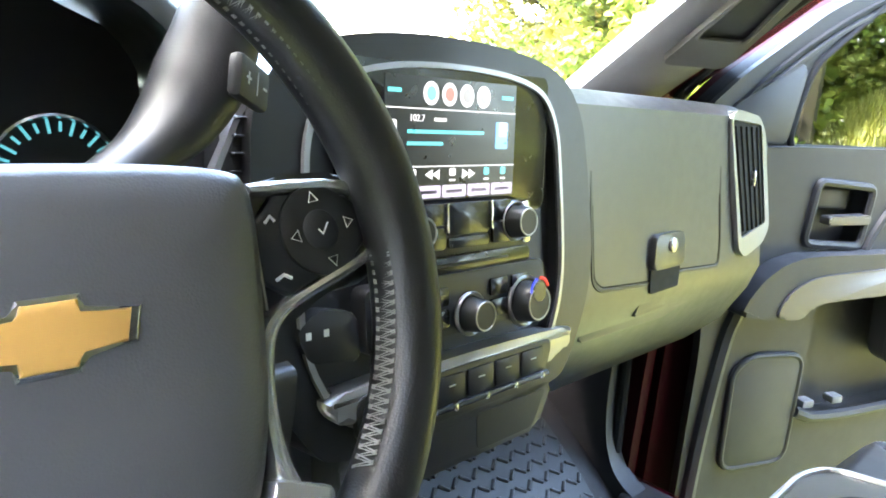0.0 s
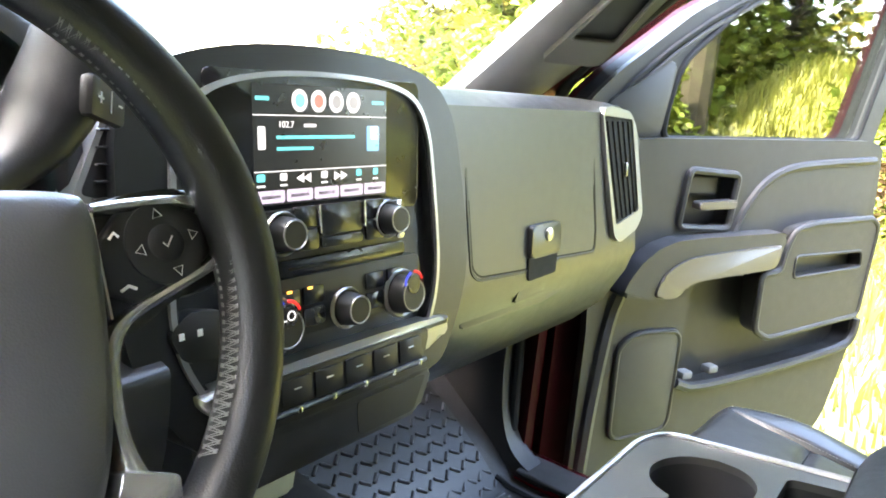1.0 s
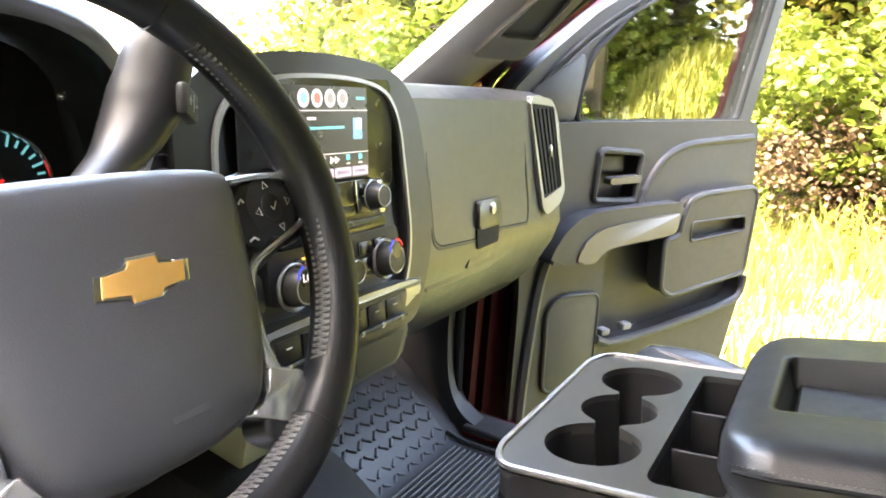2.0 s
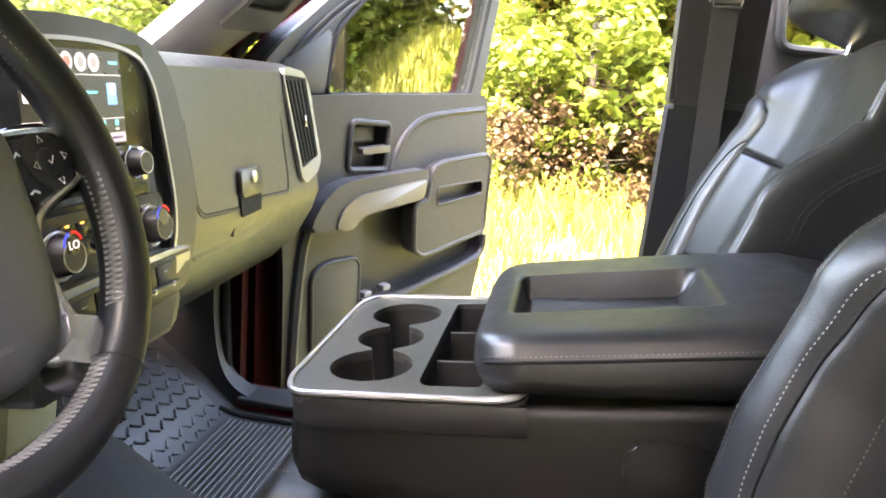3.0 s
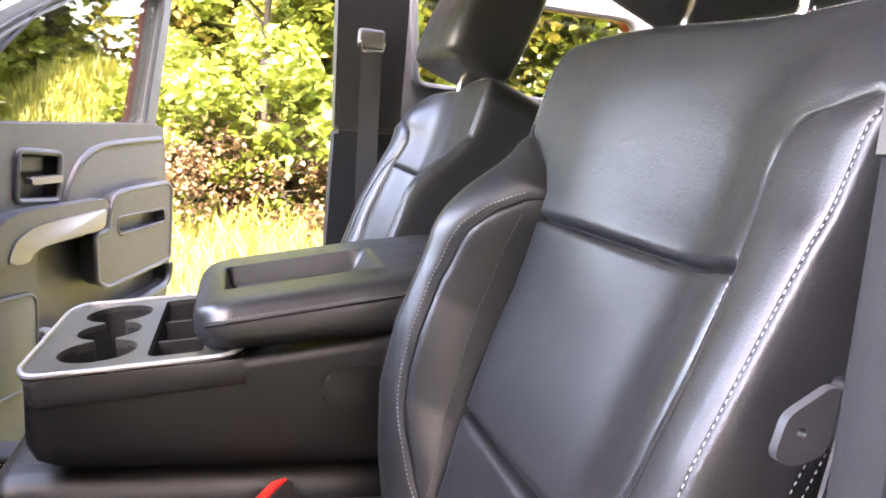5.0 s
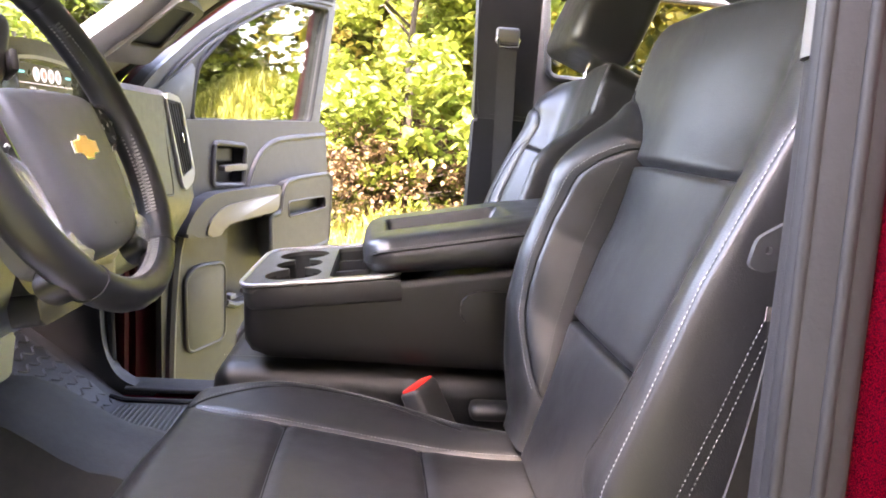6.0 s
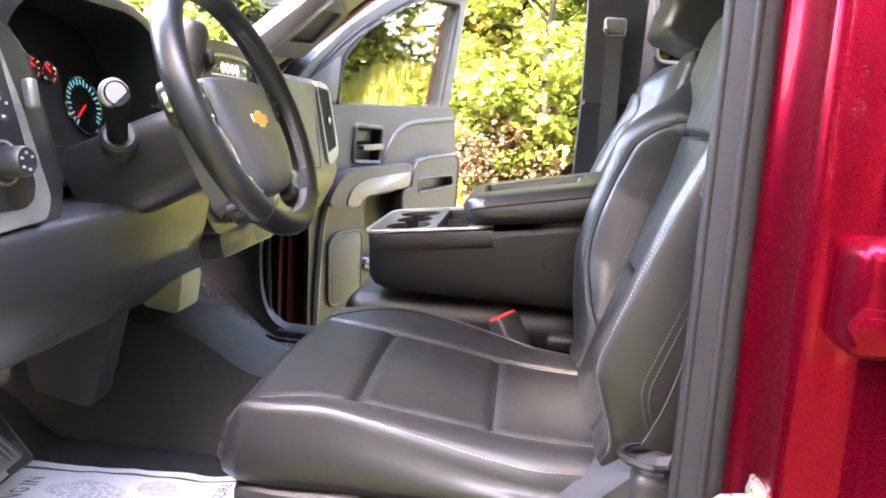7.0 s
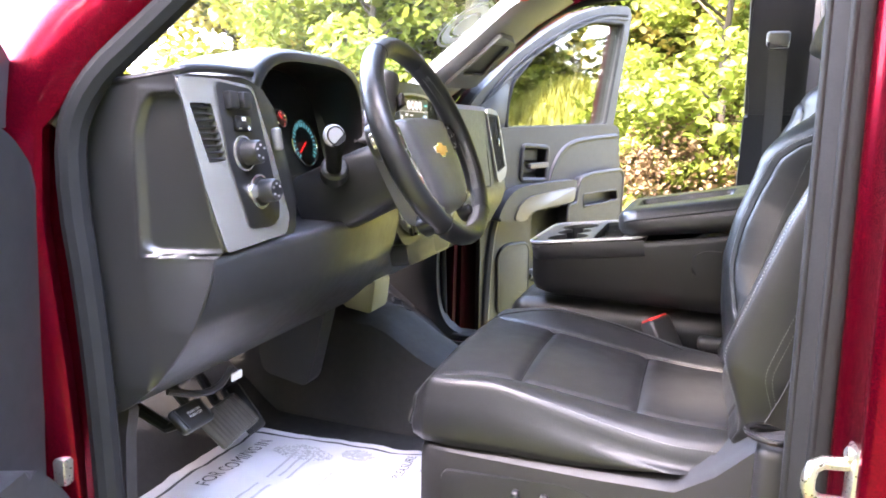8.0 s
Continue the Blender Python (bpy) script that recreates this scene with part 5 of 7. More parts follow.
def seat(cx, inboard, label, base_y=-0.512, base_z=1.349):
    """A bucket seat; inboard is the sign of x towards the cab's middle."""
    st = thing("front_seat", label, "seat", (cx, -0.2, 0.62), "front seats")
    O, F_, H_ = Vector((cx, base_y, base_z)), Vector((0, 0.933, 0.36)), Vector((0, -0.36, 0.933))

    def at(s, f, h):
        return O + Vector((s * inboard, 0, 0)) + F_ * f + H_ * h
    names = ["side"] * 5 + ["outer_bolster_1"] * 9 + ["inner_bolster_1"] * 10 + ["panel"] * 36 + ["inner_bolster_2"] * 10 + ["outer_bolster_2"] * 9 + ["side"] * 5
    grid = []
    hs = sorted([-0.38 + 0.005 * k for k in range(117)] + [-0.0025, 0.0025, -0.2075, -0.2025])
    for h in hs:
        e, a, r, w = cols_back(h, 1)
        eo, ao = cols_back(h, -1)[:2]
        ss = []
        for lo, hi, n in ((-w, -r, 5), (-r, -ao, 9), (-ao, -eo, 10), (-eo, e, 36), (e, a, 10), (a, r, 9), (r, w, 5)):
            ss += [lo + (hi - lo) * (0.35 * k / n + 0.65 * (3 - 2 * k / n) * (k / n) ** 2) for k in range(n)]
        ss.append(w)
        row = [at(s_, front_back(s_, h), h) for s_ in ss]
        for sg in (1, -1):
            f0 = front_back(sg * w, h)
            back = [at(sg * w * (1.0 + 0.012 * math.sin(k / 5 * math.pi)), f0 + (-0.115 - f0) * k / 5, h) for k in range(1, 6)] + [at(sg * w * 0.95, -0.128, h), at(sg * w * 0.8, -0.132, h)]
            row += back if sg > 0 else back[::-1]
        grid.append(row)

    def lab(i, j):
        r_ = names[i] if i < len(names) else "side"
        if r_ == "panel":
            return "upper_panel" if hs[j] > -0.001 else "back_insert" if hs[j] > -0.206 else "lower_insert"
        if "inner" in r_ and (hs[j] > 0.019 or hs[j] < -0.315):
            return r_.replace("inner", "outer")
        return r_
    mats = {"side": LEATHER, "upper_panel": LEATHER, "back_insert": LEATHER_SOFT, "lower_insert": LEATHER_SOFT, "outer_bolster_1": LEATHER, "outer_bolster_2": LEATHER, "inner_bolster_1": LEATHER_SOFT, "inner_bolster_2": LEATHER_SOFT}
    split_parts(grid, True, lab, mats, st)
    own = bmesh.new()
    own.faces.new([own.verts.new(p) for p in grid[-1]])
    part("back_top", own, LEATHER, st)
    # sunk welts along the seams
    for sg in (1, -1):
        for c, h0, h1 in ((0, 0.09, -0.36), (1, 0.019, -0.312)):
            pts = [at(sg * cols_back(h, sg)[c], front_back(sg * cols_back(h, sg)[c], h) + 0.0004, h) for h in [h0 + (h1 - h0) * k / 70 for k in range(71)]]
            part("welt", tube(pts, 0.0013, 6), WELT, st)
    for h in (0.0, -0.205):
        e, eo = cols_back(h, 1)[0], cols_back(h, -1)[0]
        part("welt", tube([at(e - (e + eo) * k / 30, front_back(e - (e + eo) * k / 30, h) + 0.0006, h) for k in range(31)], 0.0015, 6), WELT, st)
    # stitched seams
    for sg in (1, -1):
        seam = lambda h, c, d: at(sg * (cols_back(h, sg)[c] + d), front_back(sg * (cols_back(h, sg)[c] + d), h) + 0.0006, h)
        if sg > 0:
            stitching([seam(h, 1, 0.004) for h in [0.016 - 0.325 * k / 70 for k in range(71)]], st)
        stitching([seam(h, 0, 0.005) for h in [-0.005 - 0.3 * k / 60 for k in range(61)]], st, THREAD_DARK if sg > 0 else THREAD)
        stitching([seam(h, 2, 0.003) for h in [0.09 - 0.45 * k / 80 for k in range(81)]], st, THREAD if sg < 0 else THREAD_DARK)
        stitching([seam(h, 2, 0.003) for h in [0.185 - 0.095 * k / 20 for k in range(21)]], st)
        for off in (0.028, 0.036):
            stitching([at(sg * w_back(h) * 1.013, front_back(sg * w_back(h), h) - off - 0.03 * ramp(h, 0.0, 0.15), h) for h in [0.12 - 0.46 * k / 60 for k in range(61)]], st, THREAD_DARK, name="side_stitching", label="")
    stitching([at(0.17 - 0.34 * k / 40, front_back(0.17 - 0.34 * k / 40, 0.188) + 0.001, 0.188) for k in range(41)], st)

    # cushion
    nv = 90
    grid = []
    wide = {1: 1.0, -1: 0.765}

    def w_cush(y, sg):
        narrow = table(y, [(-0.42, 0.74), (-0.30, 0.80), (-0.25, 0.89), (-0.20, 0.955), (-0.12, 1.0)]) if sg > 0 else 1.0
        return narrow * wide[sg] * table(y, [(-0.42, 0.235), (-0.30, 0.258), (-0.1, 0.264), (0.0, 0.262), (0.045, 0.252), (0.068, 0.23), (0.08, 0.195)])

    def ai(y):
        return table(y, [(-0.42, 0.122), (-0.1, 0.138), (-0.02, 0.148), (0.03, 0.165), (0.06, 0.19)])

    def top_z(s, y):
        a, w = abs(s), w_cush(y, 1 if s > 0 else -1)
        e = min(ai(y), 0.955 * w - 0.003)
        z = 0.984 + 0.035 * ramp(y, -0.35, 0.0) - 0.050 * ramp(y, 0.03, 0.084) ** 1.5
        t = max(0, (a - e) / max(0.02, w - e))
        z += 0.013 * math.sin(min(1, t * 1.3) * math.pi / 2) * ramp(y, 0.05, -0.08)
        if s < 0:
            z -= 0.028 * min(1.0, t) ** 2 * ramp(y, 0.02, -0.32)
        z -= (0.028 if s > 0 else 0.020) * min(1, a / w) ** 48
        z -= 0.006 * gauss(a - e, 0.0045) * ramp(y, 0.06, 0.0)
        if a < e:
            z -= 0.008 * gauss(y + 0.079, 0.006) + 0.008 * gauss(y + 0.246, 0.006)
            z += 0.008 * math.cos(a / e * math.pi / 2)
        return z
    cnames = ["side"] * 4 + ["bolster_1"] * 14 + ["mid"] * 40 + ["bolster_2"] * 14 + ["side"] * 4
    ys_all = []
    for j in range(nv + 1):
        y = -0.44 + 0.524 * (1 - (1 - j / nv) ** 1.5)
        ys_all.append(y)
        ss = []
        wo, wi = w_cush(y, -1), w_cush(y, 1)
        eo, ei = min(ai(y), 0.955 * wo - 0.003), min(ai(y), 0.955 * wi - 0.003)
        for lo, hi, n in ((-wo, -0.955 * wo, 4), (-0.955 * wo, -eo, 14), (-eo, ei, 40), (ei, 0.955 * wi, 14), (0.955 * wi, wi, 4)):
            ss += [lo + (hi - lo) * k / n for k in range(n)]
        ss.append(wi)
        row = [Vector((cx + s_ * inboard, y, top_z(s_, y))) for s_ in ss]
        zb = 0.932 - 0.006 * ramp(y, -0.1, 0.05) + 0.02 * ramp(y, -0.15, -0.4)
        for sg2, ks in ((1, range(1, 6)), (-1, range(5, 0, -1))):
            w, zt = w_cush(y, sg2), top_z(sg2 * w_cush(y, sg2), y)
            for k in ks:
                row.append(Vector((cx + sg2 * inboard * (w + 0.012 * math.sin(k / 6 * math.pi)), y, zt + (zb - zt) * k / 5)))
        grid.append(row)

    def lab2(i, j):
        r_ = cnames[i] if i < len(cnames) else "side"
        if r_ == "mid":
            y = ys_all[j]
            return "cushion_front" if y > -0.079 else "cushion_insert" if y > -0.246 else "cushion_rear"
        return "cushion_" + r_
    mats = {"cushion_side": LEATHER, "cushion_front": LEATHER_SOFT, "cushion_insert": LEATHER_SOFT, "cushion_rear": LEATHER_SOFT, "cushion_bolster_1": LEATHER, "cushion_bolster_2": LEATHER}
    split_parts(grid, True, lab2, mats, st)
    own = bmesh.new()
    own.faces.new([own.verts.new(p) for p in grid[-1]])
    part("cushion_nose", own, LEATHER, st)
    for y in (-0.079, -0.246):
        part("welt", tube([Vector((cx + ai(y) * (k / 15 - 1), y, top_z(inboard * ai(y) * (k / 15 - 1), y) + 0.0006)) for k in range(31)], 0.0014, 6), WELT, st)
    for sg in (1, -1):
        line_e = lambda y, d: (min(ai(y), 0.955 * w_cush(y, sg) - 0.003) + d) * sg
        part("welt", tube([Vector((cx + inboard * line_e(y, 0), y, top_z(line_e(y, 0), y) + 0.0004)) for y in [-0.42 + 0.45 * k / 60 for k in range(61)]], 0.0013, 6), WELT, st)
        stitching([Vector((cx + inboard * line_e(y, 0.005), y, top_z(line_e(y, 0.005), y) + 0.0008)) for y in [-0.40 + 0.43 * k / 60 for k in range(61)]], st)
        stitching([Vector((cx + inboard * sg * w_cush(y, sg) * 0.955, y, top_z(sg * w_cush(y, sg) * 0.955, y) + 0.0008)) for y in [-0.40 + 0.475 * k / 60 for k in range(61)]], st)
    # arched seam over the inboard bolster
    arch = smooth_loop([(0.175, 0.045), (0.212, 0.015), (0.232, -0.05), (0.238, -0.13), (0.232, -0.18), (0.212, -0.235), (0.192, -0.272), (0.178, -0.30)], 2, False)
    stitching([Vector((cx + inboard * p.x, p.y, top_z(p.x, p.y) + 0.0022)) for p in arch], st)
    part("welt", tube([Vector((cx + inboard * (p.x - 0.006), p.y, top_z(p.x - 0.006, p.y) + 0.0004)) for p in arch], 0.0013, 6), WELT, st)
    # base with its side shield, which sweeps up behind to the belt anchor
    rings = []
    for y, z0, z1, w in ((-0.46, 0.70, 1.045, 0.262), (-0.43, 0.68, 1.045, 0.262), (-0.395, 0.675, 1.03, 0.252), (-0.35, 0.67, 0.975, 0.235), (-0.305, 0.67, 0.936, 0.217), (-0.2, 0.67, 0.929, 0.210), (-0.1, 0.67, 0.928, 0.208), (0.0, 0.68, 0.926, 0.204), (0.035, 0.69, 0.924, 0.198), (0.05, 0.71, 0.916, 0.188)):
        rings.append([(cx + inboard * x, y, z) for x, z in ((-w * 0.97, z0), (-w, z0 + 0.02), (-w * 1.02, z1 - 0.03), (-w * 1.015, z1 - 0.008), (-w * 0.97, z1), (0.24, min(z1, 0.93)), (0.25, min(z1, 0.93) - 0.02), (0.25, z0 + 0.02), (0.24, z0))])
    bs = part("seat_base", loft(rings), SEAT_BASE, st, "dark grey plastic seat base", 40)
    xo = cx - inboard * 0.2125
    m = frame_of((xo, 0, 0), (0, 1, 0), (0, 0, 1)) if inboard < 0 else frame_of((xo, 0, 0), (0, -1, 0), (0, 0, 1))
    sg = 1 if inboard < 0 else -1
    part("switch_plate", prism(round_poly([(sg * 0.012, 0.893), (sg * -0.16, 0.905), (sg * -0.215, 0.895), (sg * -0.19, 0.83), (sg * 0.01, 0.82)], 0.015), -0.006, 0.003, m, 0.002), BLACK, bs)
    for y, h in ((-0.10, 0.03), (-0.14, 0.022)):
        part("seat_switch", rbox((sg * y, 0.872 if h > 0.025 else 0.878, 0.008), (0.011, h, 0.014), 0.004, 3, m), KNOB, bs, "black seat switch with a worn bright edge")
    part("seat_rail", rbox((cx, -0.2, 0.648), (0.36, 0.44, 0.05), 0.01, 2), BLACK, st)
    # headrest
    for sg2 in (-1, 1):
        part("headrest_post", tube([at(sg2 * 0.07, 0.01, 0.16), at(sg2 * 0.07, 0.03, 0.25)], 0.006, 10), CHROME, st, "chrome headrest post")
    rings = []
    for h, w, d0, d1 in ((0.202, 0.108, 0.012, 0.098), (0.205, 0.122, 0.0, 0.111), (0.212, 0.130, -0.007, 0.118), (0.224, 0.134, -0.010, 0.122), (0.27, 0.137, -0.012, 0.127), (0.33, 0.137, -0.012, 0.125), (0.38, 0.135, -0.010, 0.116), (0.405, 0.131, -0.006, 0.107), (0.420, 0.122, 0.002, 0.098), (0.428, 0.108, 0.012, 0.088)):
        rings.append([at(p.x, p.y, h) for p in round_poly([(-w, d0), (w, d0), (w, d1), (0.5 * w, d1 + 0.004), (-0.5 * w, d1 + 0.004), (-w, d1)], 0.026, 5)])
    hr = part("headrest", loft(rings), LEATHER, st, "black leather headrest", 70)
    for sg2 in (-1, 1):
        stitching([at(sg2 * 0.08, table(h, [(0.209, 0.119), (0.224, 0.126), (0.27, 0.131), (0.33, 0.129), (0.38, 0.120), (0.42, 0.102)]) - 0.0005, h) for h in [0.215 + 0.165 * k / 20 for k in range(21)]], hr, THREAD_DARK)
    return st


seat(-0.445, 1, "black leather driver's bucket seat with pale stitching, sun-dappled")
seat(0.405, -1, "black leather passenger's bucket seat with pale stitching", -0.575, 1.347)

# ---- centre seat folded down as a console ----
console = thing("center_console", "black fold-down centre console with cup holders and padded armrest", "console", (0, -0.25, 0.62))
# cushion in the darker console vinyl, which stands in for shade under the console
base = part("center_cushion", rbox((0.0, -0.20, 0.978), (0.30, 0.50, 0.10), 0.035, 5), VINYL, console, "black leather centre seat cushion", 60)
part("center_base", rbox((0.0, -0.22, 0.78), (0.26, 0.42, 0.30), 0.02, 2), GREY_DARK, console)
stitching([(-0.10, 0.04 - 0.42 * k / 30, 1.0295) for k in range(31)], base)


def con_top(y):
    return 1.1445 - 0.127 * y


rings = []
for y, w, zb in ((0.008, 0.128, 1.090), (0.004, 0.140, 1.065), (-0.008, 0.148, 1.052), (-0.03, 0.152, 1.046), (-0.1, 0.153, 1.044), (-0.2, 0.153, 1.042), (-0.4, 0.153, 1.038), (-0.52, 0.150, 1.04)):
    zt = con_top(y) - 0.006 if y > -0.215 else table(y, [(-0.4, 1.197), (-0.2, 1.172)])
    dip = 0.085 if 0.0 > y > -0.215 else 0.0005
    rings.append([(x * w, y, z) for x, z in ((-0.95, zb), (-0.99, zb + 0.012), (-1.0, zb + 0.03), (-1.0, zt - 0.012), (-0.985, zt - 0.003), (-0.96, zt), (-0.93, zt), (-0.92, zt - dip), (0.92, zt - dip), (0.93, zt), (0.96, zt), (0.985, zt - 0.003), (1.0, zt - 0.012), (1.0, zb + 0.03), (0.99, zb + 0.012), (0.95, zb))])
part("console_body", loft(rings), VINYL, console, "padded black vinyl body", 60)
# cup holder plate with true wells
PL = frame_of((0, 0, 1.1445), (1, 0, 0), (0, 1, -0.127))
plate = round_poly([(-0.155, -0.215), (0.155, -0.215), (0.155, 0.0), (0.125, 0.014), (-0.125, 0.014), (-0.155, 0.0)], 0.035, 6)


def cup_outline():
    """Three round wells in a row joined through their sides."""
    up, low, n = [], [], 60
    for k in range(n + 1):
        x = -0.124 + 0.251 * k / n
        d = 0.012 if -0.09 < x < 0.093 else 0.0
        for c, rad in ((-0.082, 0.042), (0.001, 0.037), (0.085, 0.042)):
            q = rad * rad - (x - c) ** 2
            if q > 0:
                d = max(d, math.sqrt(q))
        up.append((x, -0.056 + d)), low.append((x, -0.056 - d))
    return [Vector(p) for p in up] + [Vector(p) for p in reversed(low[1:-1])]


cups = cup_outline()
bin_ = round_poly([(-0.128, -0.118), (-0.118, -0.112), (0.13, -0.112), (0.135, -0.172), (-0.128, -0.172)], 0.008)
top = part("cup_plate", prism(plate, -0.008, 0.003, PL, holes=[cups, bin_]), CUP_GLOSS, console, "dark grey cup holder plate", 30)
part("plate_lip", tube([(p[0], p[1], 0.0035) for p in plate], 0.0032, 8, True, None, 1.0, PL), SATIN, top)


def well(outline, depth, parent, name):
    own = bmesh.new()
    hi = [own.verts.new((p[0], p[1], -0.004)) for p in outline]
    lo = [own.verts.new((p[0] * 0.97 , -0.056 + (p[1] + 0.056) * 0.94 if name == "cup_well" else p[1], -depth)) for p in outline]
    for i in range(len(hi)):
        j = (i + 1) % len(hi)
        own.faces.new((hi[i], lo[i], lo[j], hi[j]))
    own.faces.new(lo)
    own.transform(PL)
    return part(name, own, BLACK, parent, "", 40)


well(cups, 0.075, top, "cup_well"), well(bin_, 0.06, top, "bin_well")
for x in (-0.045, 0.045):
    part("bin_divider", rbox((x, -0.145, -0.03), (0.003, 0.058, 0.05), 0.001, 1, PL), BLACK, top)
part("plate_trim", tube([PL @ Vector((p.x, p.y, 0.001)) for p in plate], 0.0026, 8, True), GLOSS, top, "gloss edge strip")
pts = [Vector((-0.157, -0.215)), Vector((-0.157, -0.02)), Vector((-0.15, 0.0)), Vector((-0.125, 0.014)), Vector((-0.06, 0.017)), Vector((0.06, 0.017)), Vector((0.125, 0.014)), Vector((0.15, 0.0)), Vector((0.157, -0.02)), Vector((0.157, -0.215))]
pts = smooth_loop(pts, 2, False)
rings = [[PL @ Vector((p.x * k, p.y, z)) for p in pts] for z, k in ((-0.004, 0.97), (-0.002, 1.0), (-0.006, 1.008), (-0.028, 1.008), (-0.032, 0.985))]
part("front_band", loft(rings, closed=False), BLACK, console, "satin black front band", 50)

# padded armrest lid with a tray
LID = frame_of((0, -0.160, 1.173), (1, 0, 0), (0, -1, 0.125))
LID_ROWS = [(0.0, 0.098, 0.018, 0.028), (0.002, 0.115, 0.011, 0.035), (0.006, 0.129, 0.005, 0.041), (0.013, 0.140, 0.001, 0.0455), (0.024, 0.149, -0.001, 0.049), (0.04, 0.154, -0.002, 0.051), (0.12, 0.156, -0.002, 0.056), (0.25, 0.156, -0.002, 0.064), (0.33, 0.152, 0.0, 0.066), (0.37, 0.140, 0.004, 0.06), (0.385, 0.12, 0.012, 0.046)]


def lid_at(v_):
    return [table(v_, [(row[0], row[k]) for row in LID_ROWS]) for k in (1, 2, 3)]


def lid_top(x, v_):
    w, z0, z1 = lid_at(v_)
    z = z1 - 0.02 * (abs(x) / w) ** 18
    inside = ramp(x, -0.075, -0.067) * ramp(x, 0.062, 0.054) * ramp(v_, 0.036, 0.044) * ramp(v_, 0.232, 0.205)
    return z - 0.03 * inside - 0.003 * gauss(abs(x) - w * 0.972, 0.003)


rings = []
vs = [0.0, 0.002, 0.004, 0.008, 0.014, 0.02, 0.026] + [0.03 + 0.004 * k for k in range(86)] + [0.38, 0.385]
for v_ in vs:
    w, z0, z1 = lid_at(v_)
    ring = [LID @ Vector((-w * 0.94, v_, -z0)), LID @ Vector((-w, v_, -(z0 + 0.014))), LID @ Vector((-w * 1.004, v_, -(z0 + z1 - 0.02) / 2))]
    ring += [LID @ Vector((w * (k / 40 - 1), v_, -lid_top(w * (k / 40 - 1), v_))) for k in range(81)]
    ring += [LID @ Vector((w * 1.004, v_, -(z0 + z1 - 0.02) / 2)), LID @ Vector((w, v_, -(z0 + 0.014))), LID @ Vector((w * 0.94, v_, -z0))]
    rings.append(ring)
lid = part("armrest_lid", loft(rings), LEATHER_SOFT, console, "padded leather armrest lid with a sunken tray", 60)
for sg in (-1, 1):
    stitching([LID @ Vector((sg * lid_at(v_)[0] * 0.985, v_, -lid_top(lid_at(v_)[0] * 0.985, v_) - 0.0006)) for v_ in [0.012 + 0.006 * k for k in range(60)]], lid, THREAD_DARK)
for sg in (-1, 1):
    part("piping", tube([LID @ Vector((sg * (lid_at(v_)[0] * 1.0 + 0.0004), v_, -lid_at(v_)[2] + 0.0205)) for v_ in [0.016 + 0.012 * k for k in range(30)]], 0.0017, 6), WELT, lid)
part("tray_mat", rbox((-0.007, 0.123, -0.029), (0.105, 0.15, 0.004), 0.002, 1, LID), BLACK, lid)
cover = part("pivot_cover", prism(round_poly([(-0.41, 1.158), (-0.325, 1.160), (-0.301, 1.146), (-0.303, 1.115), (-0.325, 1.105), (-0.41, 1.10)], 0.012), -0.01, 0.005, frame_of((-0.152, 0, 0), (0, 1, 0), (0, 0, 1)) @ Matrix.Diagonal((1, 1, -1, 1)), 0.003, 3), VINYL, console, "round-ended pivot cover")

# ---- passenger's door, standing open ----
DH, DD, DN = Vector((0.9, 0.42, 0)), Vector((0.914, -0.407, 0)), Vector((-0.407, -0.914, 0))
DOOR = Matrix(((DD.x, 0, DN.x, DH.x), (DD.y, 0, DN.y, DH.y), (0, 1, 0, 0), (0, 0, 0, 1)))  # local: along the door, up, into the cab
door = thing("truck_door", "open grey passenger's door with silver armrest trim and red outer skin", "door", (1.3, 0.25, 0.5))


def proud(pts, w):
    """An outline on the door set for a piece that stands w into the cab."""
    return [Vector((p[0] - 1.32 * w, p[1] + 0.2 * w)) for p in pts]


outline = round_poly([(0.0, 0.52), (-0.012, 0.95), (-0.045, 1.18), (-0.05, 1.30), (0.02, 1.365), (0.12, 1.372), (0.86, 1.398), (0.915, 1.385), (0.945, 1.20), (0.985, 1.0), (0.985, 0.84), (0.93, 0.60), (0.86, 0.52)], 0.04, 5)
pocket = round_poly([(0.292, 1.035), (0.315, 1.05), (0.53, 1.055), (0.545, 0.92), (0.575, 0.89), (0.955, 0.915), (0.965, 0.84), (0.93, 0.815), (0.36, 0.765), (0.31, 0.775), (0.29, 0.80)], 0.02)
hbox = round_poly([(0.205, 1.178), (0.368, 1.171), (0.375, 1.300), (0.213, 1.308)], 0.018)
hook = round_poly([(0.645, 1.098), (0.915, 1.105), (0.925, 1.058), (0.65, 1.042)], 0.015)
grille = round_poly([(0.085, 0.90), (0.10, 0.665), (0.285, 0.67), (0.275, 0.925), (0.20, 0.93), (0.13, 0.93)], 0.04, 6)
part("inner_panel", prism(outline, -0.02, 0.0, DOOR, holes=[pocket, hbox]), GREY, door, "grey moulded plastic inner panel", 30)
shell = round_poly([(-0.05, 0.50), (-0.06, 1.31), (0.02, 1.36), (0.88, 1.38), (0.94, 1.20), (0.98, 1.0), (0.98, 0.84), (0.92, 0.60), (0.86, 0.50)], 0.04, 5)
part("door_core", prism([(p.x, p.y) for p in shell if p.x > 0.3] + [(0.04, 1.36), (0.04, 0.50)], -0.0745, -0.052, DOOR), GREY_DARK, door)
part("shell_edge", prism([(-0.05, 0.50), (-0.06, 1.31), (-0.03, 1.345), (0.02, 1.36), (0.036, 1.36), (0.036, 0.50)], -0.0745, -0.05, DOOR), SHADED_RED, door, "red painted inner shell edge")
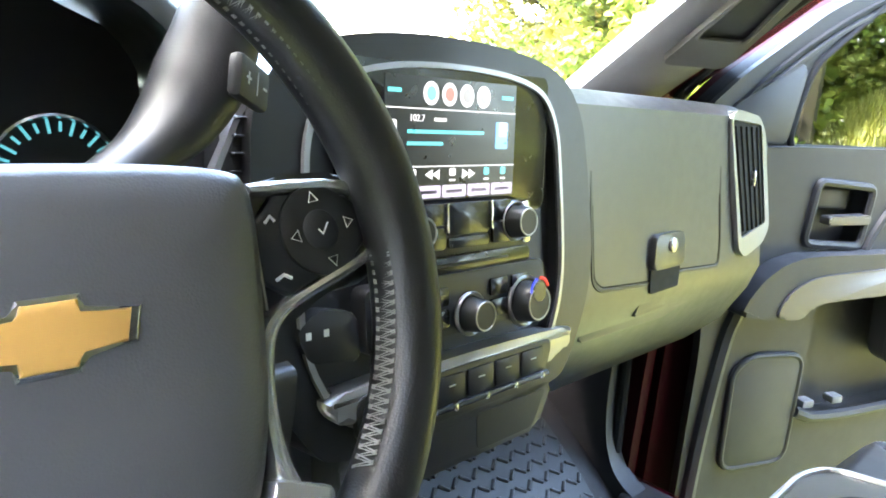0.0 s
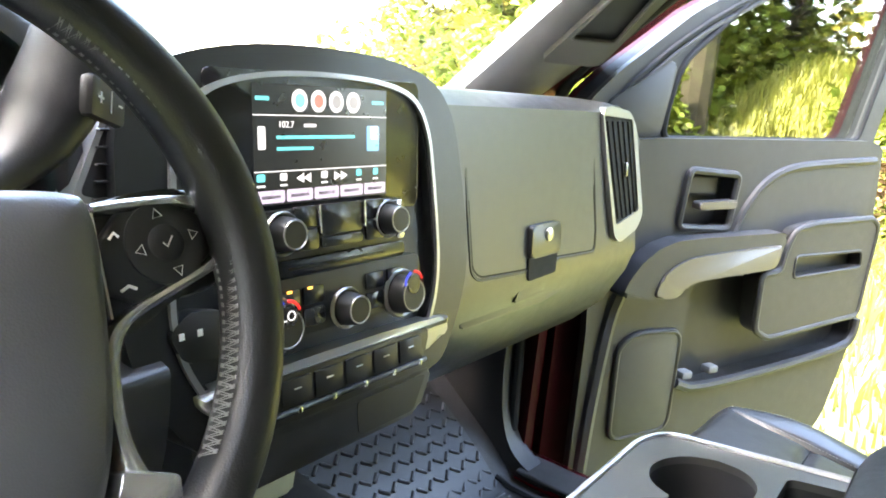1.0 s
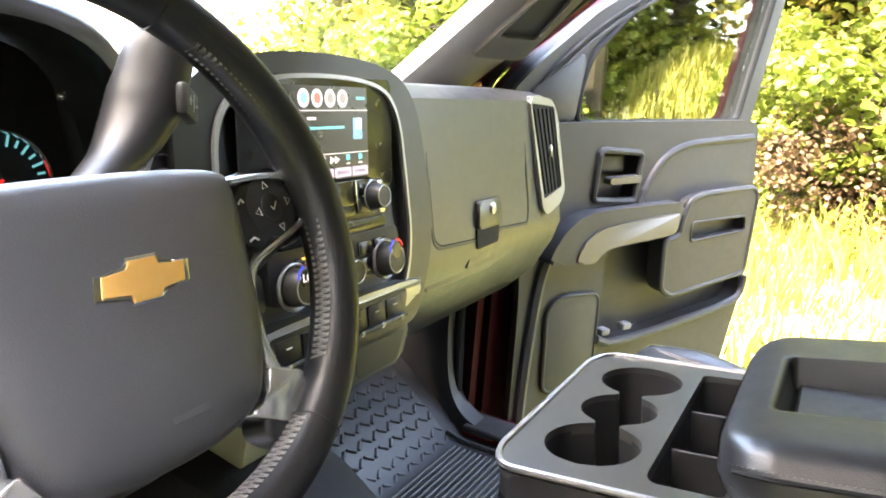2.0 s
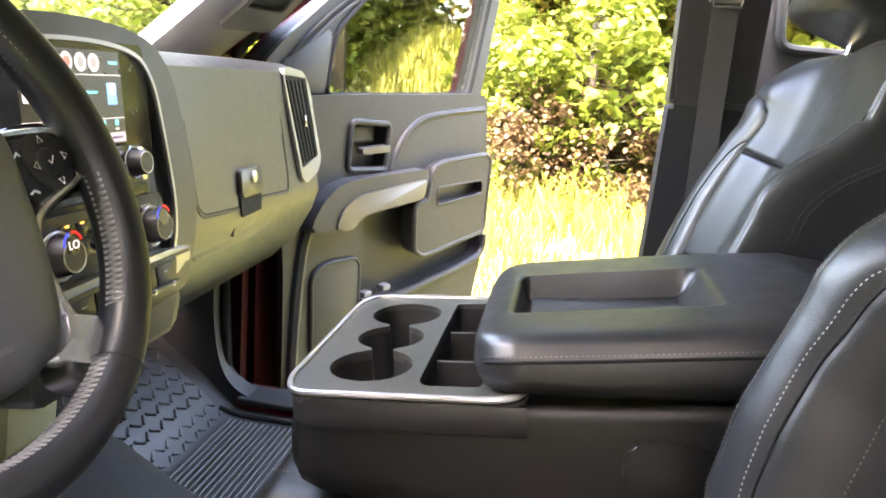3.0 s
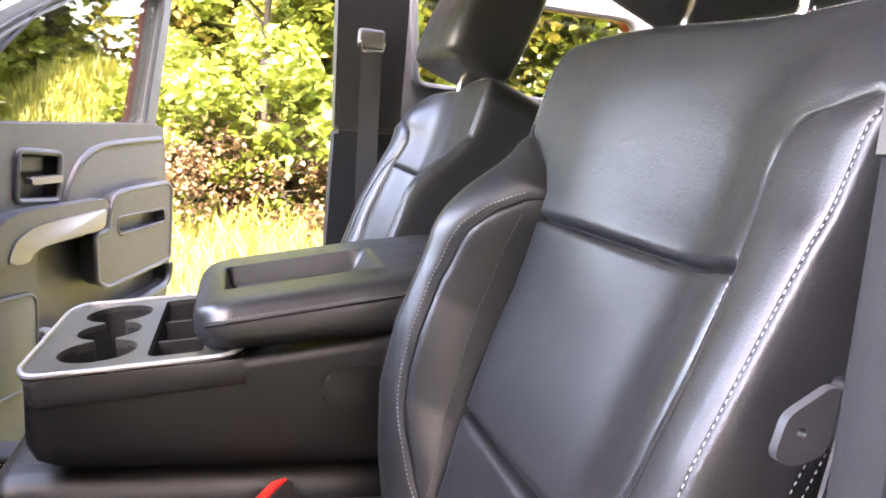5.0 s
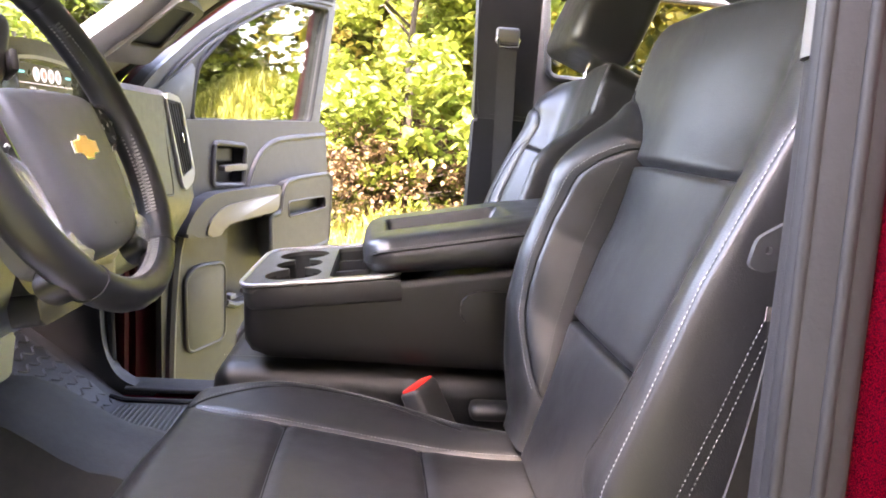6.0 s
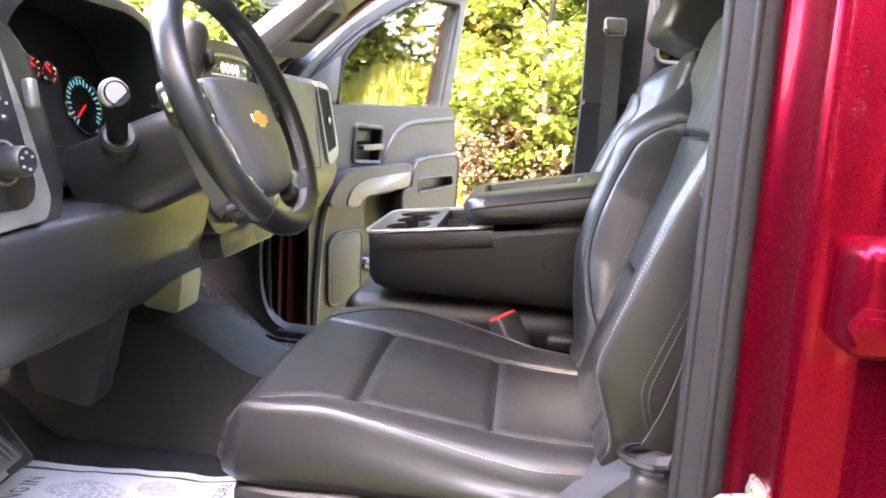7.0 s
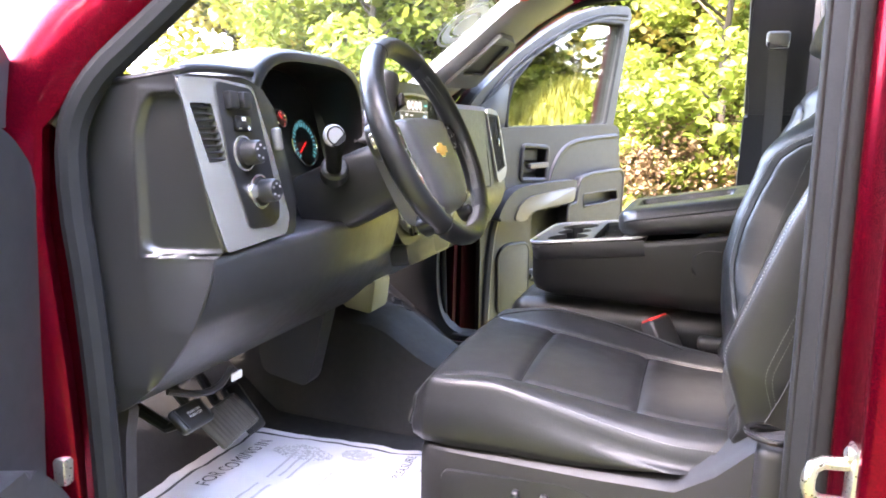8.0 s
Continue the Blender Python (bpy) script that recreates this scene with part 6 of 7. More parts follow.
skin = round_poly([(-0.06, 0.48), (-0.07, 1.32), (0.9, 1.37), (0.96, 1.2), (1.01, 1.0), (1.0, 0.84), (0.94, 0.58), (0.87, 0.48)], 0.04, 5)
part("outer_skin", prism(skin, -0.12, -0.075, DOOR, 0.0), RED, door, "red painted outer skin")
own = bmesh.new()
n = len(pocket)
for o, dep in ((pocket, -0.05), (hbox, -0.045)):
    hi = [own.verts.new((p.x, p.y, -0.001)) for p in o]
    lo = [own.verts.new((p.x, p.y, dep)) for p in o]
    for i in range(len(o)):
        j = (i + 1) % len(o)
        own.faces.new((hi[i], lo[i], lo[j], hi[j]))
    own.faces.new(lo)
own.transform(DOOR)
part("pocket_lining", own, GREY_DARK, door, "dark map pocket")
# handle
h = part("handle_bezel", tube([(p.x, p.y, 0.002) for p in hbox], 0.009, 8, True, None, 1.0, DOOR), GREY, door, "moulded handle surround")
part("handle_lever", prism(round_poly([(0.255, 1.218), (0.376, 1.222), (0.376, 1.242), (0.255, 1.236)], 0.005), -0.012, 0.012, DOOR, 0.005, 3), ARM_SILVER, door, "satin silver door lever")
part("handle_cup", rbox((0.285, 1.27, -0.03), (0.11, 0.05, 0.02), 0.01, 3, DOOR), GREY_DARK, door)
# upper bolster area: a sunk field edged by a rounded bead
bead = smooth_loop([(0.375, 1.10), (0.40, 1.19), (0.45, 1.27), (0.52, 1.312), (0.62, 1.33), (0.89, 1.348)], 3, False)
part("panel_bead", tube([(p.x, p.y, 0.0) for p in bead], 0.011, 8, False, None, 1.0, DOOR), GREY, door)
field = [(p.x + 0.006, p.y - 0.008) for p in bead] + [(0.91, 1.18), (0.6, 1.16), (0.42, 1.10)]
part("panel_field", prism(field, -0.001, 0.004, DOOR), GREY_DARK, door, "", 30)
# armrest with switch top and silver blade
arm = round_poly([(0.092, 1.026), (0.105, 1.06), (0.135, 1.10), (0.18, 1.132), (0.235, 1.148), (0.33, 1.153), (0.58, 1.160), (0.60, 1.15), (0.58, 1.09), (0.33, 1.07), (0.285, 1.058), (0.265, 1.04), (0.257, 1.014), (0.17, 1.018)], 0.014)
part("armrest", prism(proud(arm, 0.045), -0.01, 0.045, DOOR, 0.012, 4), GREY_DARK, door, "padded armrest", 40)
blade = smooth_loop([(0.183, 1.018), (0.19, 1.045), (0.205, 1.075), (0.26, 1.105), (0.33, 1.114), (0.57, 1.132), (0.58, 1.125), (0.575, 1.075), (0.56, 1.07), (0.33, 1.055), (0.285, 1.047), (0.268, 1.035), (0.26, 1.016)], 2)
part("armrest_blade", prism(proud(blade, 0.045), 0.03, 0.050, DOOR, 0.005, 3), ARM_SILVER, door, "satin silver armrest trim", 40)
for u in (0.215, 0.245):
    part("window_switch", rbox((u - 0.05, 1.136, 0.03), (0.022, 0.014, 0.018), 0.004, 2, DOOR), KNOB, door)
# pull handle block
block = round_poly([(0.605, 1.115), (0.625, 1.165), (0.70, 1.180), (0.935, 1.192), (0.965, 1.17), (0.965, 0.92), (0.60, 0.885), (0.55, 0.91), (0.535, 1.055), (0.60, 1.06)], 0.02)
part("pull_block", prism(proud(block, 0.04), -0.01, 0.04, DOOR, 0.0, holes=[proud(hook, 0.04)]), GREY, door, "grey moulded pull handle", 30)
part("pull_edge", tube([(p.x, p.y, 0.036) for p in proud(block, 0.04)], 0.009, 8, True, None, 1.0, DOOR), GREY, door)
part("pull_recess", prism(proud(hook, 0.03), -0.005, 0.004, DOOR), BLACK, door)
part("pull_lip", tube([(p.x, p.y, 0.04) for p in proud(hook, 0.04)], 0.004, 6, True, None, 1.0, DOOR), GREY, door)
# speaker grille and pocket lip
part("speaker_grille", prism(grille, -0.002, 0.008, DOOR, 0.006, 3), GREY_DARK, door, "dark speaker grille", 40)
part("speaker_rim", tube([(p.x, p.y, 0.004) for p in grille], 0.007, 8, True, None, 1.0, DOOR), GREY, door)
lip = smooth_loop([(0.285, 0.79), (0.36, 0.762), (0.93, 0.812), (0.975, 0.845), (0.975, 0.90)], 2, False)
part("pocket_lip", tube([(p.x, p.y, 0.006) for p in lip], 0.013, 8, False, None, 1.0, DOOR), GREY, door)
for u in (0.33, 0.42):
    part("pocket_stud", rbox((u, 0.80 + 0.05 * (u - 0.3), -0.01), (0.035, 0.02, 0.03), 0.006, 2, DOOR), PILLAR, door)
rise = smooth_loop([(0.03, 0.53), (0.03, 0.75), (0.045, 0.97), (0.065, 1.03)], 2, False)
part("panel_ridge", tube([(p.x, p.y, -0.004) for p in rise], 0.02, 8, False, None, 1.0, DOOR), GREY_DARK, door)
# window frame and pane
wout = round_poly([(-0.06, 1.36), (-0.075, 1.43), (0.0, 1.50), (0.18, 1.635), (0.39, 1.75), (0.57, 1.83), (0.80, 1.895), (0.98, 1.915), (1.01, 1.88), (0.91, 1.37)], 0.03, 5)
win = round_poly([(0.142, 1.368), (0.148, 1.45), (0.172, 1.535), (0.35, 1.69), (0.55, 1.785), (0.72, 1.82), (0.945, 1.838), (0.84, 1.392)], 0.03, 5)
part("window_frame", prism(wout, -0.045, -0.03, DOOR, holes=[win]), GREY_DARK, door, "dark window frame", 30)
part("frame_paint", prism(wout, -0.11, -0.0855, DOOR, holes=[win]), SHADED_RED, door)
part("frame_core", prism(wout, -0.085, -0.0455, DOOR, holes=[win]), RUBBER, door)
part("frame_seal", tube([(p.x, p.y, -0.03) for p in win], 0.008, 8, True, None, 1.0, DOOR), RUBBER, door)
part("mirror_sail", prism(round_poly([(-0.03, 1.375), (-0.02, 1.44), (0.135, 1.535), (0.15, 1.52), (0.13, 1.375)], 0.012), -0.04, -0.022, DOOR, 0.004), GREY_DARK, door)
for off in (0.018, 0.036):
    rib = smooth_loop([(-0.05 + off, 1.40), (0.01 + off, 1.485 - 0.3 * off), (0.19 + off, 1.625 - 0.4 * off), (0.40 + off, 1.735 - 0.6 * off), (0.58, 1.817 - 0.9 * off), (0.80, 1.878 - 0.9 * off), (0.97, 1.893 - off)], 2, False)
    part("frame_rib", tube([(p.x, p.y, -0.028) for p in rib], 0.006, 6, False, None, 1.0, DOOR), GREY_DARK if off > 0.02 else RUBBER, door)
gp = part("pane", prism(win, -0.062, -0.058, DOOR), PANE, door)
gp.visible_shadow = False
part("check_strap", tube([(0.80, 0.56, 0.93), (0.98, 0.47, 0.93)], 0.009, 8), STEEL, door, "steel check strap")
for z in (0.72, 1.1):
    part("hinge", rbox((0.90, 0.53, z), (0.05, 0.07, 0.06), 0.01, 2), SHADED_RED, door)

# ---- driver's door, swung open beside the camera ----
DH2, DD2, DN2 = Vector((-0.925, 0.462, 0)), Vector((-0.914, -0.407, 0)), Vector((0.407, -0.914, 0))
DOOR2 = Matrix(((DD2.x, 0, DN2.x, DH2.x), (DD2.y, 0, DN2.y, DH2.y), (0, 1, 0, 0), (0, 0, 0, 1)))
door2 = thing("truck_door", "open grey driver's door with red outer skin", "door", (-1.3, 0.7, 0.5))
part("inner_panel", prism([(p.x, p.y) for p in outline], -0.03, 0.0, DOOR2, 0.006), GREY, door2, "grey inner panel", 30)
part("outer_skin", prism(skin, -0.12, -0.075, DOOR2), RED, door2, "red painted outer skin")
part("door_core", prism(outline, -0.075, -0.03, DOOR2), GREY_DARK, door2)
part("pocket_block", prism(round_poly([(-0.02, 0.55), (-0.02, 0.86), (0.03, 0.925), (0.09, 0.98), (0.9, 1.02), (0.95, 0.6)], 0.03), -0.01, 0.035, DOOR2, 0.012, 3), GREY, door2, "grey map pocket", 40)
part("armrest", prism(arm, -0.01, 0.07, DOOR2 @ Matrix.Translation((0.14, 0, 0)), 0.014, 4), GREY_DARK, door2, "padded armrest", 40)
part("window_frame", prism(wout, -0.085, -0.03, DOOR2, holes=[win]), GREY_DARK, door2, "dark window frame", 30)
gp = part("pane", prism(win, -0.062, -0.058, DOOR2), PANE, door2)
gp.visible_shadow = False
for z in (0.915,):
    part("hinge", rbox((-0.893, 0.462, z), (0.026, 0.03, 0.04), 0.006, 2), STEEL, door2, "zinc coated hinge")

# ---- floor mats ----
rmat = thing("rubber_floor_mat", "black rubber floor mat with diamond tread and ribs", "floor mat", (0.45, 0.4, 0.62))


def draped(u0, u1, v0, v1, lift, nx=16, ny=20):
    own = bmesh.new()
    top = [[own.verts.new((u0 + (u1 - u0) * i / nx, v0 + (v1 - v0) * j / ny, floor_z(u0 + (u1 - u0) * i / nx, v0 + (v1 - v0) * j / ny) + lift)) for i in range(nx + 1)] for j in range(ny + 1)]
    for j in range(ny):
        for i in range(nx):
            own.faces.new((top[j][i], top[j][i + 1], top[j + 1][i + 1], top[j + 1][i]))
    ret = bmesh.ops.extrude_face_region(own, geom=own.faces[:])
    bmesh.ops.translate(own, vec=(0, 0, -lift + 0.001), verts=[g for g in ret["geom"] if isinstance(g, bmesh.types.BMVert)])
    return own


part("mat_sheet", draped(0.275, 0.71, -0.02, 0.84, 0.008), MAT, rmat)


def studs(name, own, places):
    """Raised pieces on the mat, all on one mesh."""
    first = part(name, own, MAT, rmat, "", 0)
    first.matrix_basis = places[0]
    for q in places[1:]:
        ob = new(name, first.data)
        ob.parent = rmat
        ob.matrix_parent_inverse = first.matrix_parent_inverse.copy()
        ob.matrix_basis = q


studs("rib", rbox((0, 0, 0), (0.40, 0.0065, 0.008), 0.002, 1), [pose(0.49, 0.03 + 0.0135 * k, floor_z(0.5, 0.03 + 0.0135 * k) + 0.011) for k in range(33)])
studs("lozenge", rbox((0, 0, 0), (0.026, 0.0075, 0.006), 0.0022, 1), [pose(0.292 + 0.027 * i, 0.490 + 0.026 * j, floor_z(0.5, 0.490 + 0.026 * j) + 0.0095, 30, 0, 0) @ pose(0, 0, 0, 0, 0, 40 if (i + j) % 2 else -40) for j in range(13) for i in range(16)])
part("mat_edge", tube([(0.715, -0.02 + 0.04 * k, floor_z(0.7, -0.02 + 0.04 * k) + 0.014) for k in range(14)], 0.007, 6), MAT, rmat)

paper = thing("paper_floor_mat", "white printed paper floor mat, crumpled, on the driver's floor", "paper mat", (-0.45, 0.3, 0.63))
A, B, C = Vector((-0.70, 0.602)), Vector((-0.297, 0.597)), Vector((-0.245, 0.10))


def paper_at(u, v):
    """u across from the driver's left, v back from the front edge."""
    p = A.lerp(B, u) + (C - B) * v
    z = max(floor_z(p.x, p.y), 0.61) + 0.012 + 0.006 * noise.noise(Vector((u * 5, v * 6, 0.3))) + 0.003 * noise.noise(Vector((u * 14, v * 16, 1.3)))
    return Vector((p.x, p.y, z))


own = bmesh.new()
g = [[own.verts.new(paper_at(i / 44, j / 44)) for i in range(45)] for j in range(45)]
for j in range(44):
    for i in range(44):
        own.faces.new((g[j][i], g[j][i + 1], g[j + 1][i + 1], g[j + 1][i]))
sheet = part("sheet", own, PAPER, paper)


def on_paper(outline, mat, name, parent=sheet, lift=0.0012):
    """A thin printed shape that follows the paper; outline of small quads in (u, v)."""
    own = bmesh.new()
    for q in outline:
        own.faces.new([own.verts.new(paper_at(*p) + Vector((0, 0, lift))) for p in q])
    return part(name, own, mat, parent, "", 0)


line = lambda a, b, w, n=24: [[tuple(Vector(a).lerp(Vector(b), k / n) + w_) for k, w_ in ((i, Vector((0, 0))), (i + 1, Vector((0, 0))), (i + 1, Vector(w)), (i, Vector(w)))] for i in range(n)]
on_paper(line((0.05, 0.055), (0.95, 0.055), (0, 0.014)) + line((0.95, 0.055), (0.95, 0.95), (-0.014, 0)) + line((0.05, 0.055), (0.05, 0.95), (0.014, 0)), INK, "border")
for txt, u, v in (("FOR COMING IN", 0.62, 0.160),):
    cu = bpy.data.curves.new("caption", "FONT")
    cu.body, cu.size, cu.align_x, cu.align_y = txt, 1.0, "CENTER", "CENTER"
    tmp = bpy.data.objects.new("caption", cu)
    me = bpy.data.meshes.new_from_object(tmp)
    bpy.data.objects.remove(tmp)
    for vv in me.vertices:
        x, y = vv.co.x * 0.070, vv.co.y * 0.084
        vv.co = paper_at(u + x, v - y) + Vector((0, 0, 0.0015))
    me.materials.clear()
    me.materials.append(INK)
    t = new("caption", me)
    t.parent = sheet
for u, v, w_, h_ in ((0.66, 0.33, 0.26, 0.012), (0.66, 0.37, 0.22, 0.012), (0.66, 0.41, 0.25, 0.012), (0.36, 0.33, 0.2, 0.012), (0.36, 0.38, 0.2, 0.012), (0.5, 0.55, 0.3, 0.012), (0.5, 0.6, 0.26, 0.012)):
    on_paper(line((u - w_ / 2, v), (u + w_ / 2, v), (0, h_), 8), INK_PALE, "print_line")
# captions further back
for txt, u, v in (("PLEASURE", 0.80, 0.80), ("YOU", 0.83, 0.88)):
    cu = bpy.data.curves.new("caption", "FONT")
    cu.body, cu.size, cu.align_x, cu.align_y = txt, 1.0, "CENTER", "CENTER"
    tmp = bpy.data.objects.new("caption", cu)
    me = bpy.data.meshes.new_from_object(tmp)
    bpy.data.objects.remove(tmp)
    for vv in me.vertices:
        x, y = vv.co.x * 0.05, vv.co.y * 0.052
        vv.co = paper_at(u + x, v - y) + Vector((0, 0, 0.0015))
    me.materials.clear()
    me.materials.append(INK)
    t = new("caption", me)
    t.parent = sheet
# footprints printed as dot fields
own = bmesh.new()
rnd = random.Random(5)
for cu_, cv_, ru, rv in ((0.80, 0.36, 0.07, 0.13), (0.86, 0.58, 0.05, 0.07)):
    for k in range(320):
        a, q = rnd.random() * math.tau, math.sqrt(rnd.random())
        u, v = cu_ + ru * q * math.cos(a), cv_ + rv * q * math.sin(a)
        if u < 0.93 and v < 0.95:
            own.faces.new([own.verts.new(paper_at(u + dx, v + dy) + Vector((0, 0, 0.0012))) for dx, dy in ((-0.004, -0.004), (0.004, -0.004), (0.004, 0.004), (-0.004, 0.004))])
tagged(part("dot_print", own, INK_PALE, sheet, "", 0), kind="stuff")

# ---- pedals ----
def pedal(name, label, c, w, hgt, tilt, ribs, mat, turn=0):
    p = thing(name, label, "pedal", c)
    m = pose(*c, tilt, 0, turn)
    part("pad", rbox((0, 0, 0), (w, hgt, 0.016), 0.007, 3, m), mat, p)
    for k in range(ribs):
        part("rib", rbox((-w * 0.4 + w * 0.8 * k / (ribs - 1), 0, 0.009), (w * 0.05, hgt * 0.86, 0.004), 0.001, 1, m), mat, p)
    part("arm", tube([m @ Vector((0, 0, -0.008)), m @ Vector((0, hgt * 0.4, -0.05)), Vector((c[0], 0.72, 0.98))], 0.010, 8), BLACK, p)
    return p


BRAKE = material("worn_pedal_rubber", (0.09, 0.082, 0.072), 0.6, vary=0.4, scale=30, bump=0.2, bump_scale=200)
pedal("brake_pedal", "worn ribbed black brake pedal", (-0.510, 0.485, 0.825), 0.13, 0.075, 42, 9, BRAKE, 8)
pedal("accelerator_pedal", "narrow black rubber accelerator pedal", (-0.405, 0.53, 0.80), 0.05, 0.11, 50, 2, KNOB, 0)
pb = pedal("parking_brake", "black parking brake pedal with white lettering", (-0.69, 0.42, 0.915), 0.07, 0.045, 40, 2, KNOB, 0)
pm = pose(-0.69, 0.42, 0.915, 40, 0, 0)
lettering("PUSH ON\nPUSH OFF", 0.0066, pm @ Matrix.Translation((0, 0, 0.0115)), PRINT, pb, "lettering")

# ---- belts ----
def strap(path, width, thick, across):
    """A flat webbing along a path; across gives its width direction."""
    own = bmesh.new()
    rows = []
    pts = smooth_loop(path, 2, False)
    for k, p in enumerate(pts):
        d = (pts[min(k + 1, len(pts) - 1)] - pts[max(k - 1, 0)]).normalized()
        ac = Vector(across)
        ac = (ac - d * ac.dot(d)).normalized()
        n = d.cross(ac) * thick / 2
        rows.append([p - ac * width / 2 - n, p + ac * width / 2 - n, p + ac * width / 2 + n, p - ac * width / 2 + n])
    return loft(rows)


belt = thing("seat_belt", "black seat belt hanging beside the driver's seat", "seat belt", (-0.73, -0.45, 0.9))
part("webbing", strap([(-0.735, -0.50, 1.75), (-0.722, -0.478, 1.5), (-0.706, -0.462, 1.32), (-0.700, -0.456, 1.2), (-0.697, -0.438, 1.1), (-0.694, -0.416, 1.045)], 0.046, 0.0018, (0.25, -1, 0)), WEB, belt)
part("webbing_fold", strap([(-0.712, -0.470, 1.33), (-0.708, -0.470, 1.2), (-0.704, -0.455, 1.1), (-0.700, -0.43, 1.0), (-0.697, -0.42, 0.9)], 0.046, 0.0018, (0.6, -1, 0)), WEB, belt)
tm = frame_of((-0.702, 0, 0), (0, 1, 0), (0, 0, 1))
part("tongue_plate", prism(round_poly([(-0.417, 1.304), (-0.421, 1.323), (-0.442, 1.336), (-0.450, 1.334), (-0.444, 1.305), (-0.428, 1.300)], 0.005, 4), -0.002, 0.0025, tm, 0.001, 2, holes=[round_poly([(-0.432, 1.313), (-0.427, 1.313), (-0.427, 1.318), (-0.432, 1.318)], 0.0022)]), STEEL_DARK, belt, "dull metal tongue plate with a slot", 40)
part("belt_tongue", prism(round_poly([(-0.446, 1.303), (-0.446, 1.337), (-0.470, 1.338), (-0.473, 1.306)], 0.006, 4), -0.007, 0.007, tm, 0.003, 3), GLOSS, belt, "black plastic belt tongue")
part("belt_sticker", rbox((-0.445, 1.272, 0.004), (0.016, 0.010, 0.0012), 0.0004, 1, tm), TAG, belt, "worn pale sewn tag")
part("belt_guide", rbox((-0.697, -0.412, 0.965), (0.046, 0.046, 0.13), 0.014, 3), KNOB, belt)
part("guide_ring", tube([(-0.694 + 0.026 * math.cos(a * math.tau / 20), -0.41 + 0.032 * math.sin(a * math.tau / 20), 1.038) for a in range(20)], 0.004, 8, True), GLOSS, belt)

belt2 = thing("seat_belt", "black seat belt hanging on the passenger's door post", "seat belt", (0.72, -0.48, 1.2))
part("webbing", strap([(0.722, -0.485, 1.63), (0.728, -0.49, 1.45), (0.72, -0.495, 1.25), (0.715, -0.50, 0.95)], 0.048, 0.0018, (0.1, 1, 0)), WEB, belt2)
part("upper_anchor", rbox((0.722, -0.482, 1.643), (0.024, 0.062, 0.042), 0.009, 3), PILLAR, belt2, "pale grey belt anchor")
part("anchor_loop", tube([(0.708, -0.512, 1.635), (0.708, -0.508, 1.615), (0.708, -0.46, 1.613), (0.708, -0.455, 1.635)], 0.004, 8), CHROME, belt2)

buckle = thing("belt_buckle", "black seat belt buckle with a red release button", "belt buckle", (-0.21, -0.28, 0.95))
bm_ = frame_of((-0.203, -0.268, 0.985), (0.75, -0.5, 0.1), (0.1, 0.55, 0.9))
part("housing", rbox((0, 0, 0), (0.058, 0.1, 0.032), 0.007, 3, bm_), KNOB, buckle)
part("release_button", rbox((0, 0.049, 0.0), (0.05, 0.008, 0.022), 0.002, 2, bm_), RED_PLASTIC, buckle, "red release button")
part("stalk", tube([bm_ @ Vector((0, -0.035, 0)), bm_ @ Vector((0, -0.075, 0)), (-0.20, -0.36, 0.88)], 0.014, 10), KNOB, buckle)
loose = thing("belt_buckle", "small black centre belt buckle lying between the seats", "belt buckle", (-0.165, -0.36, 0.98))
part("housing", rbox((-0.168, -0.365, 0.985), (0.035, 0.08, 0.026), 0.01, 3), KNOB, loose)

# ---- striker and small body parts ----
striker = thing("door_striker", "zinc coated door striker on the red jamb", "striker", (-0.843, -0.455, 1.01))
part("striker_plate", rbox((-0.843, -0.458, 1.055), (0.034, 0.008, 0.085), 0.003, 2), STEEL, striker)
part("striker_loop", tube(smooth_loop([(-0.838, -0.455, 1.078), (-0.845, -0.425, 1.078), (-0.856, -0.418, 1.062), (-0.845, -0.425, 1.040), (-0.838, -0.455, 1.038)], 1, False), 0.0065, 10), STEEL, striker)
for z in (1.09, 1.022):
    part("striker_screw", lathe([(0.0075, 0), (0.0075, 0.004), (0.004, 0.006), (0.0005, 0.006)], Matrix.Translation((-0.843, -0.4545, z)) @ Vector((0, 1, 0)).to_track_quat("Z", "Y").to_matrix().to_4x4(), 12), STEEL, striker)
hook_ = thing("door_bracket", "red painted rear door hinge bracket with a bolt", "hinge", (-0.89, -0.49, 1.22))
part("bracket", rbox((-0.893, -0.490, 1.262), (0.046, 0.042, 0.078), 0.012, 4), RED, hook_)
part("bolt", lathe([(0.014, 0), (0.014, 0.004), (0.009, 0.005), (0.009, 0.010), (0.0005, 0.011)], Matrix.Translation((-0.9155, -0.480, 1.247)) @ Vector((-1, 0.15, 0)).to_track_quat("Z", "Y").to_matrix().to_4x4(), 6), RED, hook_)

# grab handle panel on the passenger's windshield pillar
grab = thing("grab_handle", "grey moulded grab handle on the windshield pillar", "grab handle", (0.66, 0.33, 1.63))
al, ac = Vector((-0.055, -0.16, 0.105)).normalized(), Vector((0.1, -0.043, -0.028))
p0 = Vector((0.685, 0.384, 1.593))
gm = frame_of(p0, ac - al * ac.dot(al), al)
flat = lambda pts: [((Vector(p) - p0).dot(gm.col[0].xyz), (Vector(p) - p0).dot(gm.col[1].xyz)) for p in pts]
rim_o = flat([(0.716, 0.524, 1.509), (0.796, 0.442, 1.511), (0.70, 0.275, 1.645), (0.627, 0.306, 1.659)])
rim_i = flat([(0.697, 0.458, 1.552), (0.757, 0.398, 1.551), (0.685, 0.292, 1.635), (0.640, 0.333, 1.643)])
rim_i = round_poly(rim_i, 0.012)
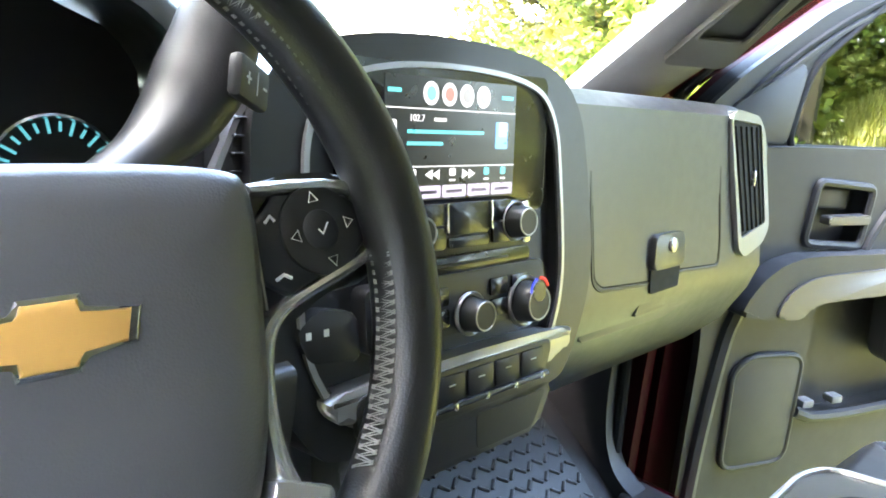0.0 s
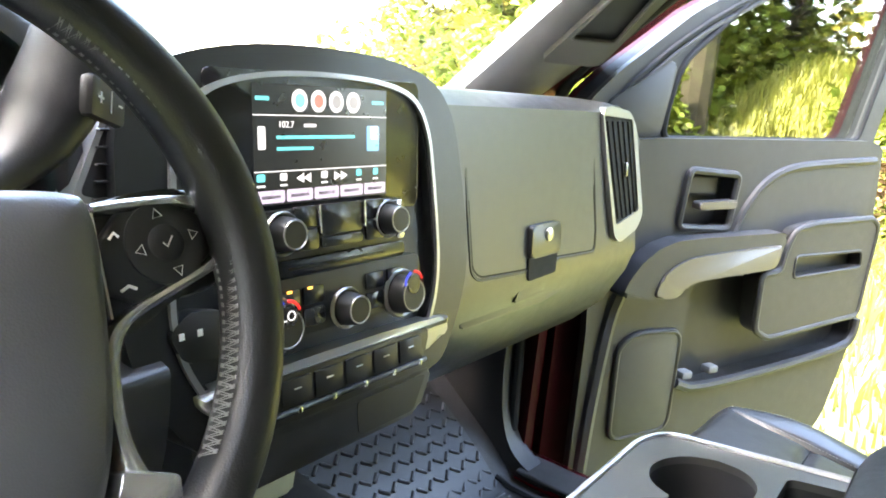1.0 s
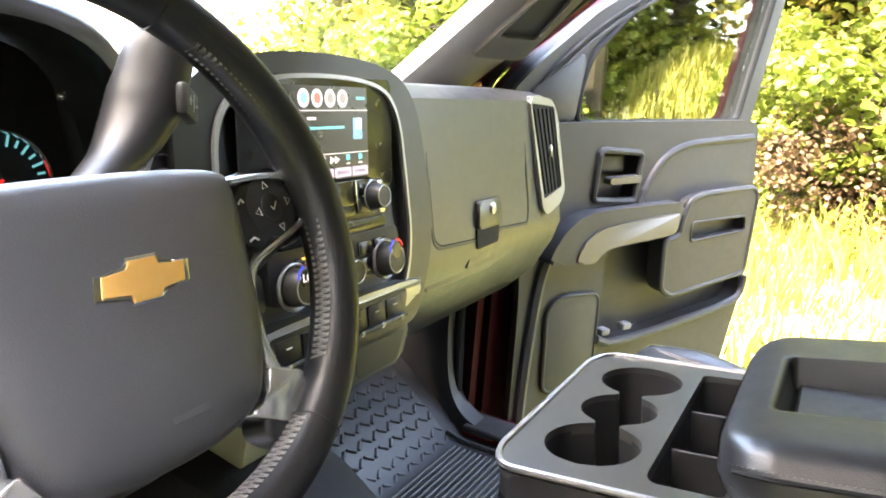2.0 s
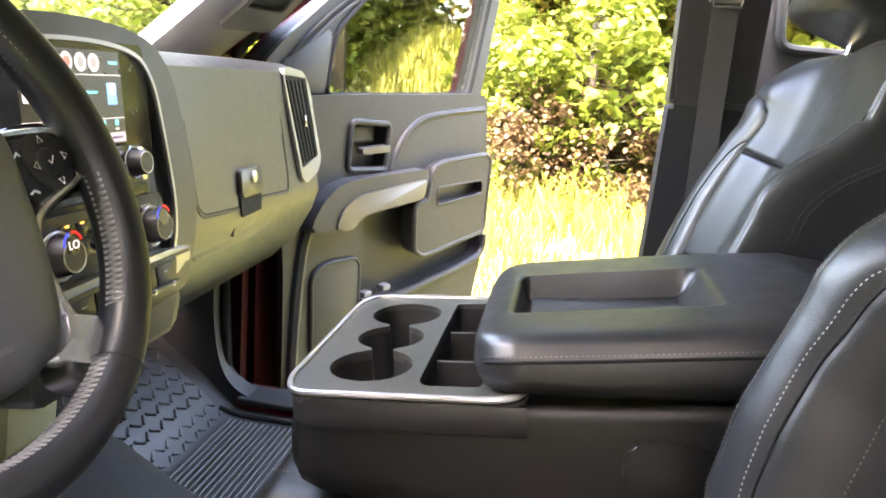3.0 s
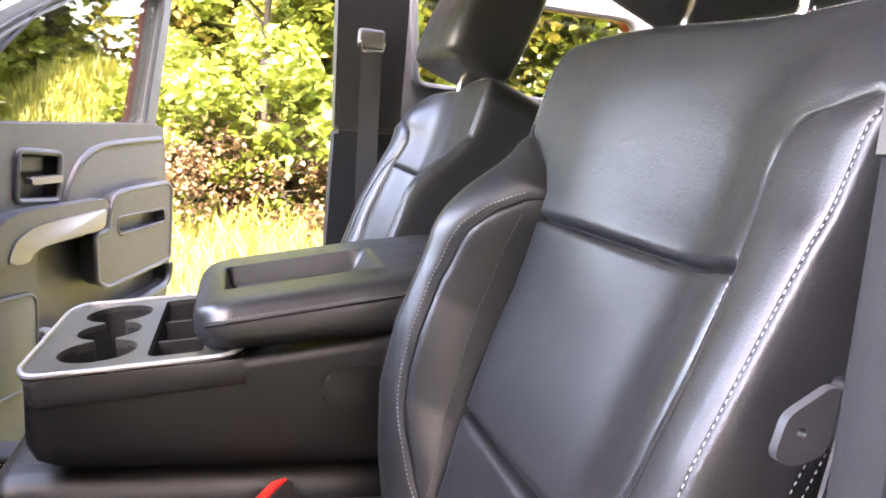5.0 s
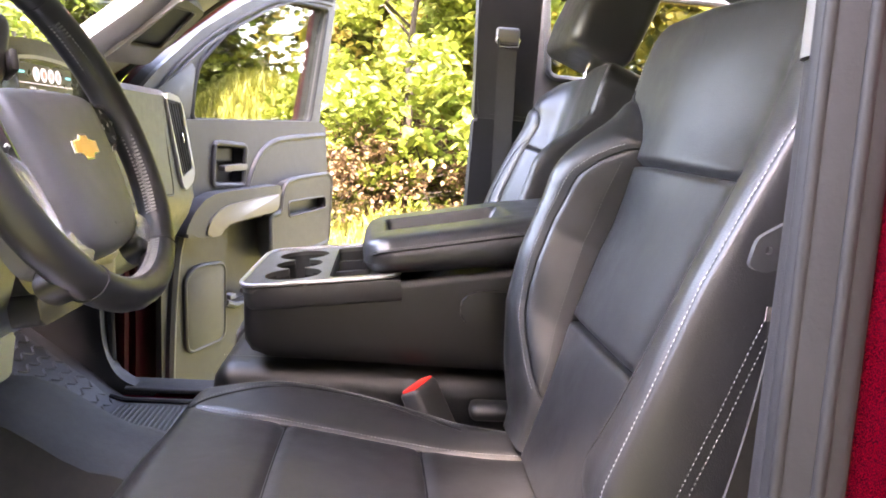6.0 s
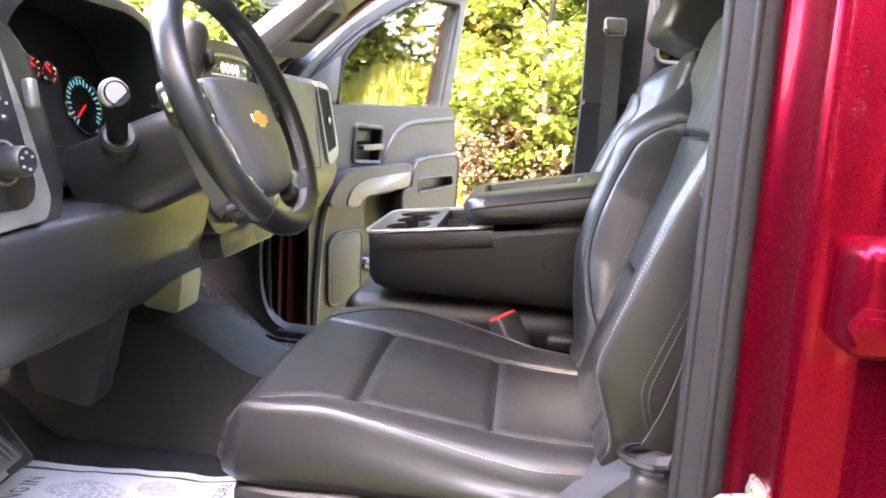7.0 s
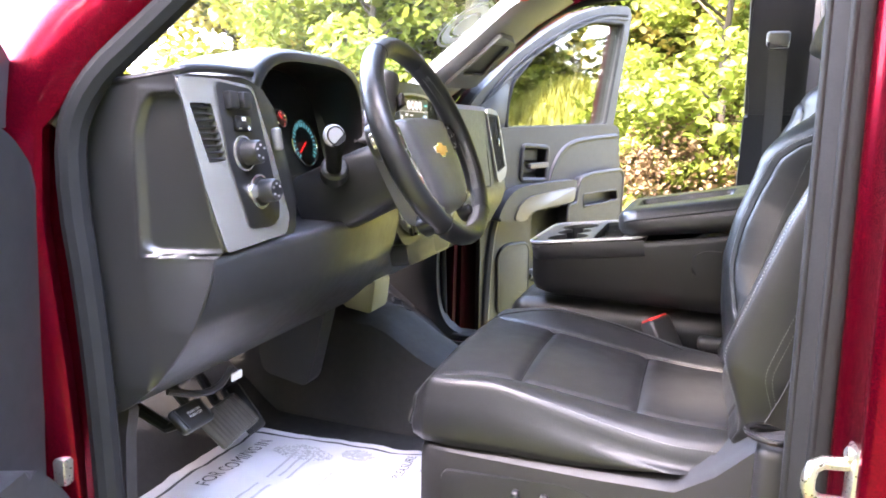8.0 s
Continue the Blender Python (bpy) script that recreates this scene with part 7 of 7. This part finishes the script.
part("handle_base", prism(round_poly(rim_o, 0.02, 5), -0.02, 0.014, gm, 0.0, holes=[rim_i]), PLATE_GREY, grab, "pale grey handle plate", 40)
part("handle_recess", prism(rim_i, -0.02, 0.004, gm), GREY_DARK, grab, "dark recess")
part("handle_grip", tube([gm @ Vector((*p, 0.012)) for p in rim_i], 0.004, 6, True), PLATE_GREY, grab)

# frosted round sticker and red lettering strip on the windshield
def on_glass(u, t, out=-0.004):
    x, y, z = (table(t, [(0, EDGE[0][i]), (0.25, EDGE[1][i]), (0.5, EDGE[2][i]), (0.75, EDGE[3][i]), (1, EDGE[4][i])]) for i in range(3))
    return Vector((x * u, y + 0.16 * (1 - u * u) + out, z + 0.02 * (1 - u * u) + out * 0.8))


stick = thing("windshield_sticker", "pale frosted round sticker on the windshield glass", "sticker", on_glass(0.86, 0.62))
for r0, r1 in ((0.0, 0.030), (0.038, 0.056), (0.062, 0.068)):
    own = bmesh.new()
    for k in range(40):
        a, b = k * math.tau / 40, (k + 1) * math.tau / 40
        quad = [on_glass(0.86 + q * math.cos(w) * 1.5, 0.62 + q * math.sin(w) * 2.0) for q, w in ((r0, a), (r1, a), (r1, b), (r0, b))]
        if r0 == 0.0:
            quad = [on_glass(0.86, 0.62)] + quad[1:3]
        own.faces.new([own.verts.new(p) for p in quad])
    part("print_ring", own, FROST, stick, "", 0)
strip = thing("windshield_price_strip", "red figures painted on the top of the windshield", "sticker", on_glass(0.86, 0.9))
for k in range(3):
    own = bmesh.new()
    c = 0.97 - 0.10 * k
    pts = [on_glass(c + 0.036 * math.cos(w), 0.90 + 0.055 * math.sin(w), -0.006) for w in [math.radians(40 + 280 * j / 14) for j in range(15)]]
    tube(pts, 0.007, 6, False, own, 0.3)
    part("figure", own, RED_PRINT, strip)

# ---- ground, grass and woods round the truck ----
def ground_z(x, y):
    d = math.hypot(x, y)
    return 0.04 * noise.noise(Vector((x * 0.6, y * 0.6, 0))) * ramp(d, 1.5, 4) + 0.25 * ramp(x, 6.5, 14) + 1.9 * math.exp(-((x - 11.2) / 2.0) ** 2 - ((y - 1.9) / 1.9) ** 2)


own = bmesh.new()
span = [-160, -70, -36, -24] + [-18 + 0.75 * k for k in range(49)] + [24, 36, 70, 160]
g = [[own.verts.new((x, y, ground_z(x, y))) for x in span] for y in span]
for j in range(len(span) - 1):
    for i in range(len(span) - 1):
        own.faces.new((g[j][i], g[j][i + 1], g[j + 1][i + 1], g[j + 1][i]))
ground = part("ground", own, SOIL)
tagged(ground, "dry grassy ground with leaf litter round the truck", "ground", kind="structure")

rnd = random.Random(11)


def leaf_cloud(own, centre, radius, count, size, flat=0.75, gaps=()):
    """Leaves scattered in an uneven clump, most of them near its outside."""
    for _ in range(count):
        d = Vector((rnd.gauss(0, 1), rnd.gauss(0, 1), rnd.gauss(0, 1)))
        d = d.normalized() * radius * (0.35 + 0.65 * rnd.random() ** 0.5)
        d.z *= flat
        p = centre + d
        s = size * (0.6 + 0.8 * rnd.random())
        q = Euler((rnd.uniform(-0.9, 0.9), rnd.uniform(-0.9, 0.9), rnd.uniform(0, 6.28))).to_matrix()
        if any(((p - g_).cross(SUN)).length < r_ for g_, r_ in gaps):
            continue
        v = [own.verts.new(p + q @ Vector(w) * s) for w in ((-0.5, 0, 0), (-0.25, -0.3, 0.05), (0.15, -0.34, 0.05), (0.55, 0, -0.1), (0.15, 0.34, 0.05), (-0.25, 0.3, 0.05))]
        own.faces.new(v)


def tree_kind(name, label, height, spread, trunk_r, leaf_mat, clumps, per, leaf, low, cat="tree"):
    t = thing(name, label, cat, (0, 0, 0))
    lean = Vector((rnd.uniform(-0.3, 0.3), rnd.uniform(-0.3, 0.3), 0))
    top = [Vector((0, 0, -0.1)) + lean * (k / 6) ** 2 + Vector((rnd.uniform(-0.05, 0.05), rnd.uniform(-0.05, 0.05), height * 0.92 * k / 6)) for k in range(7)]
    bm = tube(top, [trunk_r * (1.15 - 0.95 * k / 6) for k in range(7)], 9)
    tips = []
    for k in range(clumps):
        zf = low + (1 - low) * (k + rnd.random()) / clumps
        base = top[0].lerp(top[-1], max(0.1, zf - 0.15))
        a = rnd.random() * math.tau
        out = spread * (0.35 + 0.65 * rnd.random()) * (1.1 - 0.6 * zf)
        tip = base + Vector((out * math.cos(a), out * math.sin(a), height * 0.10 * rnd.random()))
        mid = base.lerp(tip, 0.5) + Vector((0, 0, 0.06 * height * rnd.random()))
        tube([base, mid, tip], [trunk_r * 0.35, trunk_r * 0.22, trunk_r * 0.08], 5, False, bm)
        tips.append(tip)
    part("trunk", bm, BARK, t)
    own = bmesh.new()
    for tip in tips:
        leaf_cloud(own, tip, spread * rnd.uniform(0.18, 0.36), per, leaf)
    part_raw("crown", own, leaf_mat, t, "", 0)
    return t


maple = tree_kind("maple_tree", "young bright green maple with broad sunlit leaves", 5.2, 1.9, 0.07, LEAF, 26, 250, 0.13, 0.10)
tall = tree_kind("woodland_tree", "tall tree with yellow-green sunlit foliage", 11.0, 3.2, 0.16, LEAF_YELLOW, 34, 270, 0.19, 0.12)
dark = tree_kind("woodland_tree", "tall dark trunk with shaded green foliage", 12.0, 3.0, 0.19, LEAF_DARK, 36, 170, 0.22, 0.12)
bush = tree_kind("shrub", "low green shrub at the edge of the woods", 2.2, 1.2, 0.03, LEAF, 18, 190, 0.09, 0.05, "shrub")
brush = tree_kind("shrub", "dry brown undergrowth shrub", 1.6, 1.3, 0.025, LEAF_BROWN, 18, 150, 0.065, 0.05, "shrub")


def put(ob, x, y, scale=1.0, first=False):
    m = pose(x, y, ground_z(x, y), 0, 0, rnd.uniform(0, 360))
    if first:
        ob.matrix_basis = m
        o = ob
    else:
        o = copy_thing(ob, m)
    o.scale = (scale,) * 3
    return o


# passenger's side edge of the woods
for k, (x, y) in enumerate(((9.0, -0.5), (8.7, 4.6), (9.6, -1.9), (9.8, 5.9), (10.6, 7.8), (13.0, 3.2), (12.4, 0.2), (13.6, 1.3), (14.2, 4.4), (13.4, 2.3), (12.9, 5.0), (15.0, 0.2), (15.2, 2.0), (15.0, 3.6), (15.4, 5.4), (15.2, -1.6), (14.8, 7.2))):
    put(maple, x, y, (1.0 if x < 14.5 else 1.6) + 0.12 * (k % 3), k == 0)
for k, (x, y) in enumerate(((8.7, 0.3), (8.5, 3.6), (8.6, 5.2), (9.0, -3.0), (8.8, 6.6), (9.4, 0.3))):
    put(bush, x, y, 0.9 + 0.1 * (k % 3), k == 0)
for k, (x, y) in enumerate(((8.2, -0.9), (8.5, -2.0), (8.1, 0.2), (9.2, -1.2), (9.8, -2.6), (10.4, -0.6), (9.6, 4.2), (9.9, -4.2), (10.8, 5.0))):
    put(brush, x, y, 1.0, k == 0)
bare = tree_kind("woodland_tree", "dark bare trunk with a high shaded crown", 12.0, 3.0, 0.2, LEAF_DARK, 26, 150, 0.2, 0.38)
for k, (x, y) in enumerate(((9.2, 3.1), (11.8, -2.2), (12.2, 4.4), (10.8, 6.6))):
    put(bare, x, y, 1.0, k == 0)
spots_t = [(12, 7), (14.2, 2), (12.5, -3), (14, -7), (11.2, 8.4), (13.8, 10.2), (15.5, 4.5), (15, -1), (11.5, -9), (7, -13), (1, -15), (-5, -15), (-11, -11), (-15, -6), (-17, 0), (17, 9), (18, 5.5), (18.5, 2.5), (18, -1.5), (17.5, -5.5), (15.5, 12), (20, 0.5), (20, 7), (16, -9), (19.5, -4)]
spots_d = [(11.2, 4.8), (13.6, -5), (15, 8.5), (16.5, 1.2), (14.2, 0.4), (12.3, -7), (17, -4), (-18, -4), (-9, -16), (4, -14)]
for k, (x, y) in enumerate(spots_t):
    put(tall, x, y, 0.9 + 0.08 * (k % 4), k == 0)
# unseen trees added on the driver's side and behind, to cut the light from there
spots_d += [(-6.4 - 0.5 * (k % 2), -9.0 + 1.7 * k) for k in range(11)] + [(-7.5 + 2.4 * k, -9.5 - 0.6 * (k % 2)) for k in range(7)] + [(-12, -6 + 3.1 * k) for k in range(6)]
for k, (x, y) in enumerate(spots_d):
    put(dark, x, y, 0.56 if x < -6 and 0 < y < 4.6 else (0.68 if x < -6 else 0.9) + 0.08 * (k % 3), k == 0)

# overhanging tree on the driver's side, whose leaves dapple the light
shade = thing("shade_tree", "broad tree overhanging the truck on the driver's side", "tree", (-8.6, 4.6, 0))
aim = Vector((-0.35, -0.05, 1.3)) + SUN * 11
bm = tube([(-8.6, 4.6, -0.1), (-8.5, 4.5, 3.0), (-8.2, 4.2, 6.0), (-8.4, 4.2, 8.4), (-9.2, 4.6, 10.6)], [0.26, 0.22, 0.17, 0.12, 0.05], 10)
GAPS = [(Vector((-0.432, -0.335, 0.98)), 0.14), (Vector((-0.470, -0.455, 1.24)), 0.07), (Vector((-0.455, -0.49, 1.34)), 0.07)]  # lines along which the sun finds a way through
own = bmesh.new()
across = SUN.cross((0, 0, 1)).normalized()
over = across.cross(SUN)
for k in range(135):
    a, q = rnd.random() * math.tau, 2.7 * math.sqrt(rnd.random())
    c = aim + Vector((-0.15, -0.2, 0)) + across * q * math.cos(a) + over * q * math.sin(a) + SUN * rnd.uniform(-0.5, 0.7)
    if all((c - g_).cross(SUN).length > 0.5 for g_, r_ in GAPS):
        tube([c + Vector((-0.5, 0.4, -0.5)), c + Vector((-0.2, 0.2, -0.15)), c], [0.03, 0.02, 0.008], 5, False, bm)
    leaf_cloud(own, c, rnd.uniform(0.5, 0.85), 200, 0.22, gaps=GAPS)
part("trunk", bm, BARK, shade)
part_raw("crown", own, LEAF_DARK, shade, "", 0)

# tall grass strip
own = bmesh.new()
for _ in range(15000):
    x, y = rnd.uniform(2.6, 8.6), rnd.uniform(-5.5, 6.5)
    h = (0.16 + 0.34 * rnd.random() ** 2) * (0.35 + 0.65 * ramp(x, 3.0, 5.5)) * (1 if noise.noise(Vector((x * 0.8, y * 0.8, 7))) > -0.15 else 0.45)
    z = ground_z(x, y)
    a = rnd.random() * math.tau
    w, l = 0.008 + 0.006 * rnd.random(), Vector((math.cos(a), math.sin(a), 0)) * h * rnd.uniform(0.1, 0.5)
    sd = Vector((-math.sin(a), math.cos(a), 0)) * w
    p = Vector((x, y, z))
    v = [own.verts.new(q) for q in (p - sd, p + sd, p + l * 0.4 + Vector((0, 0, h * 0.6)) + sd * 0.6, p + l + Vector((0, 0, h)), p + l * 0.4 + Vector((0, 0, h * 0.6)) - sd * 0.6)]
    own.faces.new(v)
for _ in range(7000):
    x, y = rnd.uniform(8.4, 12.6), rnd.uniform(0.2, 4.0)
    h = 0.12 + 0.2 * rnd.random()
    a = rnd.random() * math.tau
    sd, p = Vector((-math.sin(a), math.cos(a), 0)) * 0.016, Vector((x, y, ground_z(x, y) - 0.01))
    tip = p + Vector((math.cos(a) * h * 0.4, math.sin(a) * h * 0.4, h))
    own.faces.new([own.verts.new(q) for q in (p - sd, p + sd, tip)])
grass = part_raw("grass", own, GRASS, None, "", 0)
tagged(grass, "tall pale sunlit grass beside the truck", "grass", kind="stuff")

# dark green weeds standing in the grass
own = bmesh.new()
for _ in range(130):
    x, y = rnd.uniform(5.8, 8.3), rnd.uniform(-4.2, 2.6)
    if noise.noise(Vector((x * 0.9, y * 0.9, 3))) < -0.05:
        continue
    base, h = Vector((x, y, ground_z(x, y))), rnd.uniform(0.35, 0.75)
    lean = Vector((rnd.uniform(-0.12, 0.12), rnd.uniform(-0.12, 0.12), 1.0))
    tube([base, base + lean * h * 0.5, base + lean * h], [0.006, 0.005, 0.002], 4, False, own)
    for k in range(16):
        a, t = k * 2.4 + rnd.random(), 0.2 + 0.8 * k / 16
        p, d = base + lean * h * t, Vector((math.cos(a), math.sin(a), rnd.uniform(0.3, 0.9)))
        l, sd = 0.15 * (1.15 - t), Vector((-math.sin(a), math.cos(a), 0)) * 0.018
        own.faces.new([own.verts.new(q) for q in (p, p + d * l * 0.45 - sd, p + d * l, p + d * l * 0.45 + sd)])
weeds = part_raw("weeds", own, LEAF, None, "", 0)
tagged(weeds, "tall green weeds standing in the pale grass", "weeds", kind="stuff")
